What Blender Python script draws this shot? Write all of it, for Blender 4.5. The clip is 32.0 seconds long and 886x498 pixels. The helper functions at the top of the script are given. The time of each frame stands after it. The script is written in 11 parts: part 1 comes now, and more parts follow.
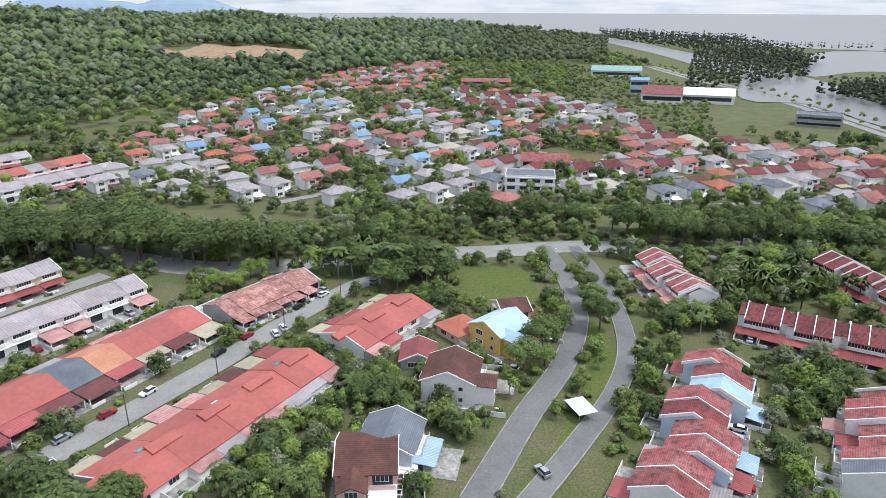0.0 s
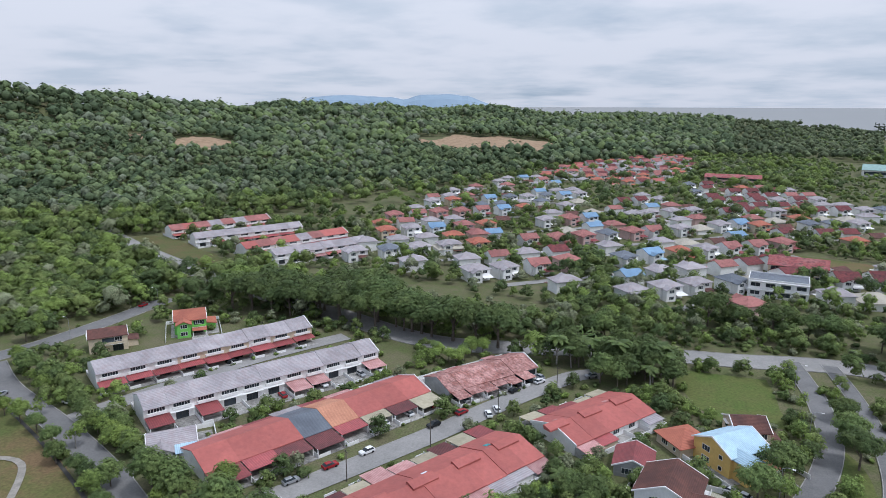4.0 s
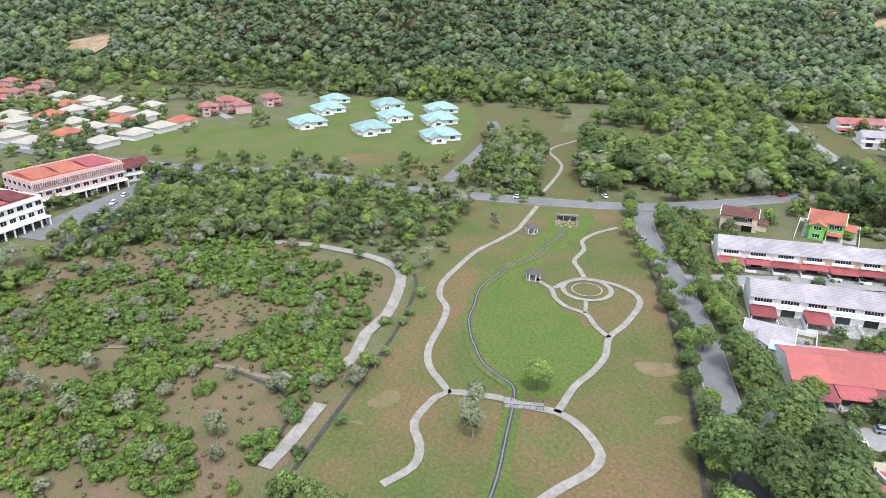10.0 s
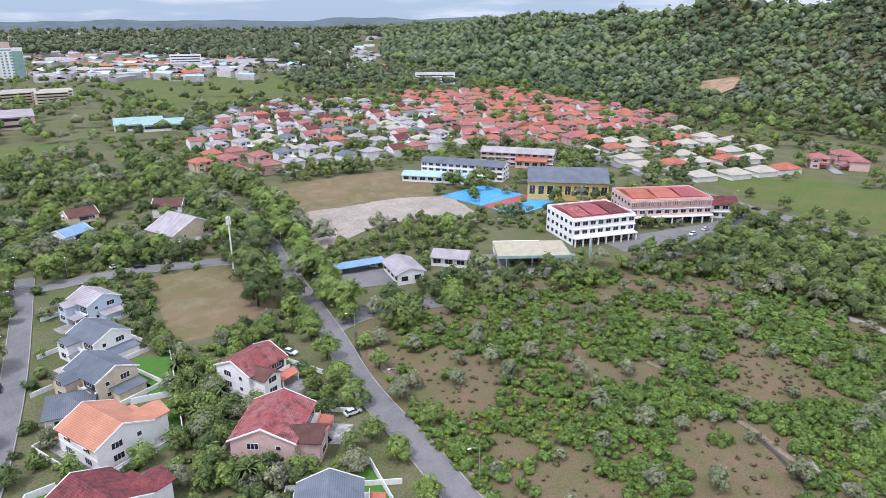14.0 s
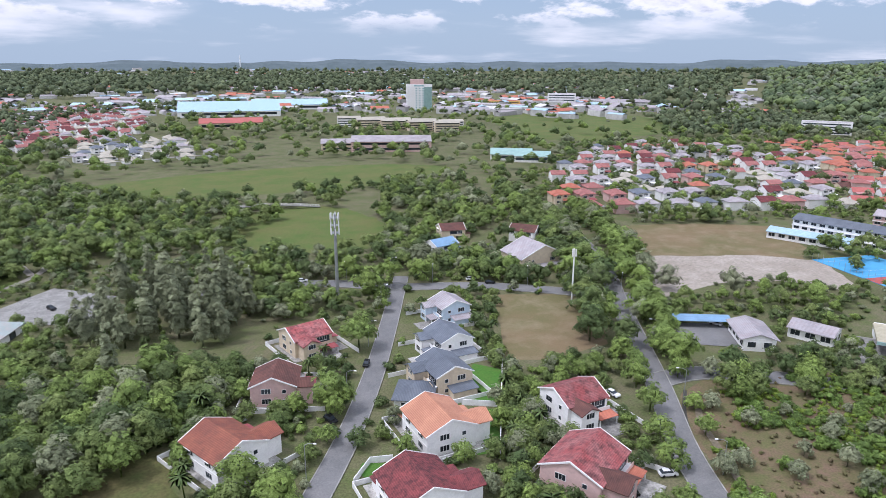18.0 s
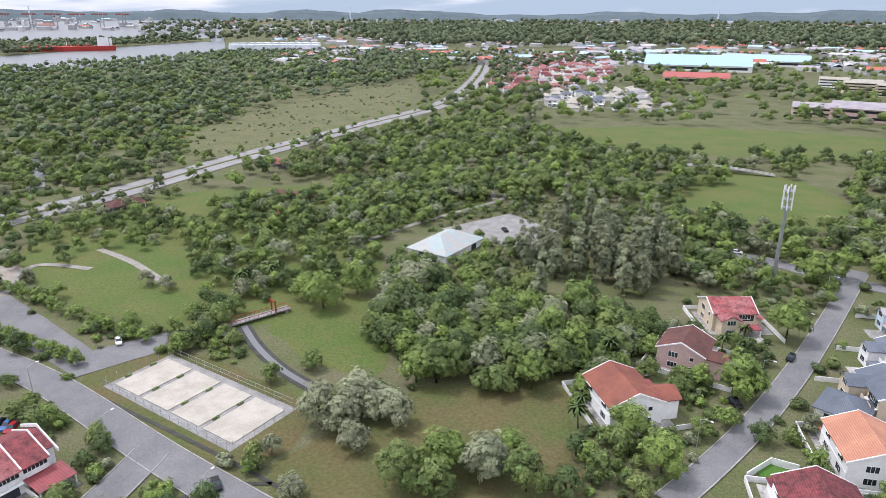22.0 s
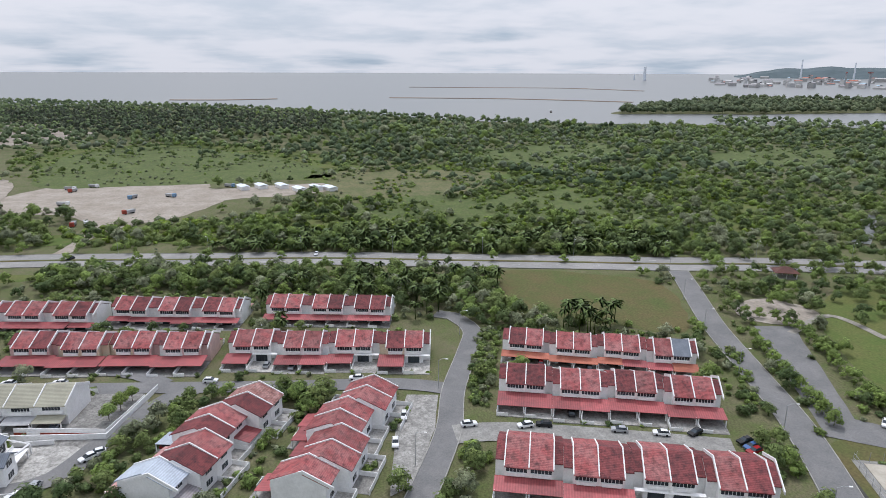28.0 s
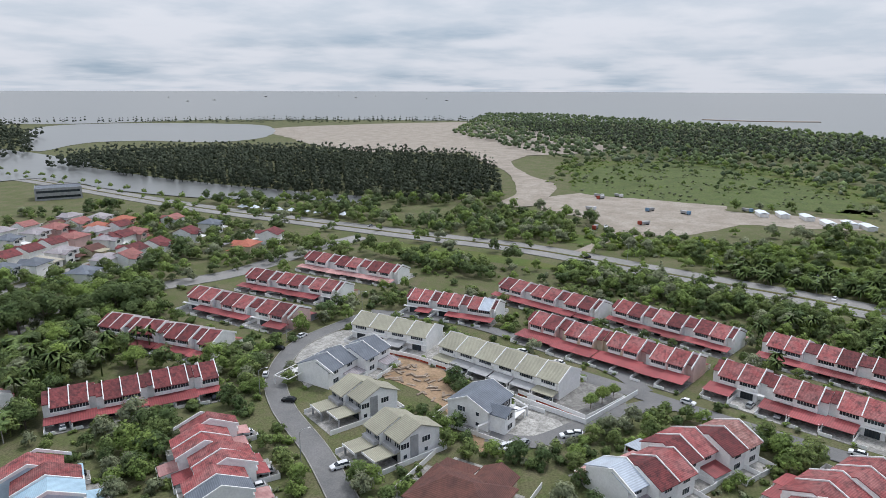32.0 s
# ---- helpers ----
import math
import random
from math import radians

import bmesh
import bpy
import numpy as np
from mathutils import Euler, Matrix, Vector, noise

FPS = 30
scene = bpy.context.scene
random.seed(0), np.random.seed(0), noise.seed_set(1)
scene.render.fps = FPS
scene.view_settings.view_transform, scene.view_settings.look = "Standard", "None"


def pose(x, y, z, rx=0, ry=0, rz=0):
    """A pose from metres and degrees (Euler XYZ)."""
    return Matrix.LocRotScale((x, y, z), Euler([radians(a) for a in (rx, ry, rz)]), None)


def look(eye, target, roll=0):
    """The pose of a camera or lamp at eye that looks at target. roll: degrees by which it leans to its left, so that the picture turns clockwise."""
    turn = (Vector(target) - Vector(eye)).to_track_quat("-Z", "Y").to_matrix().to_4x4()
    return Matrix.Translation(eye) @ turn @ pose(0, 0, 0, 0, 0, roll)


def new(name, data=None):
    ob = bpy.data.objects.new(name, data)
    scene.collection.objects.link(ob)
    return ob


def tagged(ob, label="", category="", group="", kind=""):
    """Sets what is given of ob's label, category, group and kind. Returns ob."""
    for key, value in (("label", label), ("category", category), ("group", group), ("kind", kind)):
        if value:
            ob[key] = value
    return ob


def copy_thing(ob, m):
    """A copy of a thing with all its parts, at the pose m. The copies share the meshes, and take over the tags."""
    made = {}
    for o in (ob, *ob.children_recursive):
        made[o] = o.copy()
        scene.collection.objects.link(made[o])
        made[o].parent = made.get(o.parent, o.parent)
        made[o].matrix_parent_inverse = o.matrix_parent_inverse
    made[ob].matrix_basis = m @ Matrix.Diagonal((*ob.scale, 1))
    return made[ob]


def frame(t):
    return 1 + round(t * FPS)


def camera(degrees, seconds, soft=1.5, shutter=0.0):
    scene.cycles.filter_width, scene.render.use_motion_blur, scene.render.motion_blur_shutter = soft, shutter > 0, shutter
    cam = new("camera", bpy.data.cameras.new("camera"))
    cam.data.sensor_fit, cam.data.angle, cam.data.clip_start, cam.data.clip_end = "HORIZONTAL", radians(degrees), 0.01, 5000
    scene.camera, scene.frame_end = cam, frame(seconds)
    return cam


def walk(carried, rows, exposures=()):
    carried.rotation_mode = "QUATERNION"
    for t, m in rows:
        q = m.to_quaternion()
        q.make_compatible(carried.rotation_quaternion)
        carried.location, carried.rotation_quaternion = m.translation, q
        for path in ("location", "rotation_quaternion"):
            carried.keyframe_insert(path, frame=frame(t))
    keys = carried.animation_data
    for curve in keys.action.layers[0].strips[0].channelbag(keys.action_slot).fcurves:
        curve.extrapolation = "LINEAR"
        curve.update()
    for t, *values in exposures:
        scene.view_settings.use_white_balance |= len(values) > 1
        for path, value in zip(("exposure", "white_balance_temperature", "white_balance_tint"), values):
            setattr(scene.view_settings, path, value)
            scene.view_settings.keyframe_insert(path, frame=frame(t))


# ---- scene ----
from mathutils.geometry import delaunay_2d_cdt

# ---- camera: a drone hovering 90 m up and turning round ----
EYE = 90.0
cam = camera(67.70, 32.0, soft=0.8)
ROWS = [
    (0.0, 0.00, -19.94, 0.17),
    (0.5, 7.42, -19.91, 0.16),
    (1.0, 9.99, -19.80, 0.23),
    (1.5, 11.12, -15.57, 0.16),
    (2.0, 12.36, -12.61, 0.16),
    (2.5, 13.01, -12.61, 0.12),
    (4.5, 23.30, -12.89, 0.24),
    (5.0, 26.43, -14.57, 0.28),
    (5.5, 29.60, -16.54, 0.29),
    (6.0, 32.85, -18.81, 0.32),
    (6.5, 36.43, -20.59, 0.36),
    (7.0, 40.82, -20.60, 0.33),
    (7.5, 45.70, -20.62, 0.32),
    (8.0, 50.40, -21.85, 0.39),
    (8.5, 55.15, -23.02, 0.37),
    (9.0, 59.87, -23.08, 0.39),
    (9.5, 65.64, -23.08, 0.35),
    (10.0, 73.69, -22.51, 0.17),
    (10.5, 82.37, -20.78, 0.38),
    (11.0, 90.91, -20.41, 0.27),
    (11.5, 99.61, -20.37, 0.27),
    (12.0, 108.03, -20.40, 0.26),
    (12.5, 118.48, -20.42, 0.24),
    (13.0, 122.88, -20.42, 0.25),
    (13.5, 122.84, -19.68, 0.20),
    (15.5, 127.08, -15.69, 0.24),
    (16.0, 132.50, -15.69, 0.24),
    (16.5, 137.84, -15.69, 0.21),
    (17.0, 143.23, -15.75, 0.30),
    (17.5, 148.56, -15.73, 0.22),
    (18.0, 153.50, -15.71, 0.13),
    (18.5, 157.89, -15.72, 0.02),
    (19.0, 163.23, -15.78, 0.06),
    (19.5, 168.91, -15.79, 0.09),
    (20.0, 173.99, -15.78, 0.12),
    (20.5, 178.52, -15.73, 0.09),
    (21.0, 182.96, -16.38, 0.03),
    (21.5, 187.07, -19.33, 0.13),
    (22.0, 191.42, -19.63, 0.15),
    (22.5, 196.78, -19.52, 0.21),
    (23.0, 202.18, -19.51, 0.24),
    (23.5, 207.81, -19.50, 0.33),
    (24.0, 213.30, -19.47, 0.33),
    (24.5, 218.66, -19.41, 0.30),
    (25.0, 223.91, -19.40, 0.37),
    (25.5, 229.61, -19.10, 1.08),
    (27.5, 251.43, -15.19, 0.29),
    (28.0, 257.00, -15.19, 0.20),
    (28.5, 262.87, -15.21, 0.22),
    (29.0, 268.78, -15.19, 0.12),
    (29.5, 274.87, -15.17, 0.09),
    (30.0, 280.97, -14.76, 0.09),
    (30.5, 286.97, -14.67, 0.05),
    (31.0, 292.54, -14.67, 0.12),
    (31.5, 297.28, -14.34, 0.15),
    (32.0, 300.13, -13.68, 0.18),
]
walk(cam, [(t, pose(0, 0, EYE) @ pose(0, 0, 0, 0, 0, yaw) @ pose(0, 0, 0, 90 + pitch) @ pose(0, 0, 0, 0, 0, roll)) for t, yaw, pitch, roll in ROWS],
     [(0.0, -0.31, 6000, 13), (1.0, -0.36, 5900, 13), (2.0, -0.78, 5800, 13), (5.0, -0.66, 5700, 15), (6.0, -0.48, 5800, 16), (7.0, 0.0, 5800, 17), (9.0, 0.07, 5900, 14), (13.0, -0.08, 5800, 19), (16.0, -0.36, 5700, 20), (19.0, -0.32, 5800, 20), (21.0, -0.27, 5900, 20), (23.0, -0.05, 6000, 19), (25.5, -0.31, 6000, 17), (28.0, -0.6, 6000, 15), (32.0, -0.66, 6000, 13)])

# ---- sky and sun ----
SUN_AZ, SUN_EL = 100.0, 62.0          # clockwise from +y, and height
world = bpy.data.worlds.new("sky")
scene.world = world
world.use_nodes = True
wn, wl = world.node_tree.nodes, world.node_tree.links
wn.clear()


def wnode(kind, **kw):
    n = wn.new(kind)
    for k, v in kw.items():
        n.inputs[k.replace("_", " ")].default_value = v
    return n


sky = wn.new("ShaderNodeTexSky")
sky.sky_type = "NISHITA"
sky.sun_disc = False
sky.sun_elevation, sky.sun_rotation = radians(SUN_EL), radians(SUN_AZ)
sky.air_density, sky.dust_density = 1.0, 0.2
wtc = wn.new("ShaderNodeTexCoord")
wsep = wn.new("ShaderNodeSeparateXYZ")
wl.new(wtc.outputs["Generated"], wsep.inputs[0])
wadd = wn.new("ShaderNodeMath")
wadd.operation = "ADD"
wadd.inputs[1].default_value = 0.12
wabs = wn.new("ShaderNodeMath")
wabs.operation = "ABSOLUTE"
wl.new(wsep.outputs[2], wabs.inputs[0])
wl.new(wabs.outputs[0], wadd.inputs[0])
wdiv = wn.new("ShaderNodeVectorMath")
wdiv.operation = "DIVIDE"
wcomb = wn.new("ShaderNodeCombineXYZ")
for i in range(3):
    wl.new(wadd.outputs[0], wcomb.inputs[i])
wl.new(wtc.outputs["Generated"], wdiv.inputs[0])
wl.new(wcomb.outputs[0], wdiv.inputs[1])
def wmath(op, a, b, c=None, clamp=False):
    n = wn.new("ShaderNodeMath")
    n.operation, n.use_clamp = op, clamp
    for i, v in enumerate((a, b, c)):
        if isinstance(v, (int, float)):
            n.inputs[i].default_value = v
        elif v is not None:
            wl.new(v, n.inputs[i])
    return n.outputs[0]


def wrange(src, a, b, lo=0.0, hi=1.0):
    n = wn.new("ShaderNodeMapRange")
    n.interpolation_type = "SMOOTHSTEP"
    wl.new(src, n.inputs[0])
    for i, v in enumerate((a, b, lo, hi)):
        n.inputs[i + 1].default_value = v
    return n.outputs[0]


def wmixed(f, a, b):
    n = wn.new("ShaderNodeMix")
    n.data_type = "RGBA"
    for s_, v in ((0, f), (6, a), (7, b)):
        if isinstance(v, tuple):
            n.inputs[s_].default_value = (*v, 1)
        else:
            wl.new(v, n.inputs[s_])
    return n.outputs[2]


wdot = wn.new("ShaderNodeVectorMath")             # the sky is more open over the inland side
wdot.operation = "DOT_PRODUCT"
wl.new(wtc.outputs["Generated"], wdot.inputs[0])
wdot.inputs[1].default_value = (-0.42, -0.90, 0.0)
wopen = wrange(wdot.outputs["Value"], 0.1, 0.85)
wnoise = wnode("ShaderNodeTexNoise", Scale=0.62, Detail=6.0, Roughness=0.5)
wl.new(wdiv.outputs[0], wnoise.inputs["Vector"])
wcover = wrange(wmath("MULTIPLY_ADD", wopen, -0.27, wnoise.outputs["Fac"]), 0.24, 0.46)
wnoise2 = wnode("ShaderNodeTexNoise", Scale=1.3, Detail=6.0, Roughness=0.52)
wl.new(wdiv.outputs[0], wnoise2.inputs["Vector"])
wstratus = wmixed(wrange(wnoise2.outputs["Fac"], 0.30, 0.62), (0.80, 0.87, 0.91), (1.04, 1.05, 1.05))
wsky = wn.new("ShaderNodeMix")
wsky.data_type = "RGBA"
wsky.blend_type = "MULTIPLY"
wsky.inputs[0].default_value = 1.0
wl.new(sky.outputs[0], wsky.inputs[6])
wsky.inputs[7].default_value = (0.074, 0.085, 0.099, 1)
whazy = wmixed(wrange(wabs.outputs[0], 0.0, 0.25, 0.95, 0.2), wsky.outputs[2], (0.52, 0.64, 0.73))
wbase = wmixed(wcover, whazy, wstratus)
# heaped clouds: white tops, grey undersides
wadd2 = wmath("ADD", wabs.outputs[0], 0.34)
wcomb2 = wn.new("ShaderNodeCombineXYZ")
for i in range(3):
    wl.new(wadd2, wcomb2.inputs[i])
wdiv2 = wn.new("ShaderNodeVectorMath")
wdiv2.operation = "DIVIDE"
wl.new(wtc.outputs["Generated"], wdiv2.inputs[0])
wl.new(wcomb2.outputs[0], wdiv2.inputs[1])
wheap = wnode("ShaderNodeTexNoise", Scale=3.1, Detail=9.0, Roughness=0.58)
wl.new(wdiv2.outputs[0], wheap.inputs["Vector"])
wheap_lit = wmixed(wrange(wheap.outputs["Fac"], 0.56, 0.70), (1.12, 1.11, 1.10), (0.50, 0.55, 0.66))
wheap_in = wmath("MULTIPLY", wrange(wheap.outputs["Fac"], 0.47, 0.56), wmath("MULTIPLY", wopen, wrange(wabs.outputs[0], 0.035, 0.075), clamp=True), clamp=True)
wfull = wmixed(wheap_in, wbase, wheap_lit)
wlift = wmath("MULTIPLY_ADD", wabs.outputs[0], 0.9, 1.0)      # a little brighter overhead
wscale = wn.new("ShaderNodeVectorMath")
wscale.operation = "SCALE"
wl.new(wfull, wscale.inputs[0])
wl.new(wlift, wscale.inputs["Scale"])
wbg = wnode("ShaderNodeBackground", Strength=1.05)
wl.new(wscale.outputs[0], wbg.inputs[0])
wout = wn.new("ShaderNodeOutputWorld")
wl.new(wbg.outputs[0], wout.inputs[0])

sun = new("sun", bpy.data.lights.new("sun", "SUN"))
sun.data.energy, sun.data.angle, sun.data.color = 2.8, radians(9), (1.0, 0.97, 0.92)
sun_way = Vector((math.sin(radians(SUN_AZ)) * math.cos(radians(SUN_EL)), math.cos(radians(SUN_AZ)) * math.cos(radians(SUN_EL)), math.sin(radians(SUN_EL))))
sun.matrix_world = look(sun_way * 300, (0, 0, 0))


# ---- materials ----
def mat(name, col, col2=None, size=6.0, rough=0.85, grain=0.25, fine=0.6, bump=0.3, metal=0.0, each=0.0, island=0.0, courses=0.0, stain=None, stain_amount=0.0, along="Y", leaf=0.0, holes=0.0):
    """A surface of two tones: broad patches of 'size' metres, grain of 'fine' metres, courses every so many metres, stains."""
    m = bpy.data.materials.new(name)
    m.use_nodes = True
    nt = m.node_tree
    nd, ln = nt.nodes, nt.links
    bsdf = nd["Principled BSDF"]
    bsdf.inputs["Roughness"].default_value = rough
    bsdf.inputs["Metallic"].default_value = metal
    bsdf.inputs["Specular IOR Level"].default_value = 0.25
    geo = nd.new("ShaderNodeNewGeometry")

    def noise_at(metres, detail=4.0, rough_=0.6):
        n = nd.new("ShaderNodeTexNoise")
        n.inputs["Scale"].default_value = 1.0 / metres
        n.inputs["Detail"].default_value = detail
        n.inputs["Roughness"].default_value = rough_
        ln.new(geo.outputs["Position"], n.inputs["Vector"])
        return n

    def mix(a, b, f, mode="MIX"):
        x = nd.new("ShaderNodeMix")
        x.data_type, x.blend_type = "RGBA", mode
        for sock, v in ((6, a), (7, b)):
            if isinstance(v, tuple):
                x.inputs[sock].default_value = (*v[:3], 1)
            else:
                ln.new(v, x.inputs[sock])
        if isinstance(f, float):
            x.inputs[0].default_value = f
        else:
            ln.new(f, x.inputs[0])
        return x.outputs[2]

    def ramp(src, a, b, lo=0.0, hi=1.0):
        r = nd.new("ShaderNodeMapRange")
        ln.new(src, r.inputs[0])
        for i, v in enumerate((a, b, lo, hi)):
            r.inputs[i + 1].default_value = v
        return r.outputs[0]

    big = noise_at(size)
    c = mix(col, col2 or tuple(v * 0.8 for v in col), ramp(big.outputs["Fac"], 0.38, 0.62))
    if stain:
        s = noise_at(size * 0.35, 6.0, 0.7)
        c = mix(c, stain, ramp(s.outputs["Fac"], 0.46, 0.7, 0.0, stain_amount))
    small = noise_at(fine, 5.0, 0.65)
    g = ramp(small.outputs["Fac"], 0.25, 0.75, 1 - grain, 1 + grain)
    val = g
    if island:
        r = ramp(geo.outputs["Random Per Island"], 0, 1, 1 - island, 1 + island)
        mm = nd.new("ShaderNodeMath")
        mm.operation = "MULTIPLY"
        ln.new(val, mm.inputs[0])
        ln.new(r, mm.inputs[1])
        val = mm.outputs[0]
    if each:
        oi = nd.new("ShaderNodeObjectInfo")
        r = ramp(oi.outputs["Random"], 0, 1, 1 - each, 1 + each)
        mm = nd.new("ShaderNodeMath")
        mm.operation = "MULTIPLY"
        ln.new(val, mm.inputs[0])
        ln.new(r, mm.inputs[1])
        val = mm.outputs[0]
    height = small.outputs["Fac"]
    if courses:
        tc = nd.new("ShaderNodeTexCoord")
        wv = nd.new("ShaderNodeTexWave")
        wv.bands_direction = along
        wv.inputs["Scale"].default_value = 0.314 / courses
        wv.inputs["Distortion"].default_value = 0.3
        ln.new(tc.outputs["Object"], wv.inputs["Vector"])
        r = ramp(wv.outputs["Fac"], 0, 1, 0.83, 1.07)
        mm = nd.new("ShaderNodeMath")
        mm.operation = "MULTIPLY"
        ln.new(val, mm.inputs[0])
        ln.new(r, mm.inputs[1])
        val = mm.outputs[0]
        height = wv.outputs["Fac"]
    comb = nd.new("ShaderNodeCombineColor")
    for i in range(3):
        ln.new(val, comb.inputs[i])
    c = mix(c, comb.outputs[0], 1.0, "MULTIPLY")
    ln.new(c, bsdf.inputs["Base Color"])
    if leaf:
        tl = nd.new("ShaderNodeBsdfTranslucent")
        ln.new(c, tl.inputs["Color"])
        ms = nd.new("ShaderNodeMixShader")
        ms.inputs[0].default_value = leaf
        ln.new(bsdf.outputs[0], ms.inputs[1])
        ln.new(tl.outputs[0], ms.inputs[2])
        surf = ms.outputs[0]
        if holes:
            gaps = noise_at(holes, 2.0, 0.5)
            tr = nd.new("ShaderNodeBsdfTransparent")
            mh = nd.new("ShaderNodeMixShader")
            ln.new(ramp(gaps.outputs["Fac"], 0.44, 0.47, 1.0, 0.0), mh.inputs[0])
            ln.new(surf, mh.inputs[1])
            ln.new(tr.outputs[0], mh.inputs[2])
            surf = mh.outputs[0]
        ln.new(surf, nd["Material Output"].inputs["Surface"])
    if bump:
        b = nd.new("ShaderNodeBump")
        b.inputs["Strength"].default_value = bump
        b.inputs["Distance"].default_value = 0.08
        ln.new(height, b.inputs["Height"])
        ln.new(b.outputs[0], bsdf.inputs["Normal"])
    return m


ROOF_RED = mat("roof_red_tile", (0.315, 0.078, 0.076), (0.335, 0.135, 0.128), 4.5, 0.7, 0.34, 0.45, 0.5, each=0.2, courses=0.42, stain=(0.050, 0.024, 0.026), stain_amount=0.9)
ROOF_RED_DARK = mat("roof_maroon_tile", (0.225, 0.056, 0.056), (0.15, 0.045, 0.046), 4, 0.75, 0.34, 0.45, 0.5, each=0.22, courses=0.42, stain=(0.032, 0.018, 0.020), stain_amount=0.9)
ROOF_SHEET = mat("roof_red_sheet", (0.420, 0.125, 0.105), (0.365, 0.108, 0.092), 9, 0.6, 0.14, 1.2, 0.15, each=0.08, stain=(0.30, 0.10, 0.09), stain_amount=0.5)
AWNING_RED = mat("awning_red_sheet", (0.345, 0.085, 0.086), (0.275, 0.070, 0.072), 6, 0.5, 0.18, 0.8, 0.2, each=0.28, courses=0.6, along="X", stain=(0.16, 0.06, 0.06), stain_amount=0.5)
AWNING_DARK = mat("awning_dark_maroon", (0.15, 0.050, 0.050), (0.11, 0.042, 0.042), 3, 0.6, 0.2, 0.7, 0.3, each=0.25, courses=0.5, along="X")
AWNING_PALE = mat("awning_faded_pink", (0.52, 0.30, 0.28), (0.40, 0.20, 0.19), 3, 0.6, 0.15, 0.7, 0.3, each=0.2, courses=0.5, along="X")
AWNING_BLUE = mat("awning_pale_blue", (0.42, 0.58, 0.68), (0.36, 0.5, 0.6), 3, 0.5, 0.1, 0.7, 0.2, each=0.15, courses=0.5, along="X")
AWNING_TAN = mat("awning_tan", (0.4, 0.36, 0.26), (0.33, 0.3, 0.21), 2.5, 0.7, 0.12, 0.7, 0.2, each=0.15)
ROOF_ORANGE = mat("roof_orange_tile", (0.52, 0.25, 0.155), (0.44, 0.20, 0.125), 5, 0.7, 0.12, 0.5, 0.4, each=0.08, courses=0.42)
ROOF_BROWN = mat("roof_brown_tile", (0.165, 0.072, 0.056), (0.11, 0.052, 0.044), 4, 0.75, 0.18, 0.5, 0.5, each=0.15, courses=0.42, stain=(0.05, 0.03, 0.025), stain_amount=0.5)
ROOF_SALMON = mat("roof_salmon_tile", (0.46, 0.16, 0.10), (0.36, 0.12, 0.08), 5, 0.7, 0.14, 0.5, 0.4, each=0.15, courses=0.42)
ROOF_GREY = mat("roof_weathered_grey", (0.40, 0.37, 0.38), (0.30, 0.28, 0.29), 6, 0.7, 0.15, 0.6, 0.3, each=0.1, courses=0.6, stain=(0.30, 0.2, 0.19), stain_amount=0.4)
ROOF_SLATE = mat("roof_slate_grey", (0.16, 0.18, 0.21), (0.12, 0.135, 0.16), 5, 0.55, 0.12, 0.5, 0.4, each=0.12, courses=0.42)
ROOF_OLIVE = mat("roof_olive_tile", (0.36, 0.345, 0.26), (0.31, 0.295, 0.225), 5, 0.65, 0.1, 0.5, 0.4, each=0.06, courses=0.42)
ROOF_TEAL = mat("roof_teal_sheet", (0.29, 0.43, 0.395), (0.235, 0.36, 0.335), 5, 0.5, 0.14, 0.6, 0.2, each=0.14, courses=0.6, stain=(0.20, 0.27, 0.25), stain_amount=0.5)
ROOF_BLUE = mat("roof_blue_sheet", (0.20, 0.33, 0.48), (0.17, 0.28, 0.41), 5, 0.5, 0.1, 0.6, 0.2, each=0.15, courses=0.6)
ROOF_PALE = mat("roof_pale_grey_sheet", (0.47, 0.52, 0.58), (0.40, 0.44, 0.50), 4, 0.5, 0.12, 0.6, 0.2, each=0.1, courses=0.5, stain=(0.30, 0.33, 0.36), stain_amount=0.4)
ROOF_CREAM = mat("roof_cream_tile", (0.46, 0.42, 0.34), (0.38, 0.35, 0.29), 5, 0.7, 0.1, 0.5, 0.2, each=0.1, courses=0.5)
ROOF_ROSE = mat("roof_faded_rose_tile", (0.40, 0.165, 0.145), (0.31, 0.125, 0.11), 5, 0.7, 0.2, 0.5, 0.4, each=0.15, courses=0.42, stain=(0.12, 0.07, 0.065), stain_amount=0.5)
ROOF_TERRA = mat("roof_terracotta_tile", (0.30, 0.105, 0.065), (0.23, 0.08, 0.055), 5, 0.7, 0.14, 0.5, 0.4, each=0.1, courses=0.42, stain=(0.1, 0.05, 0.04), stain_amount=0.5)
ROOF_PATCHED = mat("roof_patched_teal", (0.40, 0.47, 0.45), (0.48, 0.41, 0.37), 4, 0.7, 0.2, 0.6, 0.3, courses=0.6, stain=(0.24, 0.36, 0.36), stain_amount=0.7)
ROOF_RUST = mat("roof_rusted_pink", (0.50, 0.28, 0.25), (0.30, 0.13, 0.11), 2.2, 0.8, 0.3, 0.4, 0.4, courses=0.6, stain=(0.09, 0.06, 0.055), stain_amount=0.8, each=0.2)
WALL_WHITE = mat("wall_white_render", (0.86, 0.85, 0.83), (0.80, 0.79, 0.77), 3, 0.85, 0.08, 0.5, 0.1, each=0.07, stain=(0.36, 0.34, 0.31), stain_amount=0.12)
WALL_CREAM = mat("wall_cream_render", (0.68, 0.58, 0.42), (0.60, 0.50, 0.37), 3, 0.85, 0.08, 0.5, 0.1, each=0.1, stain=(0.36, 0.31, 0.25), stain_amount=0.3)
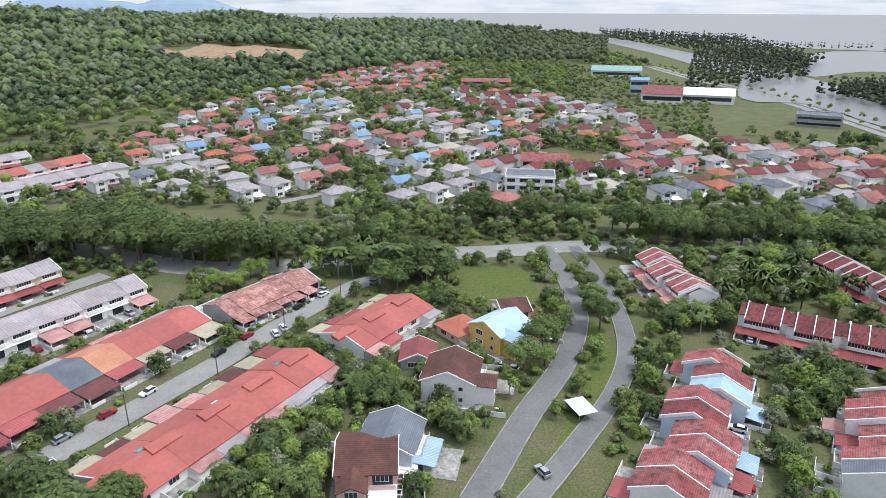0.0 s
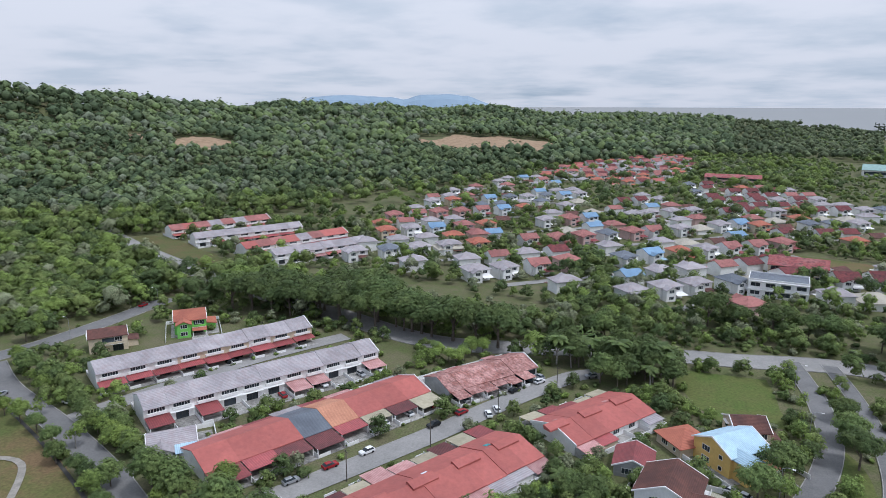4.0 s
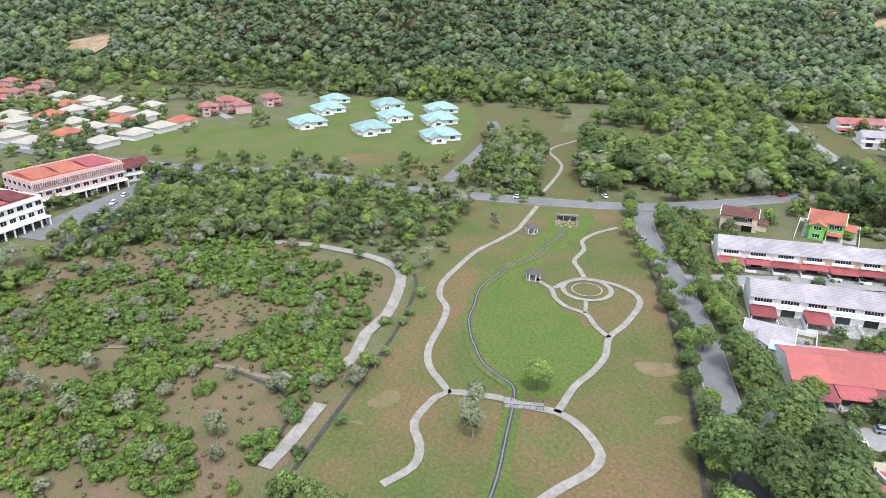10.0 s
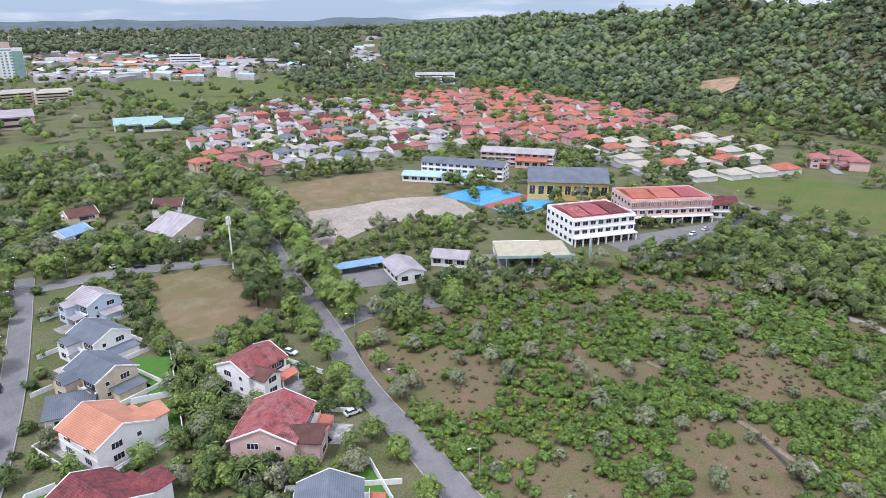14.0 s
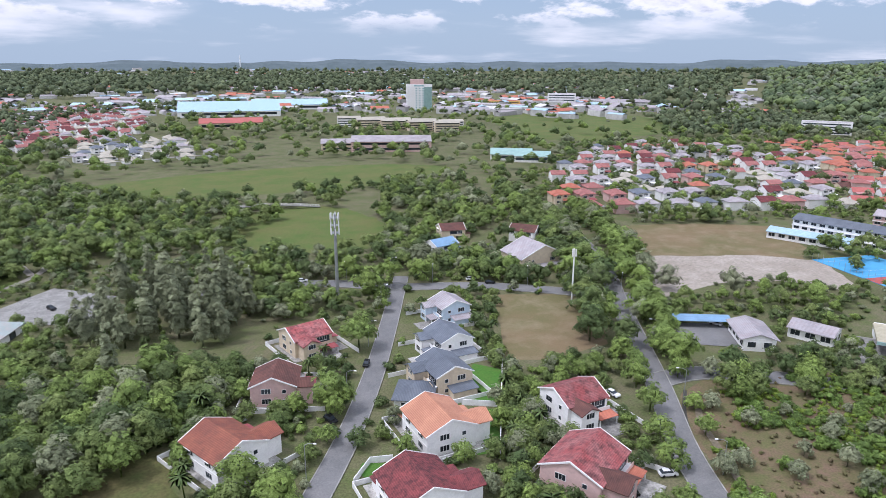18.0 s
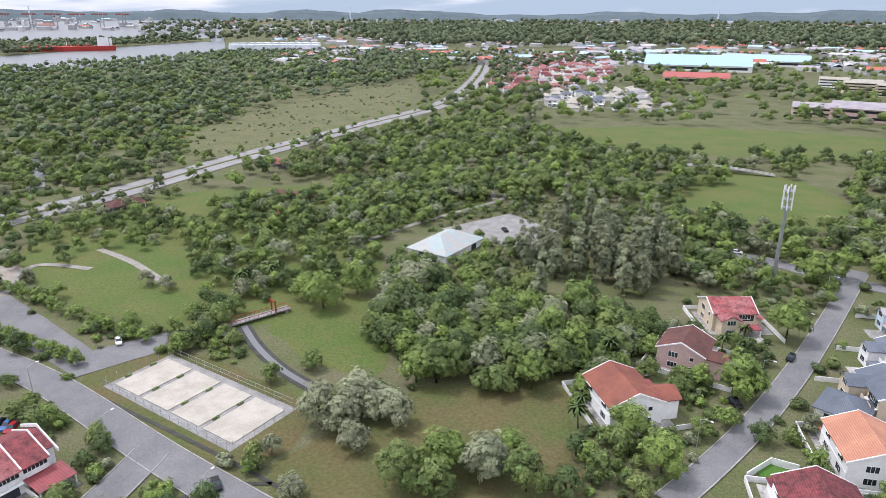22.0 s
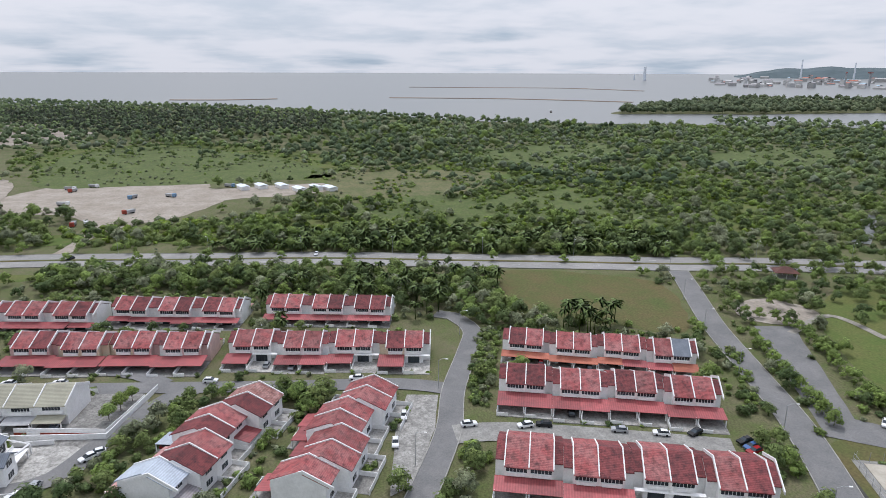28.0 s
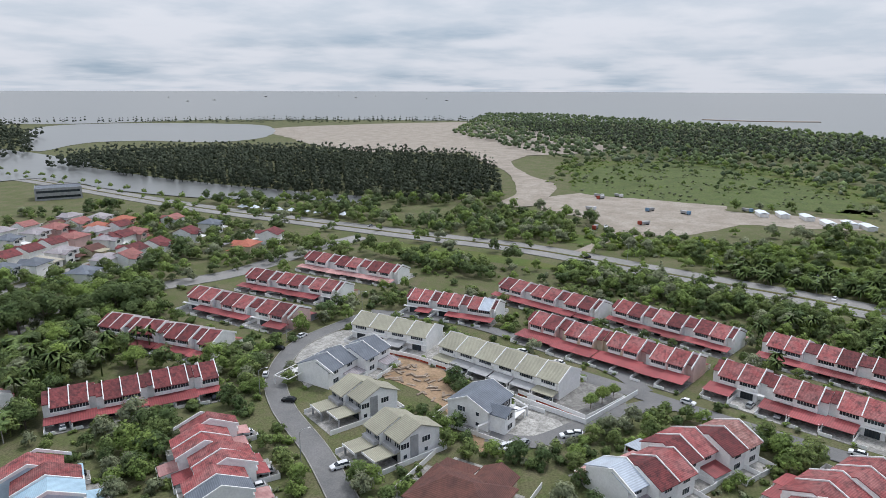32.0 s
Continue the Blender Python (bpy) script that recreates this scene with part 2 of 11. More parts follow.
WALL_PINK = mat("wall_pink_render", (0.66, 0.46, 0.42), (0.58, 0.40, 0.37), 3, 0.85, 0.08, 0.5, 0.1, each=0.1, stain=(0.36, 0.28, 0.26), stain_amount=0.3)
WALL_YELLOW = mat("wall_yellow_render", (0.72, 0.50, 0.16), (0.64, 0.44, 0.15), 3, 0.85, 0.08, 0.5, 0.1)
WALL_BLUE = mat("wall_pale_blue_render", (0.52, 0.62, 0.70), (0.45, 0.54, 0.62), 3, 0.85, 0.08, 0.5, 0.1)
WALL_GREEN = mat("wall_lime_render", (0.22, 0.60, 0.12), (0.2, 0.5, 0.12), 3, 0.85, 0.08, 0.5, 0.1)
WALL_GREY = mat("wall_grey_render", (0.38, 0.38, 0.38), (0.3, 0.3, 0.3), 3, 0.85, 0.1, 0.5, 0.1, each=0.15)
# greyer wall tone for the distant town boxes
WALL_FAR = mat("grey_town_wall", (0.52, 0.51, 0.49), (0.42, 0.41, 0.40), 30, 0.85, 0.2, 4, 0.0, island=0.3)
TRIM = mat("white_trim_paint", (0.86, 0.85, 0.83), (0.80, 0.79, 0.77), 2, 0.8, 0.08, 0.4, 0.1, stain=(0.35, 0.31, 0.29), stain_amount=0.18)
GLASS = mat("dark_window_glass", (0.045, 0.055, 0.065), (0.03, 0.036, 0.042), 2, 0.12, 0.1, 1.0, 0.0, each=0.4)
GLASS_TEAL = mat("teal_window_glass", (0.13, 0.36, 0.38), (0.10, 0.30, 0.33), 4, 0.15, 0.1, 1.0, 0.0)
GRILLE = mat("dark_grille", (0.06, 0.055, 0.05), (0.04, 0.04, 0.04), 1, 0.6, 0.2, 0.3, 0.1)
CONCRETE = mat("weathered_concrete", (0.302, 0.294, 0.269), (0.227, 0.218, 0.202), 5, 0.9, 0.3, 0.5, 0.2, stain=(0.134, 0.130, 0.118), stain_amount=0.5)
YARD = mat("pale_yard_concrete", (0.40, 0.385, 0.355), (0.26, 0.25, 0.23), 3.2, 0.9, 0.36, 0.5, 0.2, each=0.3, stain=(0.12, 0.115, 0.10), stain_amount=0.75)
ASPHALT = mat("worn_asphalt", (0.193, 0.189, 0.185), (0.151, 0.150, 0.147), 14, 0.9, 0.22, 0.4, 0.2, stain=(0.227, 0.218, 0.206), stain_amount=0.5)
ROAD_PALE = mat("pale_highway_concrete", (0.302, 0.290, 0.273), (0.252, 0.244, 0.231), 16, 0.9, 0.2, 0.5, 0.2, stain=(0.185, 0.181, 0.168), stain_amount=0.4)
PATH = mat("pale_footpath", (0.328, 0.303, 0.262), (0.246, 0.230, 0.197), 3, 0.95, 0.18, 0.5, 0.3, stain=(0.2, 0.18, 0.15), stain_amount=0.5)
PATH_DIRT = mat("trodden_earth", (0.25, 0.205, 0.155), (0.17, 0.14, 0.10), 3, 1.0, 0.3, 0.5, 0.3, stain=(0.11, 0.12, 0.05), stain_amount=0.5)
KERB = mat("kerb_concrete", (0.36, 0.35, 0.32), (0.25, 0.24, 0.22), 3, 0.9, 0.15, 0.4, 0.2)
PAINT = mat("road_paint", (0.62, 0.62, 0.60), (0.45, 0.45, 0.43), 2, 0.8, 0.2, 0.3, 0.0)
LAWN = mat("mown_lawn", (0.086, 0.104, 0.032), (0.118, 0.100, 0.042), 18, 1.0, 0.34, 0.9, 0.25, stain=(0.135, 0.098, 0.050), stain_amount=0.5)
LUSH = mat("rank_green_lawn", (0.078, 0.132, 0.024), (0.105, 0.132, 0.032), 12, 1.0, 0.36, 0.9, 0.35, stain=(0.120, 0.112, 0.040), stain_amount=0.5)
LUSH_BRIGHT = mat("clipped_garden_lawn", (0.062, 0.165, 0.024), (0.078, 0.155, 0.028), 6, 1.0, 0.25, 0.5, 0.2)
LAWN_DRY = mat("dry_lawn", (0.084, 0.108, 0.030), (0.165, 0.112, 0.058), 34, 1.0, 0.34, 0.9, 0.3, stain=(0.092, 0.122, 0.032), stain_amount=0.8)
FIELD_BROWN = mat("worn_playing_field", (0.185, 0.135, 0.074), (0.140, 0.125, 0.055), 30, 1.0, 0.2, 0.5, 0.2, stain=(0.30, 0.235, 0.16), stain_amount=0.45)
MEADOW = mat("lush_meadow", (0.080, 0.122, 0.027), (0.115, 0.128, 0.038), 22, 1.0, 0.36, 0.9, 0.3, stain=(0.128, 0.116, 0.046), stain_amount=0.55)
GLADE_GREEN = mat("glade_grass", (0.098, 0.128, 0.038), (0.072, 0.100, 0.030), 14, 1.0, 0.5, 1.6, 0.4, stain=(0.135, 0.130, 0.062), stain_amount=0.65)
GLADE_DRY = mat("glade_dry_grass", (0.140, 0.135, 0.062), (0.098, 0.116, 0.044), 14, 1.0, 0.5, 1.6, 0.4, stain=(0.180, 0.155, 0.092), stain_amount=0.6)
GROUND = mat("rough_ground", (0.100, 0.109, 0.044), (0.140, 0.128, 0.072), 14, 1.0, 0.5, 0.6, 0.5, stain=(0.085, 0.12, 0.032), stain_amount=0.8)
SCRUB_GROUND = mat("scrub_ground", (0.170, 0.115, 0.075), (0.125, 0.115, 0.052), 9, 1.0, 0.35, 0.5, 0.6, stain=(0.098, 0.122, 0.036), stain_amount=0.75)
SOIL = mat("bare_soil", (0.40, 0.28, 0.18), (0.27, 0.18, 0.11), 8, 1.0, 0.25, 0.9, 0.5, stain=(0.17, 0.14, 0.075), stain_amount=0.6)
SAND = mat("pale_sand", (0.37, 0.325, 0.275), (0.29, 0.25, 0.205), 18, 1.0, 0.25, 1.4, 0.4, stain=(0.22, 0.195, 0.145), stain_amount=0.6)
COURT = mat("sandy_court", (0.46, 0.42, 0.35), (0.38, 0.345, 0.28), 5, 0.95, 0.12, 0.5, 0.2)
COURT_BLUE = mat("blue_court", (0.09, 0.34, 0.58), (0.08, 0.30, 0.52), 5, 0.8, 0.08, 0.5, 0.1)
COURT_RED = mat("red_court", (0.40, 0.10, 0.09), (0.34, 0.09, 0.08), 5, 0.8, 0.08, 0.5, 0.1)
DRAIN = mat("dark_drain", (0.07, 0.066, 0.058), (0.045, 0.043, 0.038), 3, 0.8, 0.2, 0.5, 0.2)
ROCK = mat("rubble_stone", (0.32, 0.26, 0.20), (0.22, 0.17, 0.13), 1.5, 0.95, 0.25, 0.4, 0.5, each=0.2, island=0.3)
BARK = mat("bark", (0.17, 0.14, 0.11), (0.10, 0.08, 0.065), 1.0, 0.95, 0.3, 0.2, 0.5)
BARK_PALE = mat("pale_bark", (0.34, 0.32, 0.29), (0.24, 0.22, 0.20), 1.0, 0.95, 0.3, 0.2, 0.5)
LEAF_DARK = mat("leaf_dark", (0.086, 0.128, 0.043), (0.117, 0.156, 0.049), 7, 0.75, 0.6, 0.32, 0.0, each=0.2, island=0.26, leaf=0.15, holes=0.3)
LEAF_MID = mat("leaf_mid", (0.146, 0.195, 0.059), (0.096, 0.143, 0.046), 7, 0.75, 0.6, 0.32, 0.0, each=0.28, island=0.26, leaf=0.15, holes=0.3)
LEAF_LIGHT = mat("leaf_light", (0.224, 0.297, 0.067), (0.163, 0.230, 0.057), 7, 0.75, 0.55, 0.32, 0.0, each=0.25, island=0.26, leaf=0.15, holes=0.3)
LEAF_GREY = mat("leaf_grey", (0.299, 0.313, 0.189), (0.207, 0.230, 0.128), 7, 0.8, 0.5, 0.32, 0.0, each=0.2, island=0.26, leaf=0.15, holes=0.3)
LEAF_PINE = mat("leaf_casuarina", (0.262, 0.285, 0.165), (0.190, 0.215, 0.122), 7, 0.85, 0.55, 0.32, 0.0, each=0.15, island=0.3, leaf=0.15, holes=0.3)
LEAF_PALM = mat("leaf_palm", (0.150, 0.205, 0.060), (0.100, 0.150, 0.048), 4, 0.6, 0.3, 0.4, 0.0, each=0.25, island=0.3, leaf=0.3)
FOREST = mat("forest_leaf", (0.114, 0.161, 0.049), (0.182, 0.228, 0.069), 13, 0.8, 0.6, 0.4, 0.0, each=0.0, island=0.3, leaf=0.15, holes=0.32)
FOREST_GREY = mat("forest_leaf_grey", (0.250, 0.271, 0.158), (0.177, 0.201, 0.110), 13, 0.8, 0.55, 0.4, 0.0, each=0.0, island=0.3, leaf=0.15, holes=0.32)
FOREST_LIGHT = mat("forest_leaf_light", (0.202, 0.275, 0.065), (0.150, 0.211, 0.055), 13, 0.8, 0.55, 0.4, 0.0, each=0.0, island=0.3, leaf=0.15, holes=0.32)
FOREST_DARK = mat("forest_leaf_dark", (0.078, 0.118, 0.041), (0.107, 0.143, 0.049), 13, 0.8, 0.6, 0.4, 0.0, each=0.0, island=0.3, leaf=0.15, holes=0.32)
HILL_LEAVES = [mat("hill_leaf_" + q, c1, c2, 40, 0.85, 0.6, 1.5, 0.9, island=0.2, leaf=0.2) for q, c1, c2 in (("mid", (0.122, 0.168, 0.077), (0.171, 0.213, 0.101)), ("grey", (0.197, 0.228, 0.145), (0.157, 0.187, 0.119)), ("light", (0.187, 0.246, 0.094), (0.150, 0.204, 0.080)), ("dark", (0.084, 0.122, 0.061), (0.110, 0.145, 0.070)))]
# far leaves: some haze is painted in as a bluer green
FOREST_FAR = mat("far_forest_leaf_haze_tint", (0.085, 0.113, 0.059), (0.139, 0.165, 0.084), 60, 0.9, 0.5, 3.0, 0.7, island=0.35, leaf=0.2)
FOREST_PINE = mat("casuarina_forest_leaf", (0.059, 0.073, 0.048), (0.088, 0.104, 0.065), 30, 0.9, 0.45, 2.0, 0.5, island=0.3, leaf=0.2)
SCRUB_LEAF = mat("scrub_leaf", (0.178, 0.262, 0.058), (0.122, 0.190, 0.046), 9, 0.7, 0.5, 0.4, 0.0, island=0.35, leaf=0.25, holes=0.35)
DRY_TUFT = mat("dry_grass_tuft", (0.165, 0.120, 0.078), (0.155, 0.150, 0.062), 7, 0.95, 0.4, 0.3, 0.0, island=0.3, leaf=0.2)
VINE_LEAF = mat("creeper_leaf", (0.206, 0.275, 0.040), (0.150, 0.226, 0.038), 6, 0.8, 0.4, 0.3, 0.0, island=0.3, leaf=0.25, holes=0.3)
# backdrop colours: the blue of distance haze is mixed into both base tones
HILL_HAZE = mat("distant_hill_haze_tint", (0.11, 0.14, 0.15), (0.09, 0.118, 0.125), 120, 1.0, 0.12, 40, 0.0)
MOUNTAIN_HAZE = mat("distant_mountain_haze_tint", (0.26, 0.34, 0.42), (0.24, 0.32, 0.40), 300, 1.0, 0.05, 90, 0.0)
METAL = mat("galvanised_metal", (0.42, 0.43, 0.44), (0.34, 0.35, 0.36), 2, 0.45, 0.1, 0.4, 0.0, metal=0.6)
POLE = mat("dark_pole", (0.12, 0.10, 0.085), (0.09, 0.08, 0.07), 2, 0.8, 0.1, 0.4, 0.0)
RUST_RED = mat("red_oxide_paint", (0.34, 0.06, 0.035), (0.26, 0.05, 0.03), 2, 0.6, 0.15, 0.5, 0.1)
TYRE = mat("tyre_rubber", (0.02, 0.02, 0.02), (0.015, 0.015, 0.015), 1, 0.9, 0.1, 0.3, 0.0)
TENT = mat("white_canvas", (0.72, 0.76, 0.80), (0.66, 0.70, 0.75), 2, 0.7, 0.05, 0.5, 0.1)
CAR_WHITE = mat("car_white", (0.75, 0.75, 0.75), (0.72, 0.72, 0.72), 2, 0.25, 0.02, 0.5, 0.0)
CAR_SILVER = mat("car_silver", (0.42, 0.43, 0.45), (0.4, 0.41, 0.43), 2, 0.3, 0.02, 0.5, 0.0, metal=0.5)
CAR_BLACK = mat("car_black", (0.02, 0.021, 0.024), (0.018, 0.019, 0.02), 2, 0.2, 0.02, 0.5, 0.0)
CAR_RED = mat("car_red", (0.30, 0.02, 0.025), (0.28, 0.02, 0.022), 2, 0.25, 0.02, 0.5, 0.0)
CAR_BLUE = mat("car_blue", (0.06, 0.13, 0.30), (0.06, 0.12, 0.28), 2, 0.25, 0.02, 0.5, 0.0)
SHIP_RED = mat("ship_red", (0.46, 0.06, 0.045), (0.4, 0.05, 0.04), 20, 0.6, 0.08, 5, 0.0)

WATER = bpy.data.materials.new("calm_water")
WATER.use_nodes = True
wb = WATER.node_tree.nodes["Principled BSDF"]
wb.inputs["Base Color"].default_value = (0.15, 0.155, 0.15, 1)
wb.inputs["Roughness"].default_value = 0.3
wb.inputs["Specular IOR Level"].default_value = 0.4
wnz = WATER.node_tree.nodes.new("ShaderNodeTexNoise")
wnz.inputs["Scale"].default_value, wnz.inputs["Detail"].default_value = 0.05, 6.0
wgeo = WATER.node_tree.nodes.new("ShaderNodeNewGeometry")
WATER.node_tree.links.new(wgeo.outputs["Position"], wnz.inputs["Vector"])
wbp = WATER.node_tree.nodes.new("ShaderNodeBump")
wbp.inputs["Strength"].default_value, wbp.inputs["Distance"].default_value = 0.25, 1.0
WATER.node_tree.links.new(wnz.outputs["Fac"], wbp.inputs["Height"])
WATER.node_tree.links.new(wbp.outputs[0], wb.inputs["Normal"])


# ---- mesh tools ----
class Shape:
    """Collects polygons for one mesh."""

    def __init__(self):
        self.v, self.f, self.mi = [], [], []

    def poly(self, pts, m=0):
        k = len(self.v)
        self.v.extend(tuple(p) for p in pts)
        self.f.append(tuple(range(k, k + len(pts))))
        self.mi.append(m)

    def solid(self, bottom, top, m=0):
        """Two rings of the same length, joined into a closed body."""
        k, n = len(self.v), len(bottom)
        self.v.extend(tuple(p) for p in bottom)
        self.v.extend(tuple(p) for p in top)
        self.f.append(tuple(range(k + n - 1, k - 1, -1)))
        self.f.append(tuple(range(k + n, k + 2 * n)))
        for i in range(n):
            j = (i + 1) % n
            self.f.append((k + i, k + j, k + n + j, k + n + i))
        self.mi.extend([m] * (n + 2))
        return self

    def box(self, x0, x1, y0, y1, z0, z1, m=0):
        return self.solid([(x0, y0, z0), (x1, y0, z0), (x1, y1, z0), (x0, y1, z0)], [(x0, y0, z1), (x1, y0, z1), (x1, y1, z1), (x0, y1, z1)], m)

    def along_x(self, profile, x0, x1, m=0):
        return self.solid([(x0, y, z) for y, z in profile], [(x1, y, z) for y, z in profile], m)

    def tube(self, a, b, r0, r1, n=6, m=0):
        a, b = Vector(a), Vector(b)
        q = (b - a).to_track_quat("Z", "Y")
        ring = [(math.cos(2 * math.pi * i / n), math.sin(2 * math.pi * i / n)) for i in range(n)]
        return self.solid([a + q @ Vector((c * r0, s * r0, 0)) for c, s in ring], [b + q @ Vector((c * r1, s * r1, 0)) for c, s in ring], m)

    def mesh(self, name, *mats):
        me = bpy.data.meshes.new(name)
        me.from_pydata(self.v, [], self.f)
        for m in mats:
            me.materials.append(m)
        if len(mats) > 1:
            me.polygons.foreach_set("material_index", self.mi)
        me.update()
        return me


def part(name, shape, mats, parent=None, label="", m=None):
    """One mesh object, under its thing when parent is given."""
    mats = mats if isinstance(mats, (tuple, list)) else (mats,)
    me = shape if isinstance(shape, bpy.types.Mesh) else shape.mesh(name, *mats)
    ob = new(name, me)
    if m is not None:
        ob.matrix_basis = m
    if parent is not None:
        ob.parent = parent
    if label:
        ob["label"] = label
    return ob


def thing(name, m, label, category, group="", kind=""):
    ob = new(name)
    ob.empty_display_size = 0.5
    ob.matrix_basis = m
    return tagged(ob, label, category, group, kind)


rng = random.Random(7)


# ---- lie of the land ----
AZ_T = (-8, 2, 18, 33, 45, 60, 75, 90, 106, 120, 130, 137)          # degrees anticlockwise from +y
FOOT_T = (1500, 1180, 760, 570, 500, 520, 510, 600, 700, 1090, 1700, 2200)
CREST_T = (2400, 2300, 2200, 2000, 1500, 1150, 950, 950, 1500, 2300, 3200, 3600)
HIGH_T = (14, 32, 58, 66, 78, 98, 120, 120, 92, 76, 38, 0)


def bearing(x, y):
    return (math.degrees(math.atan2(-x, y)) + 60) % 360 - 60


def rise(r):
    return 64 * max(0.0, (r - 1500) / 3400) ** 2


def land(x, y):
    """Height of the ground."""
    r, a = math.hypot(x, y), bearing(x, y)
    z = rise(r)
    if -8 < a < 137:
        foot, crest, high = (float(np.interp(a, AZ_T, t)) for t in (FOOT_T, CREST_T, HIGH_T))
        s = min(1.0, max(0.0, (r - foot) / (crest - foot)))
        lump = 0.72 + 0.75 * noise.noise((x / 230, y / 230, 3.1)) + 0.3 * noise.noise((x / 90, y / 90, 7.7))
        s = s * s * (3 - 2 * s) * 0.6 + s * 0.4
        back = 1.0 - min(1.0, max(0.0, (r - crest) / 700))
        z += high * s * back * (0.6 * lump + 0.56)
    return z


def spot(az, r):
    return (-math.sin(radians(az)) * r, math.cos(radians(az)) * r)


def inside(p, poly):
    x, y = p
    c, j = False, len(poly) - 1
    for i in range(len(poly)):
        (xi, yi), (xj, yj) = poly[i], poly[j]
        if (yi > y) != (yj > y) and x < (xj - xi) * (y - yi) / (yj - yi) + xi:
            c = not c
        j = i
    return c


CELL = 2.0
TAKEN = set()                   # ground that holds no trees


def take(x, y, r):
    n = int(r / CELL) + 1
    i, j = int(x // CELL), int(y // CELL)
    for a in range(-n, n + 1):
        for b in range(-n, n + 1):
            if (a * a + b * b) * CELL * CELL <= r * r:
                TAKEN.add((i + a, j + b))


def take_box(m, x0, x1, y0, y1):
    x = x0
    while x <= x1:
        y = y0
        while y <= y1:
            p = m @ Vector((x, y, 0))
            TAKEN.add((int(p.x // CELL), int(p.y // CELL)))
            y += 1.2
        x += 1.2


def is_free(x, y):
    return (int(x // CELL), int(y // CELL)) not in TAKEN


def smooth(pts, step=4.0, closed=False):
    """A gliding line through the points."""
    pts = [Vector(p[:2]) for p in pts]
    n = len(pts)
    out = []
    for i in range(n if closed else n - 1):
        if closed:
            p0, p1, p2, p3 = (pts[(i + k) % n] for k in (-1, 0, 1, 2))
        else:
            p0, p1, p2, p3 = pts[max(i - 1, 0)], pts[i], pts[i + 1], pts[min(i + 2, n - 1)]
        k = max(1, int((p2 - p1).length / step))
        for s in range(k):
            t = s / k
            out.append(0.5 * (2 * p1 + (p2 - p0) * t + (2 * p0 - 5 * p1 + 4 * p2 - p3) * t * t + (3 * p1 - p0 - 3 * p2 + p3) * t ** 3))
    if not closed:
        out.append(pts[-1])
    return out


PATCH_COUNT = [0]


def patch(name, pts, z, material, label, category, rough=1.0, step=None, kind="structure", sharp=False):
    """A stretch of ground cover, draped on the land."""
    PATCH_COUNT[0] += 1
    z += 0.002 * PATCH_COUNT[0]
    size = max(max(p[i] for p in pts) - min(p[i] for p in pts) for i in (0, 1))
    step = step or max(3.0, size / 14)
    if sharp:
        edge = []
        for i, p in enumerate(pts):
            a, c = Vector(p), Vector(pts[(i + 1) % len(pts)])
            n = max(1, int((c - a).length / max(1.5, size / 40)))
            edge += [a.lerp(c, j / n) for j in range(n)]
    else:
        edge = smooth(pts, max(1.5, size / 40), closed=True)
    edge = [p + Vector((noise.noise((p.x / 9, p.y / 9, 1)), noise.noise((p.x / 9, p.y / 9, 5)))) * rough for p in edge]
    n = len(edge)
    ring = [(p.x, p.y) for p in edge]
    inner = []
    x0, x1 = min(p[0] for p in ring), max(p[0] for p in ring)
    y0, y1 = min(p[1] for p in ring), max(p[1] for p in ring)
    for i in range(1, int((x1 - x0) / step) + 1):
        for j in range(1, int((y1 - y0) / step) + 1):
            q = (x0 + i * step, y0 + j * step)
            if inside(q, ring):
                inner.append(Vector(q))
    g = 2.0
    while g < 12 and (x1 - x0) * (y1 - y0) / (g * g) > 20000:
        g *= 2
    for i in range(int((x1 - x0) / g) + 1):
        for j in range(int((y1 - y0) / g) + 1):
            if inside((x0 + i * g, y0 + j * g), ring):
                take(x0 + i * g, y0 + j * g, g * 0.7) if g > 2 else TAKEN.add((int((x0 + i * g) // CELL), int((y0 + j * g) // CELL)))
    v, _, f, *_ = delaunay_2d_cdt(edge + inner, [], [list(range(n))], 1, 0.01)
    s = Shape()
    s.v = [(p.x, p.y, land(p.x, p.y) + z) for p in v]
    s.f = [tuple(a) for a in f]
    s.mi = [0] * len(s.f)
    ob = part(name, s, material)
    return tagged(ob, label, category, "", kind)


def strip(name, pts, width, z, material, label, category, offset=0.0, thick=0.0, sm=True, parent=None, step=4.0):
    """A band of the given width along a line: road, path, kerb, wall."""
    line = smooth(pts, step) if sm else [Vector(p[:2]) for p in pts]
    s = Shape()
    left, right = [], []
    for i, p in enumerate(line):
        d = (line[min(i + 1, len(line) - 1)] - line[max(i - 1, 0)]).normalized()
        n = Vector((-d.y, d.x))
        for side, w in ((left, offset + width / 2), (right, offset - width / 2)):
            q = p + n * w
            side.append((q.x, q.y, land(q.x, q.y) + z))
    if parent is None and width < 60:
        for i, p in enumerate(line):
            take(p.x, p.y, width / 2 + 1.0)
    k = len(line)
    s.v = left + right
    s.f = [(i, k + i, k + i + 1, i + 1) for i in range(k - 1)]
    if thick:
        s.v += [(x, y, h - thick) for x, y, h in left + right]
        o = 2 * k
        s.f += [(i + 1, o + i + 1, o + i, i) for i in range(k - 1)]
        s.f += [(k + i, o + k + i, o + k + i + 1, k + i + 1) for i in range(k - 1)]
        s.f += [(0, o, o + k, k), (k - 1, 2 * k - 1, o + 2 * k - 1, o + k - 1)]
    s.mi = [0] * len(s.f)
    ob = part(name, s, material, parent)
    return tagged(ob, label, category, "", "" if parent else "structure")


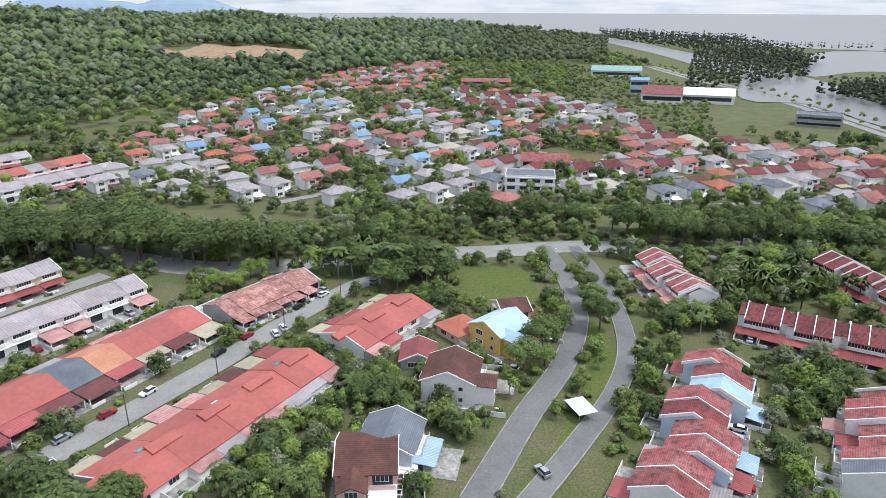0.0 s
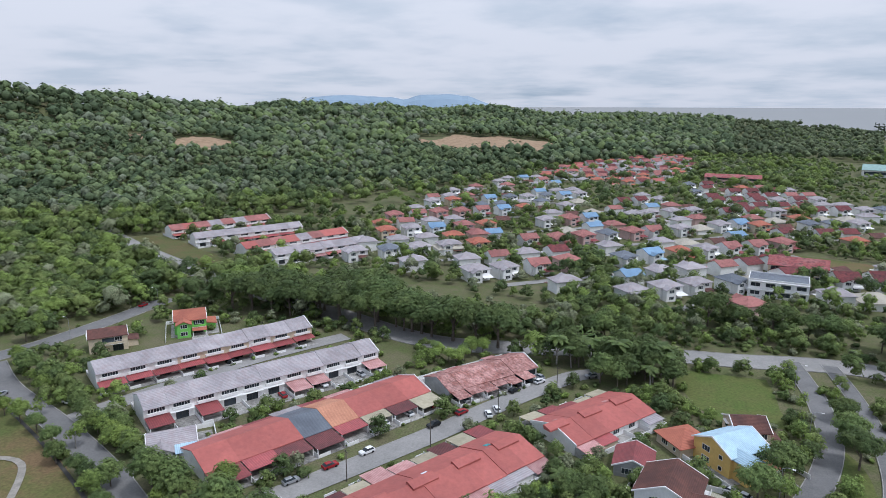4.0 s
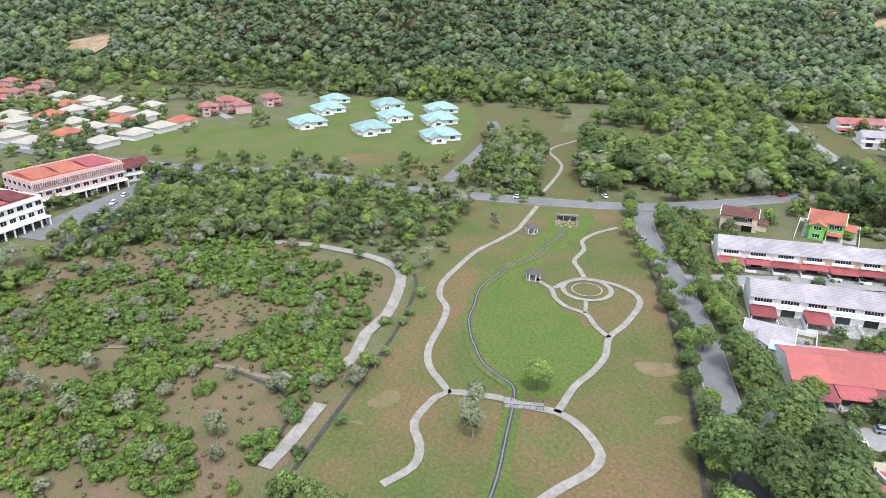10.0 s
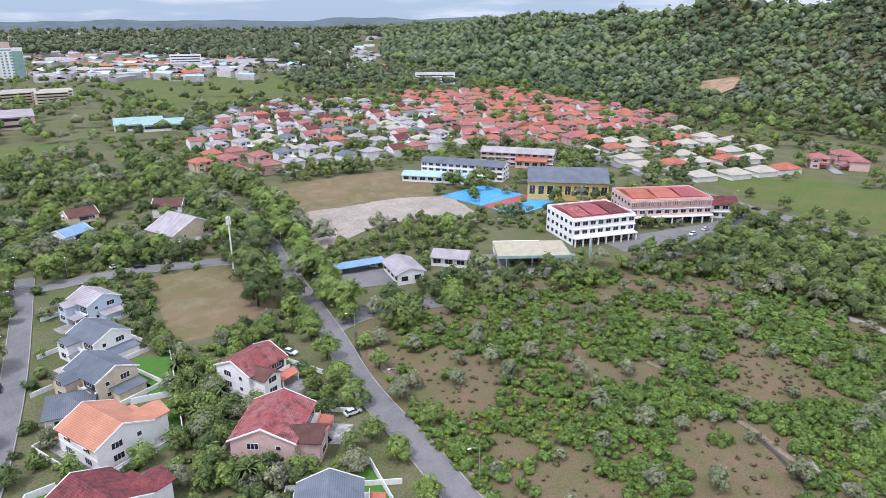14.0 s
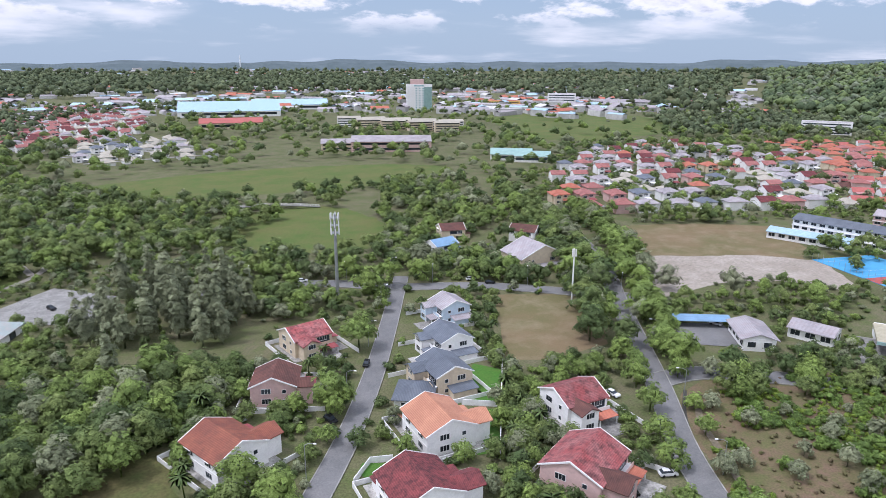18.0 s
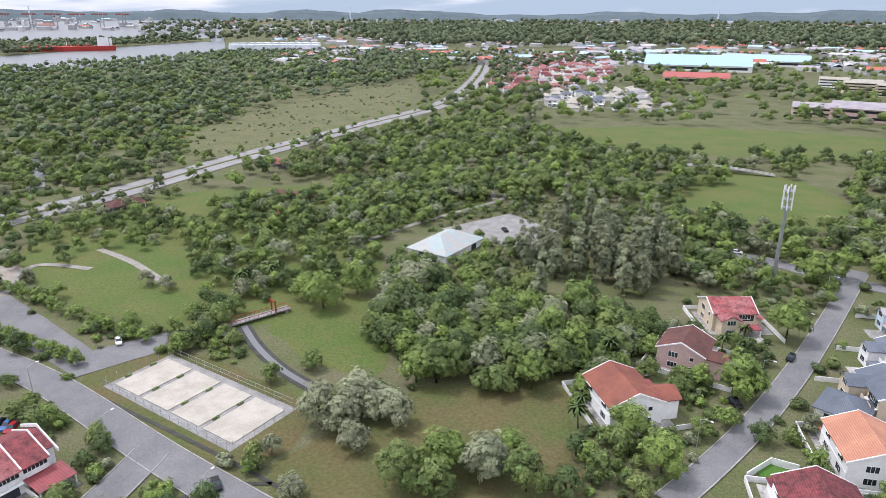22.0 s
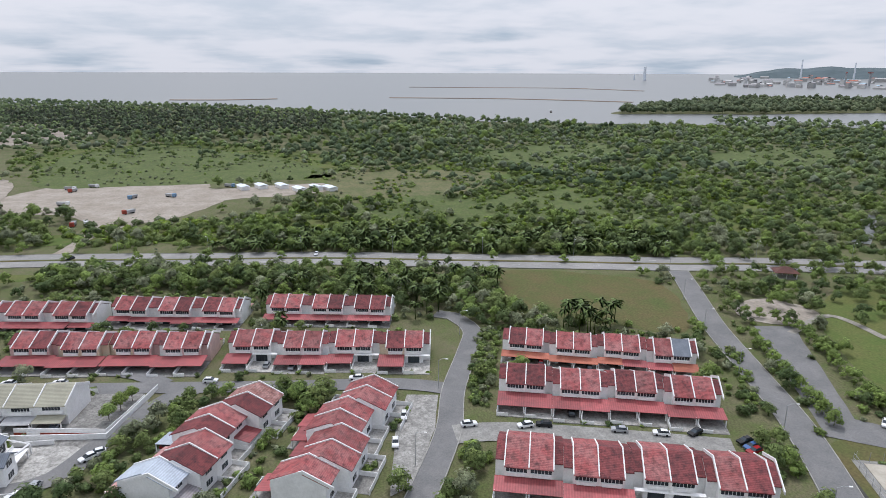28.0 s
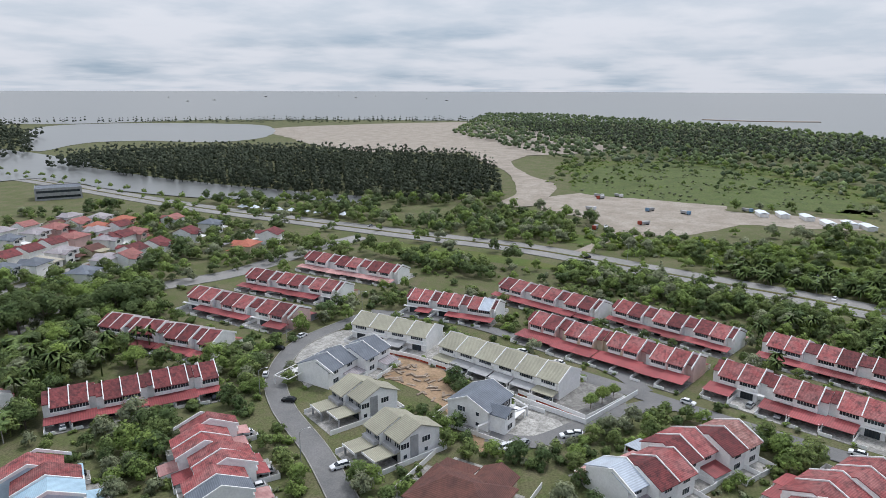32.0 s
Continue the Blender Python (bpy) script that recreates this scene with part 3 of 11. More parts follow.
def points_along(pts, gap, offset=0.0, jitter=0.0):
    """Places every 'gap' metres along a line, to one side of it, with the heading."""
    line = smooth(pts, 1.0)
    out, run, last = [], gap * 0.5, line[0]
    for i in range(1, len(line)):
        seg = line[i] - last
        run += seg.length
        if run >= gap:
            run = 0
            d = seg.normalized()
            q = line[i] + Vector((-d.y, d.x)) * offset
            out.append((q.x + rng.uniform(-jitter, jitter), q.y + rng.uniform(-jitter, jitter), math.atan2(d.y, d.x)))
        last = line[i]
    return out


ROAD_COUNT = [0]


def road(name, pts, width, material, label, kerbs=True, z=0.06):
    ROAD_COUNT[0] += 1
    z += 0.13 + 0.004 * ROAD_COUNT[0]
    ob = strip(name, pts, width, z, material, label, "road")
    if kerbs:
        for side in (-1, 1):
            strip("kerb", pts, 0.25, z + 0.12, KERB, "", "", side * (width / 2 + 0.12), 0.3, parent=ob)
    return ob


# ---- the ground sheet, sea and rivers ----
s = Shape()
SEG = 180
RADII = [0] + [12 * 1.055 ** i for i in range(113)]
RADII = [r for r in RADII if r < 4950] + [4960]
s.v = [(0, 0, 0)]
for r in RADII[1:]:
    for k in range(SEG):
        x, y = spot(360 * k / SEG, r)
        s.v.append((x, y, land(x, y)))
s.f = [(0, 1 + k, 1 + (k + 1) % SEG) for k in range(SEG)]
for i in range(len(RADII) - 2):
    a, b = 1 + i * SEG, 1 + (i + 1) * SEG
    s.f += [(a + k, b + k, b + (k + 1) % SEG, a + (k + 1) % SEG) for k in range(SEG)]
s.mi = [0] * len(s.f)
tagged(part("ground", s, GROUND), "rough green and brown ground reaching the horizon", "ground", "", "structure")


def sea_band(name, az, near, far, label):
    """Water between two shorelines given by bearing."""
    s = Shape()
    rows = 26
    a0, a1 = az[0], az[-1]
    n = int(abs(a1 - a0) / 0.75)
    for k in range(n + 1):
        a = a0 + (a1 - a0) * k / n
        r0, r1 = float(np.interp(a, az, near)), float(np.interp(a, az, far))
        r0 += 18 * noise.noise((a * 1.3, 0.5, 2))
        for i in range(rows + 1):
            r = r0 * (r1 / r0) ** (i / rows)
            x, y = spot(a, r)
            s.v.append((x, y, rise(r) + 0.6))
    s.f = [(k * (rows + 1) + i, k * (rows + 1) + i + 1, (k + 1) * (rows + 1) + i + 1, (k + 1) * (rows + 1) + i) for k in range(n) for i in range(rows)]
    s.mi = [0] * len(s.f)
    return tagged(part(name, s, WATER), label, "water", "", "structure")


SEA_AZ = (209, 212, 216, 222, 230, 240, 250, 257, 265, 273, 283, 292, 300, 310, 320, 328, 334, 342, 349, 354, 359, 364, 369, 374)
SEA_NEAR = (1900, 1500, 1330, 1280, 1260, 1200, 1180, 1240, 1420, 1650, 1900, 1900, 1900, 1950, 2000, 1900, 1950, 2200, 2700, 2850, 3000, 3050, 3100, 3150)
sea_band("water", SEA_AZ, SEA_NEAR, [4950] * len(SEA_AZ), "calm grey sea and river mouth under hazy sky")

# ---- roads, paths, fields ----
R_MAIN = [(-466.2, 397.8), (-313.9, 314.0), (-204.8, 265.3), (-138.5, 242.9), (-83.8, 225.7), (-23.3, 239.2), (21.9, 245.2), (59.6, 251.3), (114.5, 243.2), (135.6, 269.7), (170.5, 270.1), (199.3, 256.6), (227.2, 248.6), (283.5, 248.9), (320.8, 244.6)]
R_WEST = [(6.3, 103.7), (19.5, 132.1), (33.3, 158.6), (42.1, 186.8), (43.9, 214.1), (42.0, 236.4), (40.2, 251.1)]
R_EAST = [(16.0, 102.2), (29.4, 121.5), (43.1, 143.1), (51.9, 165.1), (55.6, 193.2), (55.1, 224.9), (52.7, 251.2)]
R_ROW = [(-98.0, 97.0), (-83.7, 117.3), (-60.5, 157.0), (-47.6, 182.2), (-29.3, 212.1), (-21.4, 215.3)]
R_ROW2 = [(-161.9, 128.1), (-159.4, 137.9), (-145.7, 174.6), (-134.0, 198.0), (-120.9, 219.2)]
R_PARK = [(-362.8, -72.4), (-337.1, -12.0), (-305.9, 36.0), (-276.4, 70.8), (-247.4, 116.8), (-228.7, 157.2), (-223.5, 194.2), (-223.5, 236.5)]
R_SIDE = [(-224.3, 151.6), (-199.9, 138.5), (-165.0, 126.1), (-131.4, 112.0), (-100.6, 95.8), (-75.9, 83.3)]
R_COURT = [(-287.3, 85.8), (-337.6, 119.5), (-379.3, 144.1), (-411.8, 154.2)]
R_SCHOOL = [(-86.2, -41.3), (-91.7, -54.2), (-100.6, -70.6), (-115.2, -99.7), (-135.3, -130.2), (-166.7, -181.5), (-204.3, -242.8), (-240.6, -337.3), (-266.9, -420.8)]
R_SPUR = [(-136.9, -130.0), (-150.0, -128.4), (-167.3, -117.0), (-182.6, -102.7)]
R_HOUSES = [(-22.5, -111.5), (-32.3, -124.2), (-45.8, -143.8), (-63.0, -172.5), (-81.8, -207.2), (-96.0, -234.5), (-106.5, -254.3)]
R_CROSS = [(-25.3, -270.4), (-70.1, -261.1), (-98.0, -242.6), (-132.8, -227.1), (-164.1, -202.0), (-188.7, -181.0)]
R_PARKSIDE = [(45.8, -89.2), (61.8, -95.6), (85.9, -105.8), (128.5, -125.2), (165.3, -137.0), (198.9, -147.7), (240.1, -164.3), (267.7, -175.1)]
R_TO_ROWS = [(85.9, -105.8), (85.9, -95.6), (88.2, -80.9), (103.4, -44.4), (111.9, -27.5)]
R_HIGHWAY = [(349.4, 1157.5), (349.9, 944.8), (361.2, 791.2), (359.3, 670.7), (353.9, 610.6), (339.5, 428.7), (340.3, 297.9), (342.4, 208.5), (344.5, 139.0), (329.0, 50.0), (318.5, -10.0), (301.0, -73.0), (286.0, -127.0), (273.0, -172.0), (263.0, -215.0), (250.2, -256.0), (233.0, -310.0), (217.5, -388.0), (179.4, -535.6), (139.2, -717.4), (154.5, -1045.4), (204.9, -1483.8)]
R_C_MID = [(114.3, -19.0), (128.3, -26.6), (148.7, -36.1), (169.8, -42.5), (196.1, -53.9), (212.5, -59.7), (227.6, -56.1), (231.3, -50.4)]
R_C_LEFT = [(198.7, 91.8), (190.3, 46.2), (182.5, 6.1), (177.0, -26.6), (169.9, -42.1)]
R_C_RIGHT = [(145.8, -36.9), (144.1, -50.7), (134.5, -77.5), (124.3, -102.6)]
R_BEND = [(101.4, 84.0), (114.6, 103.5), (128.5, 128.3), (143.5, 144.9), (167.2, 156.8), (195.5, 155.8), (208.2, 154.1)]
R_BEND2 = [(143.6, 69.3), (147.1, 57.0), (164.8, 48.0), (182.3, 37.2), (186.0, 30.1)]
R_TRACK = [(-142.4, 0.3), (-138.6, 7.8), (-141.0, 14.4), (-145.5, 19.2), (-156.3, 24.0), (-165.5, 31.7), (-177.8, 37.5), (-188.7, 41.2), (-198.3, 40.9), (-207.2, 35.8), (-215.0, 28.4), (-226.1, 14.1), (-235.0, -5.7)]
R_NEWROW = [(208.8, 155.9), (217.1, 121.8), (211.9, 87.9), (202.5, 53.7), (191.3, 39.9)]
R_TRACK2 = [(-109.5, -4.6), (-115.2, 0.1), (-121.9, 4.7), (-127.6, 8.6)]
R_MALL = [(-246.1, -67.6), (-294.5, -52.8), (-349.5, -43.4), (-386.4, -95.2), (-435.5, -154.6), (-461.9, -190.8)]

for nm, ln_, w_, mt_, lb_, kb_ in (
        ("road_main", R_MAIN, 13, ROAD_PALE, "pale dual road under a line of large trees", True),
        ("road_west", R_WEST, 6.2, ASPHALT, "worn grey asphalt estate road", True),
        ("road_east", R_EAST, 5.0, ASPHALT, "worn grey asphalt road past the terraces", True),
        ("road_row", R_ROW, 8, ROAD_PALE, "pale concrete street between single-storey terraces", False),
        ("road_row_back", R_ROW2, 8, ROAD_PALE, "pale street between grey-roofed terraces", False),
        ("road_park", R_PARK, 9, ASPHALT, "grey asphalt road along the park", True),
        ("road_side", R_SIDE, 7, ASPHALT, "asphalt lane between park and terraces", True),
        ("road_villas", R_COURT, 7, ASPHALT, "asphalt lane to the teal-roofed villas", False),
        ("road_school", R_SCHOOL, 7.0, ASPHALT, "worn asphalt road beside the scrub field", True),
        ("road_spur", R_SPUR, 8, ASPHALT, "short asphalt spur into the scrub", True),
        ("road_houses", R_HOUSES, 6.0, ASPHALT, "asphalt street between detached houses", True),
        ("road_cross", R_CROSS, 8, ASPHALT, "asphalt cross street under trees", True),
        ("road_parkside", R_PARKSIDE, 8.5, ASPHALT, "asphalt road between terraces and park", True),
        ("road_to_rows", R_TO_ROWS, 8, ASPHALT, "asphalt road branching to the terraces", True),
        ("road_mid", R_C_MID, 6.5, ASPHALT, "patched asphalt road between terrace rows", True),
        ("road_left", R_C_LEFT, 7, ASPHALT, "asphalt street before two-storey terraces", False),
        ("road_right", R_C_RIGHT, 9, CONCRETE, "concrete street between red-roofed terraces", False),
        ("road_bend", R_BEND, 6.4, ASPHALT, "curving asphalt street by the new houses", True),
        ("road_bend_back", R_BEND2, 6.2, ASPHALT, "asphalt street round the building plot", False),
        ("track", R_TRACK, 3.4, PATH, "broken pale service track in the scrub", False),
        ("track_drain", R_TRACK2, 3.2, PATH, "broken pale service track beside the drain", False),
        ("road_newrow", R_NEWROW, 6, ASPHALT, "asphalt street behind the new row", False),
        ("road_shops", R_MALL, 9, ASPHALT, "asphalt road before the shop blocks", False)):
    road(nm, ln_, w_, mt_, lb_, kb_)
hw = road("road_highway", R_HIGHWAY, 22, ROAD_PALE, "pale dual carriageway with a planted median", True)
strip("median", R_HIGHWAY, 2.2, 0.45, LAWN, "", "", 0, 0.3, parent=hw)
for off in (-5.5, 5.5):
    k = 0
    for x, y, a in points_along(R_HIGHWAY, 9.0, off):
        k += 1
        if math.hypot(x, y) < 330 and k < 200:
            sh = Shape().box(-1.6, 1.6, -0.08, 0.08, 0, 0.012)
            part("lane_mark", sh, PAINT, hw, "", pose(x, y, 0.29, 0, 0, math.degrees(a)))

# park grass, playing fields, sand
patch("lawn_park", [(-257.0, 87.0), (-240.6, 113.5), (-225.5, 140.7), (-168.9, 121.7), (-118.2, 97.4), (-86.4, 78.3), (-67.6, 66.3), (-76.4, 35.4), (-103.9, 2.5), (-146.0, 26.1), (-186.6, 44.9), (-213.3, 62.7)], 0.015, LAWN_DRY, "dry mown park lawn with worn patches", "lawn")
patch("lawn_park_inner", [(-174.5, 66.5), (-156.5, 54.4), (-133.5, 49.7), (-122.4, 53.8), (-113.4, 58.7), (-119.6, 67.7), (-128.4, 80.6), (-140.9, 84.9), (-154.8, 81.4), (-170.1, 82.7), (-185.8, 79.8)], 0.03, LUSH, "lush green lawn beside the stream", "lawn", 3.0)
patch("lawn_park_upper", [(-183.3, 67.8), (-194.6, 80.6), (-214.5, 100.9), (-229.3, 114.5), (-223.9, 128.7), (-204.6, 112.7), (-194.3, 96.7), (-182.6, 85.5), (-177.5, 71.2)], 0.032, LUSH, "green grass at the head of the stream", "lawn", 4.0)
for pts in ([(-119.9, 15.5), (-119.9, 18.4), (-117.4, 16.9)], [(-125.1, 19.7), (-128.0, 24.1), (-125.4, 27.0), (-122.7, 22.7)], [(-121.0, 86.7), (-120.0, 94.2), (-115.1, 88.8)], [(-102.5, 78.8), (-102.1, 84.2), (-99.4, 79.8)]):
    patch("bare_patch", pts, 0.034, FIELD_BROWN, "worn bare earth in the lawn", "soil", 4.5)
patch("lawn_villas", [(-444.7, -78.1), (-419.9, -15.7), (-389.9, 39.7), (-338.5, 64.7), (-348.7, 17.6), (-379.2, -54.0)], 0.02, MEADOW, "bright open grass before the villas", "lawn", 3)
patch("lawn_villas_dry", [(-362.4, 49.8), (-351.6, 100.7), (-318.3, 106.0), (-302.1, 55.8)], 0.025, LAWN_DRY, "dry grass plot", "lawn", 2)
patch("scrub_field", [(-147.0, -123.6), (-201.9, -101.9), (-274.9, -48.4), (-228.8, 15.0), (-134.5, 16.3), (-94.9, -23.1), (-92.8, -47.2), (-103.7, -70.5), (-125.9, -108.5)], 0.02, SCRUB_GROUND, "brown scrub ground with weeds", "scrub ground", 3)
patch("scrub_field_east", [(-231.5, -35.2), (-223.3, 5.3), (-195.0, 38.3), (-158.3, 26.2), (-141.5, 14.5), (-145.8, -4.3), (-162.0, -30.9)], 0.025, SCRUB_GROUND, "brown scrub ground inside the track", "scrub ground", 2)
patch("field_school", [(-258.3, -285.7), (-300.4, -270.5), (-336.8, -245.6), (-310.3, -208.3), (-288.8, -193.8), (-218.8, -235.1), (-233.8, -254.7)], 0.02, FIELD_BROWN, "worn brown school playing field", "field", 2, sharp=True)
patch("sand_field", [(-219.6, -233.9), (-275.8, -208.9), (-295.1, -188.8), (-275.6, -161.2), (-266.2, -157.2), (-250.8, -176.6), (-221.6, -187.5), (-202.3, -184.1), (-186.1, -182.0), (-201.6, -206.8)], 0.035, SAND, "bare sandy strip on the playing field", "sand", 3, sharp=True)
patch("plot_grass", [(-131.0, -215.5), (-152.6, -207.8), (-161.7, -196.5), (-140.5, -157.4), (-115.1, -156.6), (-102.6, -161.2)], 0.02, FIELD_BROWN, "dry empty grass plot", "lawn", 1, sharp=True)
patch("field_green", [(15.2, -557.7), (-100.4, -586.5), (-218.5, -569.7), (-268.3, -520.1), (-181.6, -472.6), (-48.1, -475.9), (2.6, -502.4)], 0.02, MEADOW, "wide mown playing field", "field", 3)
patch("meadow_pond", [(-25.4, -390.2), (-115.5, -414.5), (-135.7, -342.8), (-104.7, -302.3), (-54.9, -328.3)], 0.02, MEADOW, "green clearing among trees", "lawn", 3)
patch("lawn_wood", [(91.7, -177.5), (79.6, -190.3), (58.7, -192.1), (50.0, -166.9), (47.1, -147.3), (58.6, -146.1), (77.2, -156.8)], 0.02, MEADOW, "open lawn beside the canal", "lawn", 2)
patch("lawn_near", [(57.5, -107.4), (36.1, -130.3), (8.9, -141.6), (-2.3, -126.1), (-3.6, -105.8), (37.9, -87.1)], 0.02, LAWN, "sloping lawn under the trees", "lawn", 2)
patch("lawn_courts", [(118.6, -125.2), (108.5, -148.0), (63.7, -132.3), (57.0, -112.0), (67.6, -105.4), (56.7, -95.8)], 0.018, LAWN, "worn lawn round the sand courts", "lawn", 1)
patch("lawn_garden", [(227.0, -233.2), (206.0, -302.0), (107.7, -344.1), (42.2, -322.4), (75.7, -260.4), (65.0, -198.6), (108.7, -160.7), (178.6, -180.1)], 0.018, MEADOW, "green park lawn among planted trees", "lawn", 2)
patch("lawn_corner", [(279.0, -92.9), (259.3, -142.7), (240.4, -154.0), (203.0, -140.7), (193.6, -128.0), (206.3, -112.7), (231.8, -79.9)], 0.02, LAWN, "open corner lawn edged with soil", "lawn", 1)
patch("verge_terraces", [(201.8, -54.1), (207.0, -59.8), (170.6, -46.4), (154.4, -41.1), (154.0, -38.8), (174.4, -44.9)], 0.05, LUSH, "bright green verge beside the terrace road", "lawn", 0.3)
patch("lawn_verge", [(43.5, 186.8), (48.7, 171.8), (43.6, 147.1), (24.7, 115.7), (20.6, 112.1), (38.3, 152.7)], 0.02, MEADOW, "green verge between two roads", "lawn", 0.5)
patch("lawn_pitch", [(1.3, 230.1), (30.9, 230.3), (33.2, 195.2), (13.8, 192.9), (3.2, 213.8)], 0.02, MEADOW, "small green pitch", "lawn", 1, sharp=True)
patch("pitch_town", [(59.8, 446.2), (116.1, 425.6), (112.8, 389.2), (80.3, 388.3)], 0.02, LAWN_DRY, "school pitch with faded lines", "lawn", 1, sharp=True)
patch("lawn_highway", [(308.4, 235.3), (323.0, 196.7), (320.6, 124.8), (309.8, 114.4), (305.8, 161.2), (292.6, 207.7)], 0.02, MEADOW, "green verge along the highway", "lawn", 1)
patch("sand_plain", [(1165.4, 1101.9), (1638.0, 816.9), (1375.4, 547.8), (1105.6, 304.3), (981.3, 273.6), (847.4, 360.9), (850.8, 432.5), (781.8, 592.0), (877.4, 798.3)], 0.4, SAND, "bare reclaimed sand plain by the shore", "sand", 8)
patch("sand_road", [(854.1, 443.3), (862.2, 367.3), (758.7, 341.9), (656.5, 275.7), (592.5, 219.6), (476.8, 196.9), (472.4, 224.2), (540.6, 237.3), (666.2, 306.7), (755.9, 384.0)], 0.45, SAND, "sandy haul track", "sand", 3)
patch("sand_yard", [(516.1, 205.7), (578.9, 174.3), (561.4, 154.0), (564.2, 72.4), (533.7, 60.1), (540.2, 18.5), (542.1, -37.3), (512.8, -36.0), (491.9, 9.3), (486.8, 43.2), (445.7, 62.3), (425.8, 75.9), (409.6, 96.5), (380.4, 109.3), (354.3, 109.5), (352.0, 118.6), (389.1, 115.4), (424.9, 120.8), (454.4, 148.1), (467.4, 183.7)], 0.1, SAND, "sandy yard with parked lorries", "sand", 3)
# grassy gaps in the woods, kept free of trees
GLADES = {
    "glade_sand": [(576.0, 199.0), (759.0, 232.0), (844.0, 184.0), (828.0, 106.0), (704.0, 8.0), (639.0, -23.0), (583.0, -50.0), (568.0, -2.0), (560.0, 44.0), (559.0, 117.0)],
    "glade_brown": [(474.0, -28.0), (602.0, -42.0), (600.0, -104.0), (578.0, -174.0), (491.0, -157.0), (444.0, -93.0)],
    "glade_far": [(614.0, -167.0), (759.0, -241.0), (782.0, -384.0), (679.0, -362.0), (582.0, -230.0)],
    "glade_river": [(551.0, -377.0), (675.0, -488.0), (668.0, -637.0), (550.0, -534.0)],
    "glade_highway": [(252.0, -382.0), (302.0, -490.0), (309.0, -589.0), (290.0, -824.0), (219.0, -900.0), (172.0, -635.0), (185.0, -506.0), (215.0, -416.0)],
    "glade_thicket": [(409.0, -135.0), (485.0, -181.0), (415.0, -244.0), (340.0, -206.0)],
    "glade_flats": [(392.0, -40.0), (467.0, -64.0), (458.0, -182.0), (392.0, -172.0), (366.0, -111.0)],
    "glade_park": [(-391.0, 126.0), (-462.0, 156.0), (-424.0, 205.0), (-363.0, 176.0), (-373.0, 142.0)],
    "glade_park_path": [(-264.0, 123.0), (-325.0, 154.0), (-372.0, 183.0), (-358.0, 195.0), (-292.0, 156.0), (-246.0, 137.0)],
    "glade_park_back": [(-332.0, 186.0), (-365.0, 209.0), (-376.0, 240.0), (-321.0, 239.0), (-296.0, 218.0)],
    "glade_park_road": [(-300.0, 86.0), (-353.0, 114.0), (-413.0, 141.0), (-408.0, 156.0), (-331.0, 120.0), (-287.0, 97.0)],
    "glade_park_villas": [(-370.0, -30.0), (-450.0, -33.0), (-435.0, 10.0), (-504.0, 42.0), (-531.0, 84.0), (-494.0, 164.0), (-341.0, 108.0), (-353.0, 55.0), (-344.0, 16.0)],
    "glade_rows": [(-349.0, 341.0), (-326.0, 350.0), (-236.0, 302.0), (-238.0, 278.0)],
}
for glade_, label_ in (("glade_sand", "open grass beyond the sand yard"), ("glade_brown", "tawny grass in a gap of the coastal thicket"), ("glade_far", "pale meadow before the shore trees"), ("glade_river", "grassy gap near the river"), ("glade_highway", "dry open grass beside the highway"), ("glade_thicket", "bright green grass among low bushes"), ("glade_flats", "low bright grass on the coastal flats"), ("glade_park", "mown park lawn beyond the road"), ("glade_park_path", "sunny park lawn along the footpath"), ("glade_park_back", "small lawn behind the park trees"), ("glade_park_road", "grass verge of the park road"), ("glade_park_villas", "open lawn round the teal-roofed villas"), ("glade_rows", "grass strip behind the row houses")):
    patch(glade_, GLADES[glade_], 0.022 if "park" in glade_ or "rows" in glade_ else 0.13, MEADOW if "villas" in glade_ else LAWN if "park" in glade_ or "rows" in glade_ else GLADE_DRY if glade_ in ("glade_brown", "glade_highway") else GLADE_GREEN, label_, "meadow", 3)
patch("meadow_shore", [(398.1, 205.0), (378.0, 149.1), (372.0, 103.7), (352.0, 20.4), (318.4, -76.8), (292.3, -178.0), (320.3, -260.9), (380.0, -380.0), (520.8, -354.7), (640.0, -240.0), (620.1, -120.0), (463.1, -20.0), (420.8, 33.7), (400.0, 98.2)], 0.06, MEADOW, "rough green grass below the coastal trees", "meadow", 8)
patch("meadow_coast", [(781.9, 280.1), (874.7, 130.2), (714.6, -48.8), (555.9, -40.7), (608.2, 65.2), (624.7, 166.7)], 0.1, MEADOW, "open green meadow behind the shore", "meadow", 6)
patch("meadow_coast_far", [(589.3, -21.3), (545.6, -153.7), (501.4, -155.5), (480.6, -74.5), (528.2, -27.5)], 0.1, MEADOW, "open green meadow in the woods", "meadow", 6)
patch("meadow_marsh", [(311.8, -497.7), (260.0, -695.5), (177.8, -634.1), (183.3, -547.2), (231.9, -413.5), (254.7, -390.0)], 0.1, LAWN_DRY, "dry marsh grass beside the highway", "meadow", 5)
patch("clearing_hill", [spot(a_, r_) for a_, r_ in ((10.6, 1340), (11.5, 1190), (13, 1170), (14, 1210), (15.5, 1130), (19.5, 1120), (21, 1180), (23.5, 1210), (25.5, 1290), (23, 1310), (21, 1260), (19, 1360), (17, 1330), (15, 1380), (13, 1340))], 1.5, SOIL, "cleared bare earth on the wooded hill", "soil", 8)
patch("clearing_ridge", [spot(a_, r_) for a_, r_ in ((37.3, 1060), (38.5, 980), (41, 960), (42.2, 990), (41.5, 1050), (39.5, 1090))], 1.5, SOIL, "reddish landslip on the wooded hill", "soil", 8)
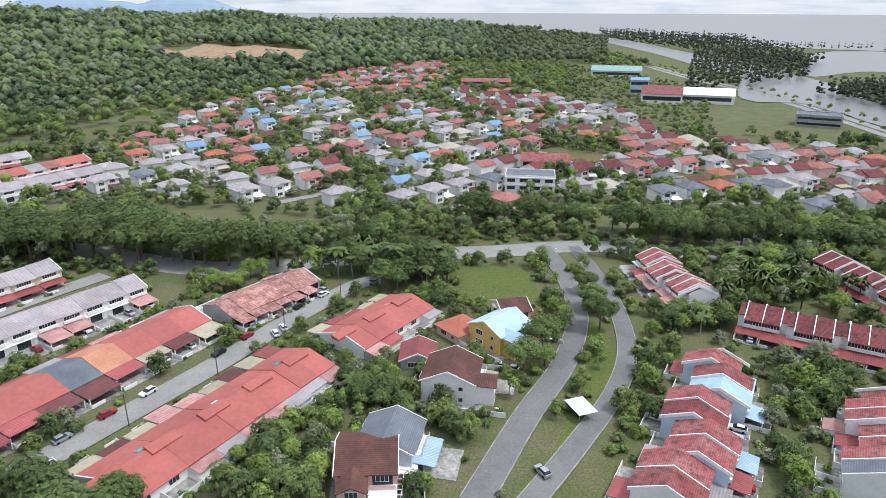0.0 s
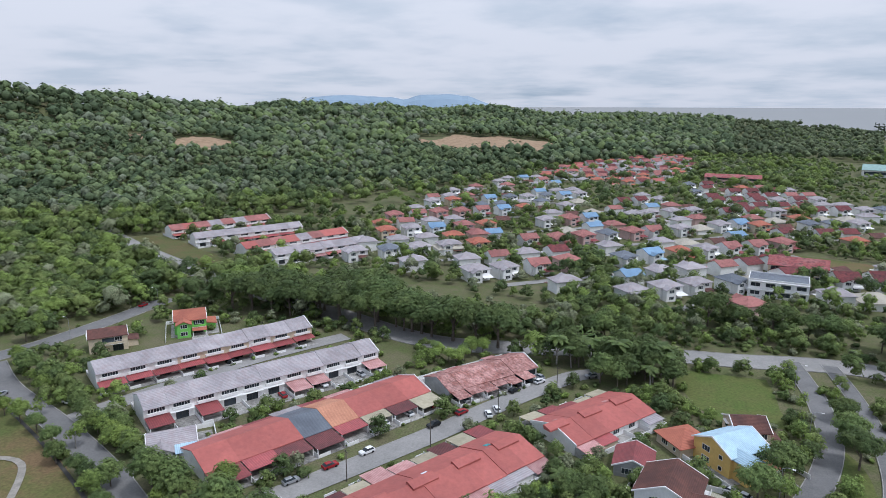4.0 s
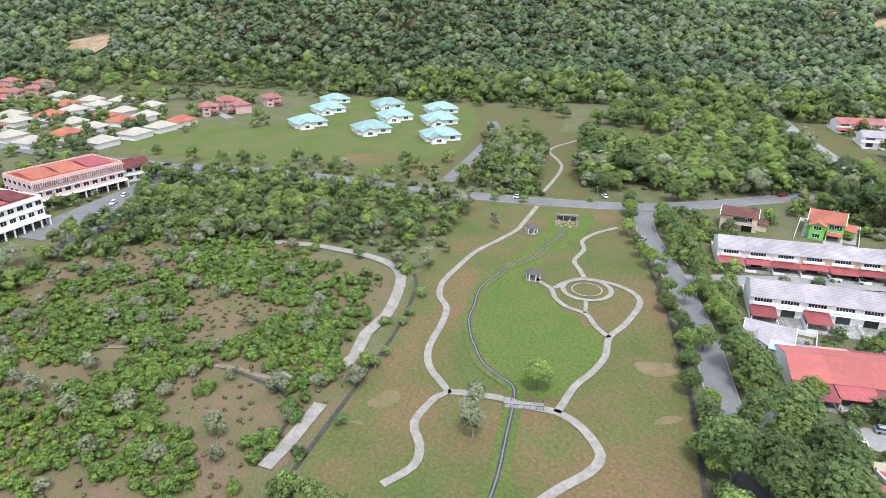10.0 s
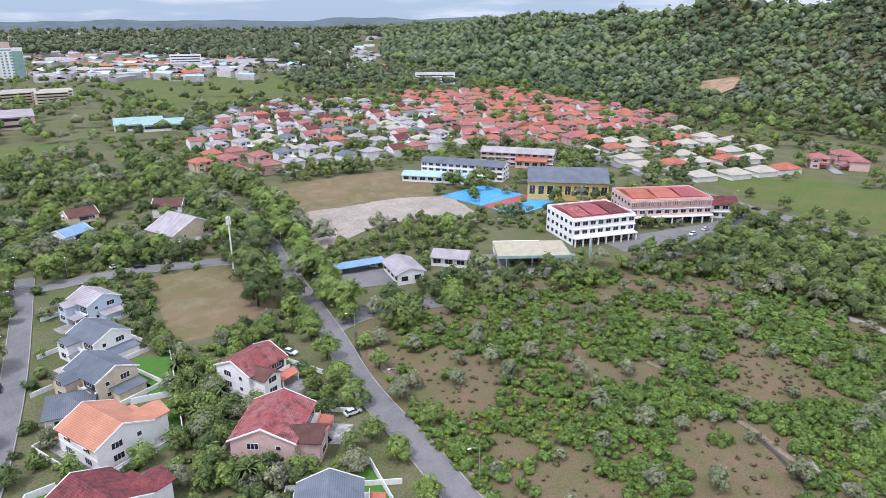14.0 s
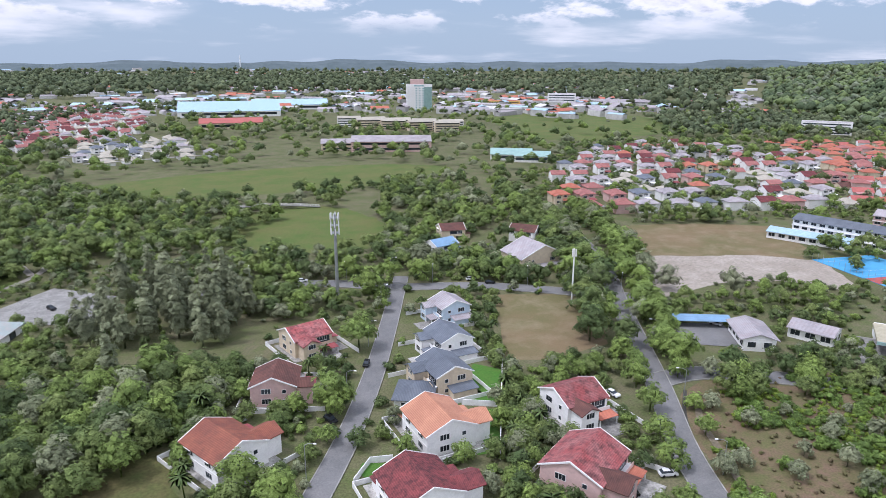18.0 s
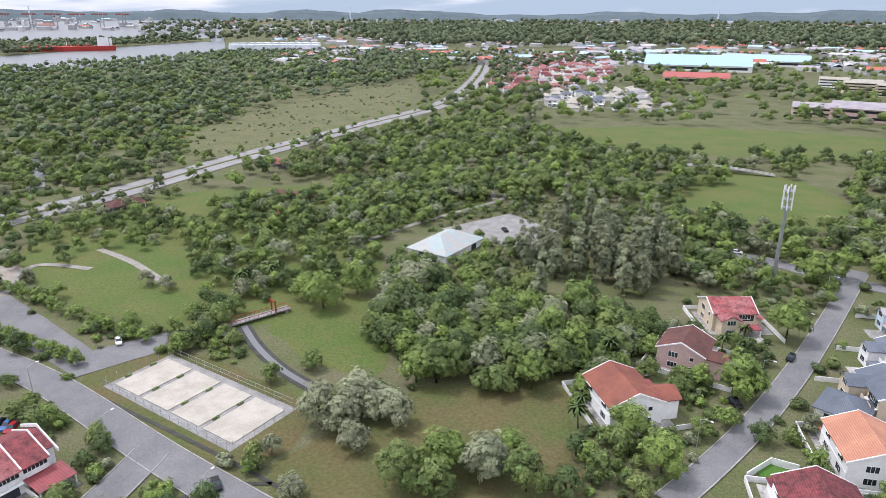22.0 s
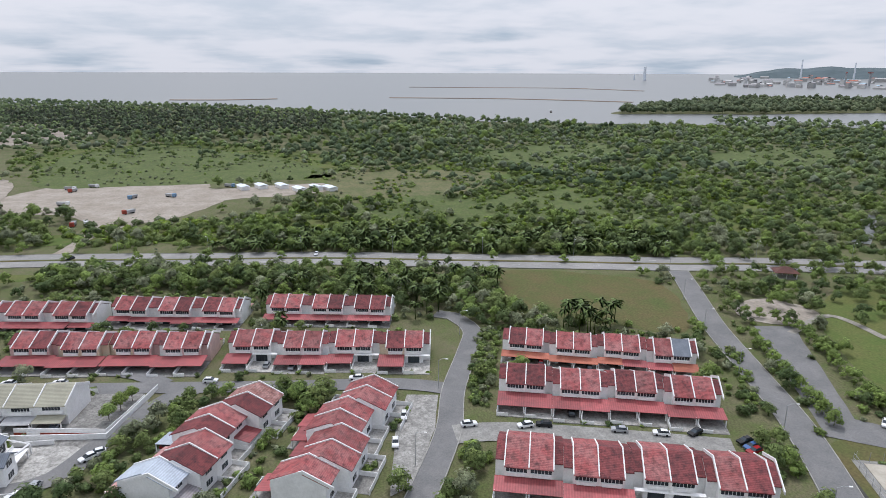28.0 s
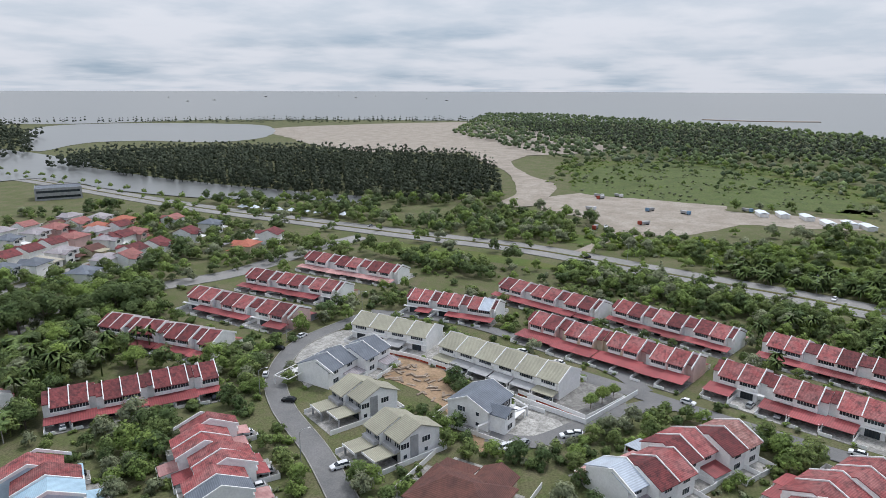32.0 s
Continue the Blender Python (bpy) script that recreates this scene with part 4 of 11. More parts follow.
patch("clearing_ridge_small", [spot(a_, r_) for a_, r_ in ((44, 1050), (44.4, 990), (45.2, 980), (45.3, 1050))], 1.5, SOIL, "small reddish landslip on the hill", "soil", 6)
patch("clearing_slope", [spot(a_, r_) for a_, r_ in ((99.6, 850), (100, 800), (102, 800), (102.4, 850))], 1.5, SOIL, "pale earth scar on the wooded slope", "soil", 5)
patch("meadow_edge", [(-601.8, -1036.3), (-730.8, -1032.3), (-841.1, -902.4), (-739.2, -711.8), (-543.4, -644.2), (-479.5, -705.0)], 0.1, MEADOW, "wide rough meadow at the edge of town", "meadow", 8)
patch("earth_plot", [(175.1, 131.1), (177.1, 121.7), (174.1, 101.7), (163.2, 91.3), (151.0, 73.6), (137.2, 65.1), (135.7, 67.6), (147.6, 82.5), (157.9, 100.3), (160.9, 119.6)], 0.03, SOIL, "churned earth between new houses", "soil", 1)
patch("slab_plot", [(152.6, 70.9), (159.6, 65.4), (156.6, 51.8), (146.3, 55.0), (143.7, 65.0)], 0.05, CONCRETE, "pale concrete yard of the unfinished house", "yard", 0.2, sharp=True)
patch("car_park", [(193.9, -161.2), (190.4, -175.1), (129.7, -143.2), (115.2, -157.9), (110.0, -147.3), (124.1, -129.2), (138.0, -135.6)], 0.065, ASPHALT, "asphalt car park with planted islands", "car park", 0.3, sharp=True)
patch("car_park_hall", [(55.9, -272.9), (28.6, -303.0), (4.5, -279.3), (15.2, -254.2), (31.9, -259.1)], 0.065, CONCRETE, "pale car park beside the hall", "car park", 0.3, sharp=True)
patch("sand_play", [(215.5, -168.9), (218.4, -186.8), (200.1, -194.8), (192.4, -175.7), (201.0, -163.2)], 0.04, SAND, "sandy playground", "sand", 1)
patch("yard_depot", [(-173.0, -161.1), (-188.4, -154.5), (-181.3, -133.0), (-162.6, -146.6)], 0.06, ASPHALT, "asphalt depot yard", "yard", 0.3, sharp=True)
patch("yard_shops", [(-264.5, -90.7), (-316.7, -57.7), (-356.7, -41.9), (-290.4, -51.9), (-255.5, -77.7)], 0.065, ASPHALT, "asphalt parking before the shops", "car park", 0.3, sharp=True)

patch("lawn_wood_near", [(36.6, -141.5), (15.9, -146.7), (-1.0, -155.8), (-3.4, -139.8), (-1.4, -119.0), (32.7, -122.5)], 0.02, LAWN, "open lawn before the wood", "lawn", 2)
patch("yard_estate_east", [(193.7, 64.1), (189.7, 46.4), (179.4, 41.9), (161.6, 46.3), (148.6, 51.2), (137.9, 63.9), (152.4, 74.3), (171.1, 70.4)], 0.05, YARD, "pale concrete yard round the new house", "yard", 0.3, sharp=True)
patch("yard_estate_north", [(154.7, 148.1), (173.0, 157.9), (196.3, 148.1), (201.5, 115.4), (181.0, 103.6), (171.3, 129.6), (155.3, 129.1), (140.3, 130.2)], 0.05, YARD, "pale concrete ground round the new row", "yard", 0.3, sharp=True)
patch("yard_rows", [(169.4, -28.6), (167.4, -37.3), (149.5, -32.6), (127.0, -23.1), (124.2, -17.0), (151.8, -22.6)], 0.05, YARD, "concrete strip before the terrace", "yard", 0.3, sharp=True)
patch("plot_white", [(163.6, 78.2), (161.3, 56.2), (156.3, 51.1), (148.9, 55.2), (143.9, 70.5)], 0.05, YARD, "bare pale concrete plot", "yard", 0.3, sharp=True)
for pts in ([(-257.9, 121.3), (-296.0, 149.3), (-329.5, 158.2), (-344.6, 179.4), (-352.4, 193.3)], [(-332.0, 207.2), (-336.6, 228.3), (-313.1, 227.8)]):
    strip("footpath", pts, 1.6, 0.2, PATH, "winding pale concrete footpath in the park", "path", step=2)
for pts in ([(-77.2, -140.3), (-84.6, -136.6), (-74.9, -118.9), (-69.2, -119.9), (-68.8, -128.1)], [(-83.9, -155.0), (-92.4, -163.9), (-98.1, -156.5), (-86.2, -139.1), (-78.7, -142.7)], [(-41.1, -125.6), (-43.5, -128.9), (-48.5, -126.7), (-43.4, -119.8)], [(-85.5, -79.4), (-91.3, -77.5), (-85.3, -67.6), (-79.9, -70.5)]):
    patch("lawn_garden_plot", pts, 0.03, LUSH_BRIGHT, "bright clipped garden lawn", "lawn", 0.3, sharp=True)
# footpaths and circles in the park
for pts, wide in (([(-98.6, 16.8), (-101.8, 23.7), (-107.5, 26.6), (-115.3, 27.3), (-122.8, 34.2), (-124.2, 37.7), (-128.0, 37.3), (-135.9, 36.3), (-144.9, 38.7), (-156.1, 45.4), (-165.0, 49.4), (-173.0, 49.6), (-181.9, 53.2), (-191.9, 61.4), (-202.6, 71.3), (-211.1, 83.3), (-218.7, 93.4), (-228.7, 101.5), (-242.8, 112.5)], 1.9),
            ([(-124.2, 37.7), (-121.8, 43.3), (-117.4, 49.8), (-113.5, 53.6), (-109.9, 58.7), (-103.8, 61.4), (-96.9, 61.6), (-93.0, 60.1), (-90.3, 55.9), (-88.4, 49.8), (-86.2, 44.4), (-83.9, 40.4)], 2.2),
            ([(-109.9, 58.7), (-112.4, 61.3), (-118.3, 67.5), (-122.1, 73.7), (-127.7, 80.5), (-136.2, 86.5), (-140.5, 93.1), (-147.9, 102.0), (-153.5, 106.5), (-158.9, 107.1), (-164.4, 105.2), (-168.9, 101.5), (-172.0, 96.9), (-171.2, 91.2), (-168.2, 85.3)], 1.8),
            ([(-136.2, 86.5), (-142.6, 85.9), (-150.1, 86.8), (-155.8, 83.3), (-162.6, 82.8), (-167.8, 84.3), (-173.3, 83.1), (-178.0, 82.5)], 1.6),
            ([(-171.6, 97.7), (-178.5, 99.4), (-186.0, 101.1), (-193.7, 108.8), (-201.5, 112.2), (-207.1, 120.6), (-210.4, 131.9)], 1.6),
            ([(-150.5, 86.9), (-158.1, 90.9)], 1.2)):
    strip("footpath", pts, wide, 0.2, PATH, "winding pale concrete footpath in the park", "path", step=2)
circ = [(-164.4 + 7.4 * math.cos(a), 94.6 + 7.4 * math.sin(a)) for a in [i * math.pi / 12 for i in range(25)]]
strip("footpath", circ, 1.6, 0.205, PATH, "broad round paved path in the park", "path", step=2)
strip("footpath", [(-164.4 + 4.6 * math.cos(a), 94.6 + 4.6 * math.sin(a)) for a in [i * math.pi / 12 for i in range(25)]], 0.4, 0.204, KERB, "inner kerb ring of the round path", "path", step=2)
strip("dirt_path", [(-176.7, -53.5), (-169.5, -45.2), (-164.5, -32.7), (-154.5, -20.4), (-148.3, -10.4), (-140.7, -1.2)], 1.6, 0.2, PATH_DIRT, "worn dirt path through the scrub", "path", step=2)
strip("dirt_path", [(-140.2, -119.2), (-129.8, -108.5), (-121.2, -93.1), (-111.0, -75.4), (-100.1, -57.9), (-93.3, -49.4)], 1.8, 0.2, PATH_DIRT, "worn dirt path beside the road", "path", step=2)
for pts in ([(83.1, -250.9), (65.8, -282.7), (37.5, -324.0), (33.9, -343.5)], [(38.5, -326.5), (43.0, -341.0), (47.5, -356.2)], [(185.3, -218.2), (162.8, -207.7), (137.7, -190.9)], [(185.4, -169.9), (196.6, -196.7), (173.8, -198.6)]):
    strip("footpath", pts, 3.0, 0.2, PATH, "pale paved park path", "path", step=2)
# drains and the stream
STREAM = [(-87.5, 34.0), (-94.9, 39.0), (-105.3, 44.8), (-117.8, 51.7), (-123.1, 53.1), (-127.4, 51.3), (-134.1, 49.7), (-141.5, 50.3), (-147.6, 51.1), (-156.9, 53.6), (-164.3, 57.8), (-172.6, 61.9), (-178.9, 67.0), (-182.3, 71.3), (-186.6, 75.5), (-189.0, 80.6), (-194.4, 91.2), (-200.4, 96.8), (-208.2, 106.2), (-214.6, 112.2)]
strip("stream_verge", STREAM, 4.4, 0.15, MEADOW, "rank green grass along the stream", "grass", step=2)
strip("stream_bank", STREAM, 1.1, 0.16, DRAIN, "dark muddy stream bank", "stream", step=2)
strip("stream_water", STREAM, 0.3, 0.175, WATER, "narrow stream in the park", "water", step=2)
strip("canal_bank", [(95.5, -166.2), (84.6, -154.0), (72.5, -143.8), (60.6, -136.6)], 4.2, 0.16, DRAIN, "stony canal bank", "canal", step=2)
strip("canal_water", [(95.5, -166.2), (84.6, -154.0), (72.5, -143.8), (60.6, -136.6)], 1.8, 0.18, WATER, "grey canal water under the footbridge", "water", step=2)
strip("creek_water", [(285.8, -297.7), (320.2, -336.5), (348.0, -363.2)], 9, 0.3, WATER, "pale creek among the trees", "water")
patch("river_water", [(429.6, 320.9), (406.6, 391.8), (385.7, 485.5), (369.8, 563.7), (368.5, 693.3), (395.2, 601.1), (427.7, 755.1), (435.9, 901.7), (423.4, 1052.7), (461.0, 1512.5), (472.0, 2103.0), (510.9, 2564.2), (561.4, 2040.2), (552.4, 1663.5), (546.3, 1406.5), (529.9, 1129.4), (514.8, 965.8), (492.5, 823.7), (458.4, 707.4), (442.6, 828.2), (442.2, 670.8), (431.7, 542.0), (439.4, 422.9), (438.6, 333.4)], 0.5, WATER, "calm river beside the casuarina wood", "water", 2)
patch("lagoon_water", [(700.4, 1335.3), (900.4, 1590.0), (1095.1, 1527.6), (1205.9, 1262.6), (1103.4, 1077.3), (901.9, 910.1), (782.5, 901.8), (732.4, 1026.5), (653.1, 1062.0), (532.0, 990.6)], 0.35, WATER, "pale still lagoon behind the shore", "water", 6)
patch("river_bend_water", [(441.0, 984.3), (479.4, 895.1), (457.0, 771.0), (436.3, 608.3), (434.8, 529.5), (431.7, 429.2), (437.7, 381.7), (447.0, 330.9), (418.5, 318.3), (407.2, 379.7), (376.1, 425.4), (365.7, 482.3), (360.6, 552.5), (371.8, 640.3), (366.2, 689.1), (320.7, 723.9)], 0.56, WATER, "broad river bend below the casuarina wood", "water", 2)
for pts in ([(-106.0, 0.1), (-123.7, 11.7), (-145.5, 26.0), (-161.6, 35.5), (-181.5, 44.4), (-190.6, 46.0)], [(-110.6, -6.7), (-126.2, 2.2), (-136.6, -1.0), (-148.5, -12.1), (-158.7, -24.2)], [(-72.0, 70.1), (-108.8, 92.0), (-156.7, 115.5), (-212.4, 138.0)],
            [(-92.1, -51.2), (-104.0, -73.8), (-123.4, -106.4), (-138.3, -122.1)], [(52.1, -99.6), (73.9, -108.5), (112.7, -122.7), (118.6, -125.2)], [(80.4, -81.3), (75.2, -87.7), (67.1, -97.8), (55.7, -101.1)]):
    strip("drain", pts, 1.0, 0.17, DRAIN, "open concrete storm drain", "drain", step=3)


# ---- houses ----
def roof_gable(w, d, eave, ridge, over=0.6, thick=0.22, end=0.35):
    sh = Shape()
    k = (ridge - eave) / (d / 2)
    y, z = d / 2 + over, eave - over * k
    sh.along_x([(-y, z), (0, ridge), (y, z), (y, z + thick), (0, ridge + thick), (-y, z + thick)], -end, w + end)
    return sh


def roof_hip(w, d, eave, ridge, over=0.7, thick=0.2):
    sh = Shape()
    x0, x1, y0, y1 = -over, w + over, -d / 2 - over, d / 2 + over
    q = min(w, d) / 2
    if w >= d:
        r0, r1 = (q, 0, ridge), (w - q, 0, ridge)
    else:
        r0, r1 = (w / 2, -d / 2 + q, ridge), (w / 2, d / 2 - q, ridge)
    e = [(x0, y0, eave), (x1, y0, eave), (x1, y1, eave), (x0, y1, eave)]
    b = [(x, y, z - thick) for x, y, z in e]
    sh.poly(b[::-1])
    for i in range(4):
        j = (i + 1) % 4
        sh.poly([b[i], b[j], e[j], e[i]])
    if w >= d:
        sh.poly([e[0], e[1], r1, r0]), sh.poly([e[1], e[2], r1]), sh.poly([e[2], e[3], r0, r1]), sh.poly([e[3], e[0], r0])
    else:
        sh.poly([e[0], e[1], r0]), sh.poly([e[1], e[2], r1, r0]), sh.poly([e[2], e[3], r1]), sh.poly([e[3], e[0], r0, r1])
    return sh


def window_shape(w, h, bars=2):
    """A framed window in one piece: panes between bars, standing proud of the wall."""
    sh = Shape()
    f, out = 0.09, -0.07
    xs = [-w / 2 - f]
    for i in range(bars):
        a, c = -w / 2 + w * i / bars, -w / 2 + w * (i + 1) / bars
        xs += [a + (0.04 if i else 0), c - (0.04 if i < bars - 1 else 0)]
    xs.append(w / 2 + f)
    zs = [-f, 0, h, h + f]
    n = len(xs)
    sh.v = [(x, out, z) for z in zs for x in xs]
    for r in range(3):
        for c in range(n - 1):
            k = r * n + c
            sh.f.append((k, k + 1, k + n + 1, k + n))
            sh.mi.append(1 if r == 1 and c % 2 == 1 else 0)
    o = len(sh.v)
    sh.v += [(xs[0], 0, zs[0]), (xs[-1], 0, zs[0]), (xs[-1], 0, zs[-1]), (xs[0], 0, zs[-1])]
    low = list(range(n))
    top = list(range(3 * n, 4 * n))
    sh.f += [tuple([o, o + 1] + low[::-1]), tuple([o + 2, o + 3] + top), tuple([o + 1, o + 2, 4 * n - 1, 3 * n - 1, 2 * n - 1, n - 1]), tuple([o + 3, o, 0, n, 2 * n, 3 * n])]
    sh.mi += [0] * 4
    return sh


WIN_WIDE = window_shape(4.6, 1.15, 6).mesh("window", TRIM, GLASS)
WIN_MID = window_shape(2.4, 1.4, 3).mesh("window", TRIM, GLASS)
WIN_SMALL = window_shape(1.0, 1.0, 1).mesh("window", TRIM, GLASS)
DOOR_WIDE = window_shape(3.4, 2.2, 4).mesh("sliding_door", GRILLE, GLASS)
POST = Shape().box(-0.12, 0.12, -0.12, 0.12, 0, 2.32).mesh("porch_post", TRIM)


def place(me, name, parent, x, y, z, turn=0.0, label=""):
    return part(name, me, (), parent, label, pose(x, y, z, 0, 0, turn))


def pick(seq):
    return seq[rng.randrange(len(seq))]


PARKED = []                     # cars on forecourts
PLANTS = []                     # pots and bushes in the small yards


def terrace(a, b, n, near=True, floors=2, depth=12.5, roofs=(ROOF_RED,), walls=(WALL_WHITE,), awn=(AWNING_RED,), label="", step=0.0, ridge=None, porch=0.85, yard=5.5, tall_divider=True, rear=0.4, roof_pattern=None, clere=False, paired=None):
    """A terrace from ridge end a to ridge end b; its fronts face the middle of the place when near is set."""
    A, B = Vector(a), Vector(b)
    d = (B - A).normalized()
    front = Vector((d.y, -d.x))                    # the side of -y
    faces = front.dot(-(A + B) / 2) > 0
    if faces != near:
        A, B, d = B, A, -d
        if roof_pattern:
            roof_pattern = roof_pattern[::-1]
    close_by = min(A.length, B.length) < 205
    w = (B - A).length / n
    eave = 5.7 if floors == 2 else 3.1
    ridge = ridge or (8.3 if floors == 2 else 5.4)
    root = thing("terrace_block", pose(A.x, A.y, 0, 0, 0, math.degrees(math.atan2(d.y, d.x))), label, "terraced houses", "terraces")
    take_box(root.matrix_basis, -1, (B - A).length + 1, -depth / 2 - yard - 0.5, depth / 2 + 4.6)
    k = (ridge - eave) / (depth / 2)
    over = 0.7
    yy, ze = depth / 2 + over, eave - over * k
    dv = Shape().along_x([(-yy + 0.1, ze - 0.25), (0, ridge - 0.2), (yy - 0.1, ze - 0.25), (yy - 0.1, ze + 0.5), (0, ridge + 0.62), (-yy + 0.1, ze + 0.5)], -0.13, 0.13)
    pl = Shape().box(0.05, w - 0.05, -depth / 2 - yard, depth / 2 + 4.6, -0.2, 0.18)
    fence = Shape().box(0.02, 0.14, -depth / 2 - yard, depth / 2 + 4.6, -0.2, 1.4)
    fence.box(0.14, w * 0.42, -depth / 2 - yard, -depth / 2 - yard + 0.14, -0.2, 1.1)
    fence.box(0.13, w, depth / 2 + 4.5, depth / 2 + 4.62, -0.2, 1.5)
    # paired houses: broad fronts side by side, narrow set-back bays between the pairs
    if paired is None:
        paired = floors == 2 and tall_divider and step < 1 and roofs[0] in (ROOF_RED, ROOF_RED_DARK)
    wide, back, low = (0.72 * w, 2.2, 0.45) if paired else (w, 0, 0)
    sides = []
    for flip in (0, 1) if paired else (0,):
        a0, a1, b0, b1 = (w - wide, w, 0, w - wide) if flip else (0, wide, wide, w)
        bd = Shape().along_x([(-depth / 2, -0.3), (depth / 2, -0.3), (depth / 2, eave), (0, ridge), (-depth / 2, eave)], a0, a1)
        r1 = Shape().along_x([(-yy, ze + 0.02), (0, ridge + 0.02), (yy, ze + 0.02), (yy, ze + 0.22), (0, ridge + 0.24), (-yy, ze + 0.22)], a0, a1)
        r2 = None
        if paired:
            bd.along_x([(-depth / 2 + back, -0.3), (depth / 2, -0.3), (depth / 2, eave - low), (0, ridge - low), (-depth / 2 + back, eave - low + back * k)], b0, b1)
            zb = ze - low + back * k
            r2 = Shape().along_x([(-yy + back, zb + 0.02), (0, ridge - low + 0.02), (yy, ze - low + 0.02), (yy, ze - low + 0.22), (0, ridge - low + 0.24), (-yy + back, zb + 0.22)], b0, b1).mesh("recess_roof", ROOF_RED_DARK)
        by = Shape().box(a0 + wide * 0.12, a1 - wide * 0.12, -depth / 2 - 0.55, -depth / 2 - 0.01, 3.3, 4.1).mesh("balcony", TRIM)
        sides.append(([bd.mesh("wall", q_) for q_ in walls], r1, {}, r2, by, (a0 + a1) / 2, b0 if not flip else b1))
    me_dv, me_pl, me_fence = dv.mesh("parapet", TRIM), pl.mesh("paved_yard", YARD), fence.mesh("garden_wall", TRIM)
    run_awn, run_long, run_hi = pick(awn), yard * 0.8, 2.85
    hood = Shape().along_x([(-depth / 2 - 1.0, 2.75), (-depth / 2, 2.9), (-depth / 2, 3.05), (-depth / 2 - 1.0, 2.9)], 0.1, w - 0.1).mesh("canopy", TRIM)
    for i in range(n):
        dy = (2.4 if step > 1 else 2.0) * step * (0.5 - (i // 2 % 2)) + (0.0 if not step or paired else rng.uniform(-0.3, 0.3))
        me_body, rf, me_roof, r2, bay, xc, xe = sides[(i + 1) % 2 if paired else 0]
        dz = rng.uniform(-0.12, 0.12)
        x0 = i * w
        at = lambda name, me, lab="": place(me, name, root, x0, dy, dz, 0, lab)
        wall = at("wall", pick(me_body))
        rmat = roof_pattern[i] if roof_pattern else pick(roofs)
        if rmat.name not in me_roof:
            me_roof[rmat.name] = rf.mesh("roof", rmat)
        at("roof", me_roof[rmat.name])
        if paired:
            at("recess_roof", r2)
            place(me_dv, "parapet", root, x0 + xe, dy, dz)
            if i % 2 and i < n:
                place(me_dv, "parapet", root, x0, dy, dz)
        elif tall_divider:
            at("parapet", me_dv)
        at("paved_yard", me_pl)
        at("garden_wall", me_fence)
        for _ in range(rng.randrange(4)):
            q = root.matrix_basis @ Vector((x0 + pick((0.5, w - 0.5, w * 0.3)), -depth / 2 - yard + rng.uniform(-0.8, 0.9), 0))
            PLANTS.append((q.x, q.y, rng.uniform(0.25, 0.75)))
        for _ in range(rng.randrange(4)):
            q = root.matrix_basis @ Vector((x0 + rng.uniform(0.5, w - 0.5), depth / 2 + 4.6 + rng.uniform(-1.4, 1.6), 0))
            PLANTS.append((q.x, q.y, rng.uniform(0.4, 1.3)))
        if floors == 2:
            place(WIN_WIDE, "window", wall, xc, -depth / 2 - 0.01, 4.15)
            at("balcony", bay)
            if close_by:
                place(WIN_MID, "window", wall, w * 0.5, depth / 2 + 0.01, 4.1, 180)
        elif clere and i % 2 == 0:
            c = Shape().along_x([(-1.0, 0), (1.4, 0), (1.4, 0.5), (-1.0, 1.15), (-1.5, 1.0)], 0, w * 1.1)
            part("roof_vent", c, ROOF_SHEET, root, "raised vent along the ridge", pose(x0 + w * 0.35, 0.6, ridge - 0.35))
        place(DOOR_WIDE, "sliding_door", wall, xc, -depth / 2 - 0.01, 0.1)
        if close_by:
            place(WIN_MID, "window", wall, w * 0.5, depth / 2 + 0.01, 1.2, 180)
        if clere and i % 3 == 1:
            sk = Shape().solid([(-0.8, -2.6, -2.6 * k + 0.26), (0.8, -2.6, -2.6 * k + 0.26), (0.8, -1.2, -1.2 * k + 0.26), (-0.8, -1.2, -1.2 * k + 0.26)], [(-0.8, -2.6, -2.6 * k + 0.34), (0.8, -2.6, -2.6 * k + 0.34), (0.8, -1.2, -1.2 * k + 0.34), (-0.8, -1.2, -1.2 * k + 0.34)])
            part("skylight", sk, pick((TENT, GLASS_TEAL, AWNING_PALE)), root, "translucent roof sheet", pose(x0 + w * 0.5, dy, ridge + dz) @ pose(0, 0, 0, 0, 0, 180 if near else 0))
        if close_by and rng.random() < 0.36:
            q = root.matrix_basis @ Vector((x0 + w * 0.68, dy - depth / 2 - yard * 0.5, 0))
            PARKED.append((q.x, q.y, math.degrees(math.atan2(d.y, d.x)) + (180 if rng.random() < 0.3 else 0)))
        if rng.random() < porch:
            if not paired or rng.random() < 0.4:
                run_awn, run_long, run_hi = pick(awn), rng.uniform(yard * 0.6, yard * 0.98), rng.uniform(2.7, 3.0)
            long_, hi = run_long, run_hi
            pr = Shape().along_x([(-depth / 2 - long_, hi - 0.55), (-depth / 2, hi), (-depth / 2, hi + 0.1), (-depth / 2 - long_, hi - 0.45)], 0.0 if paired else rng.uniform(0.0, 0.3), w - (0.0 if paired else rng.uniform(0.0, 0.3)))
            cover = part("porch_roof", pr, run_awn, root, "", pose(x0, dy, dz))
            for px in (0.3, w - 0.3) if close_by else ():
                place(POST, "porch_post", cover, px, -depth / 2 - long_ + 0.3, -dz)
        elif floors == 2:
            at("canopy", hood)
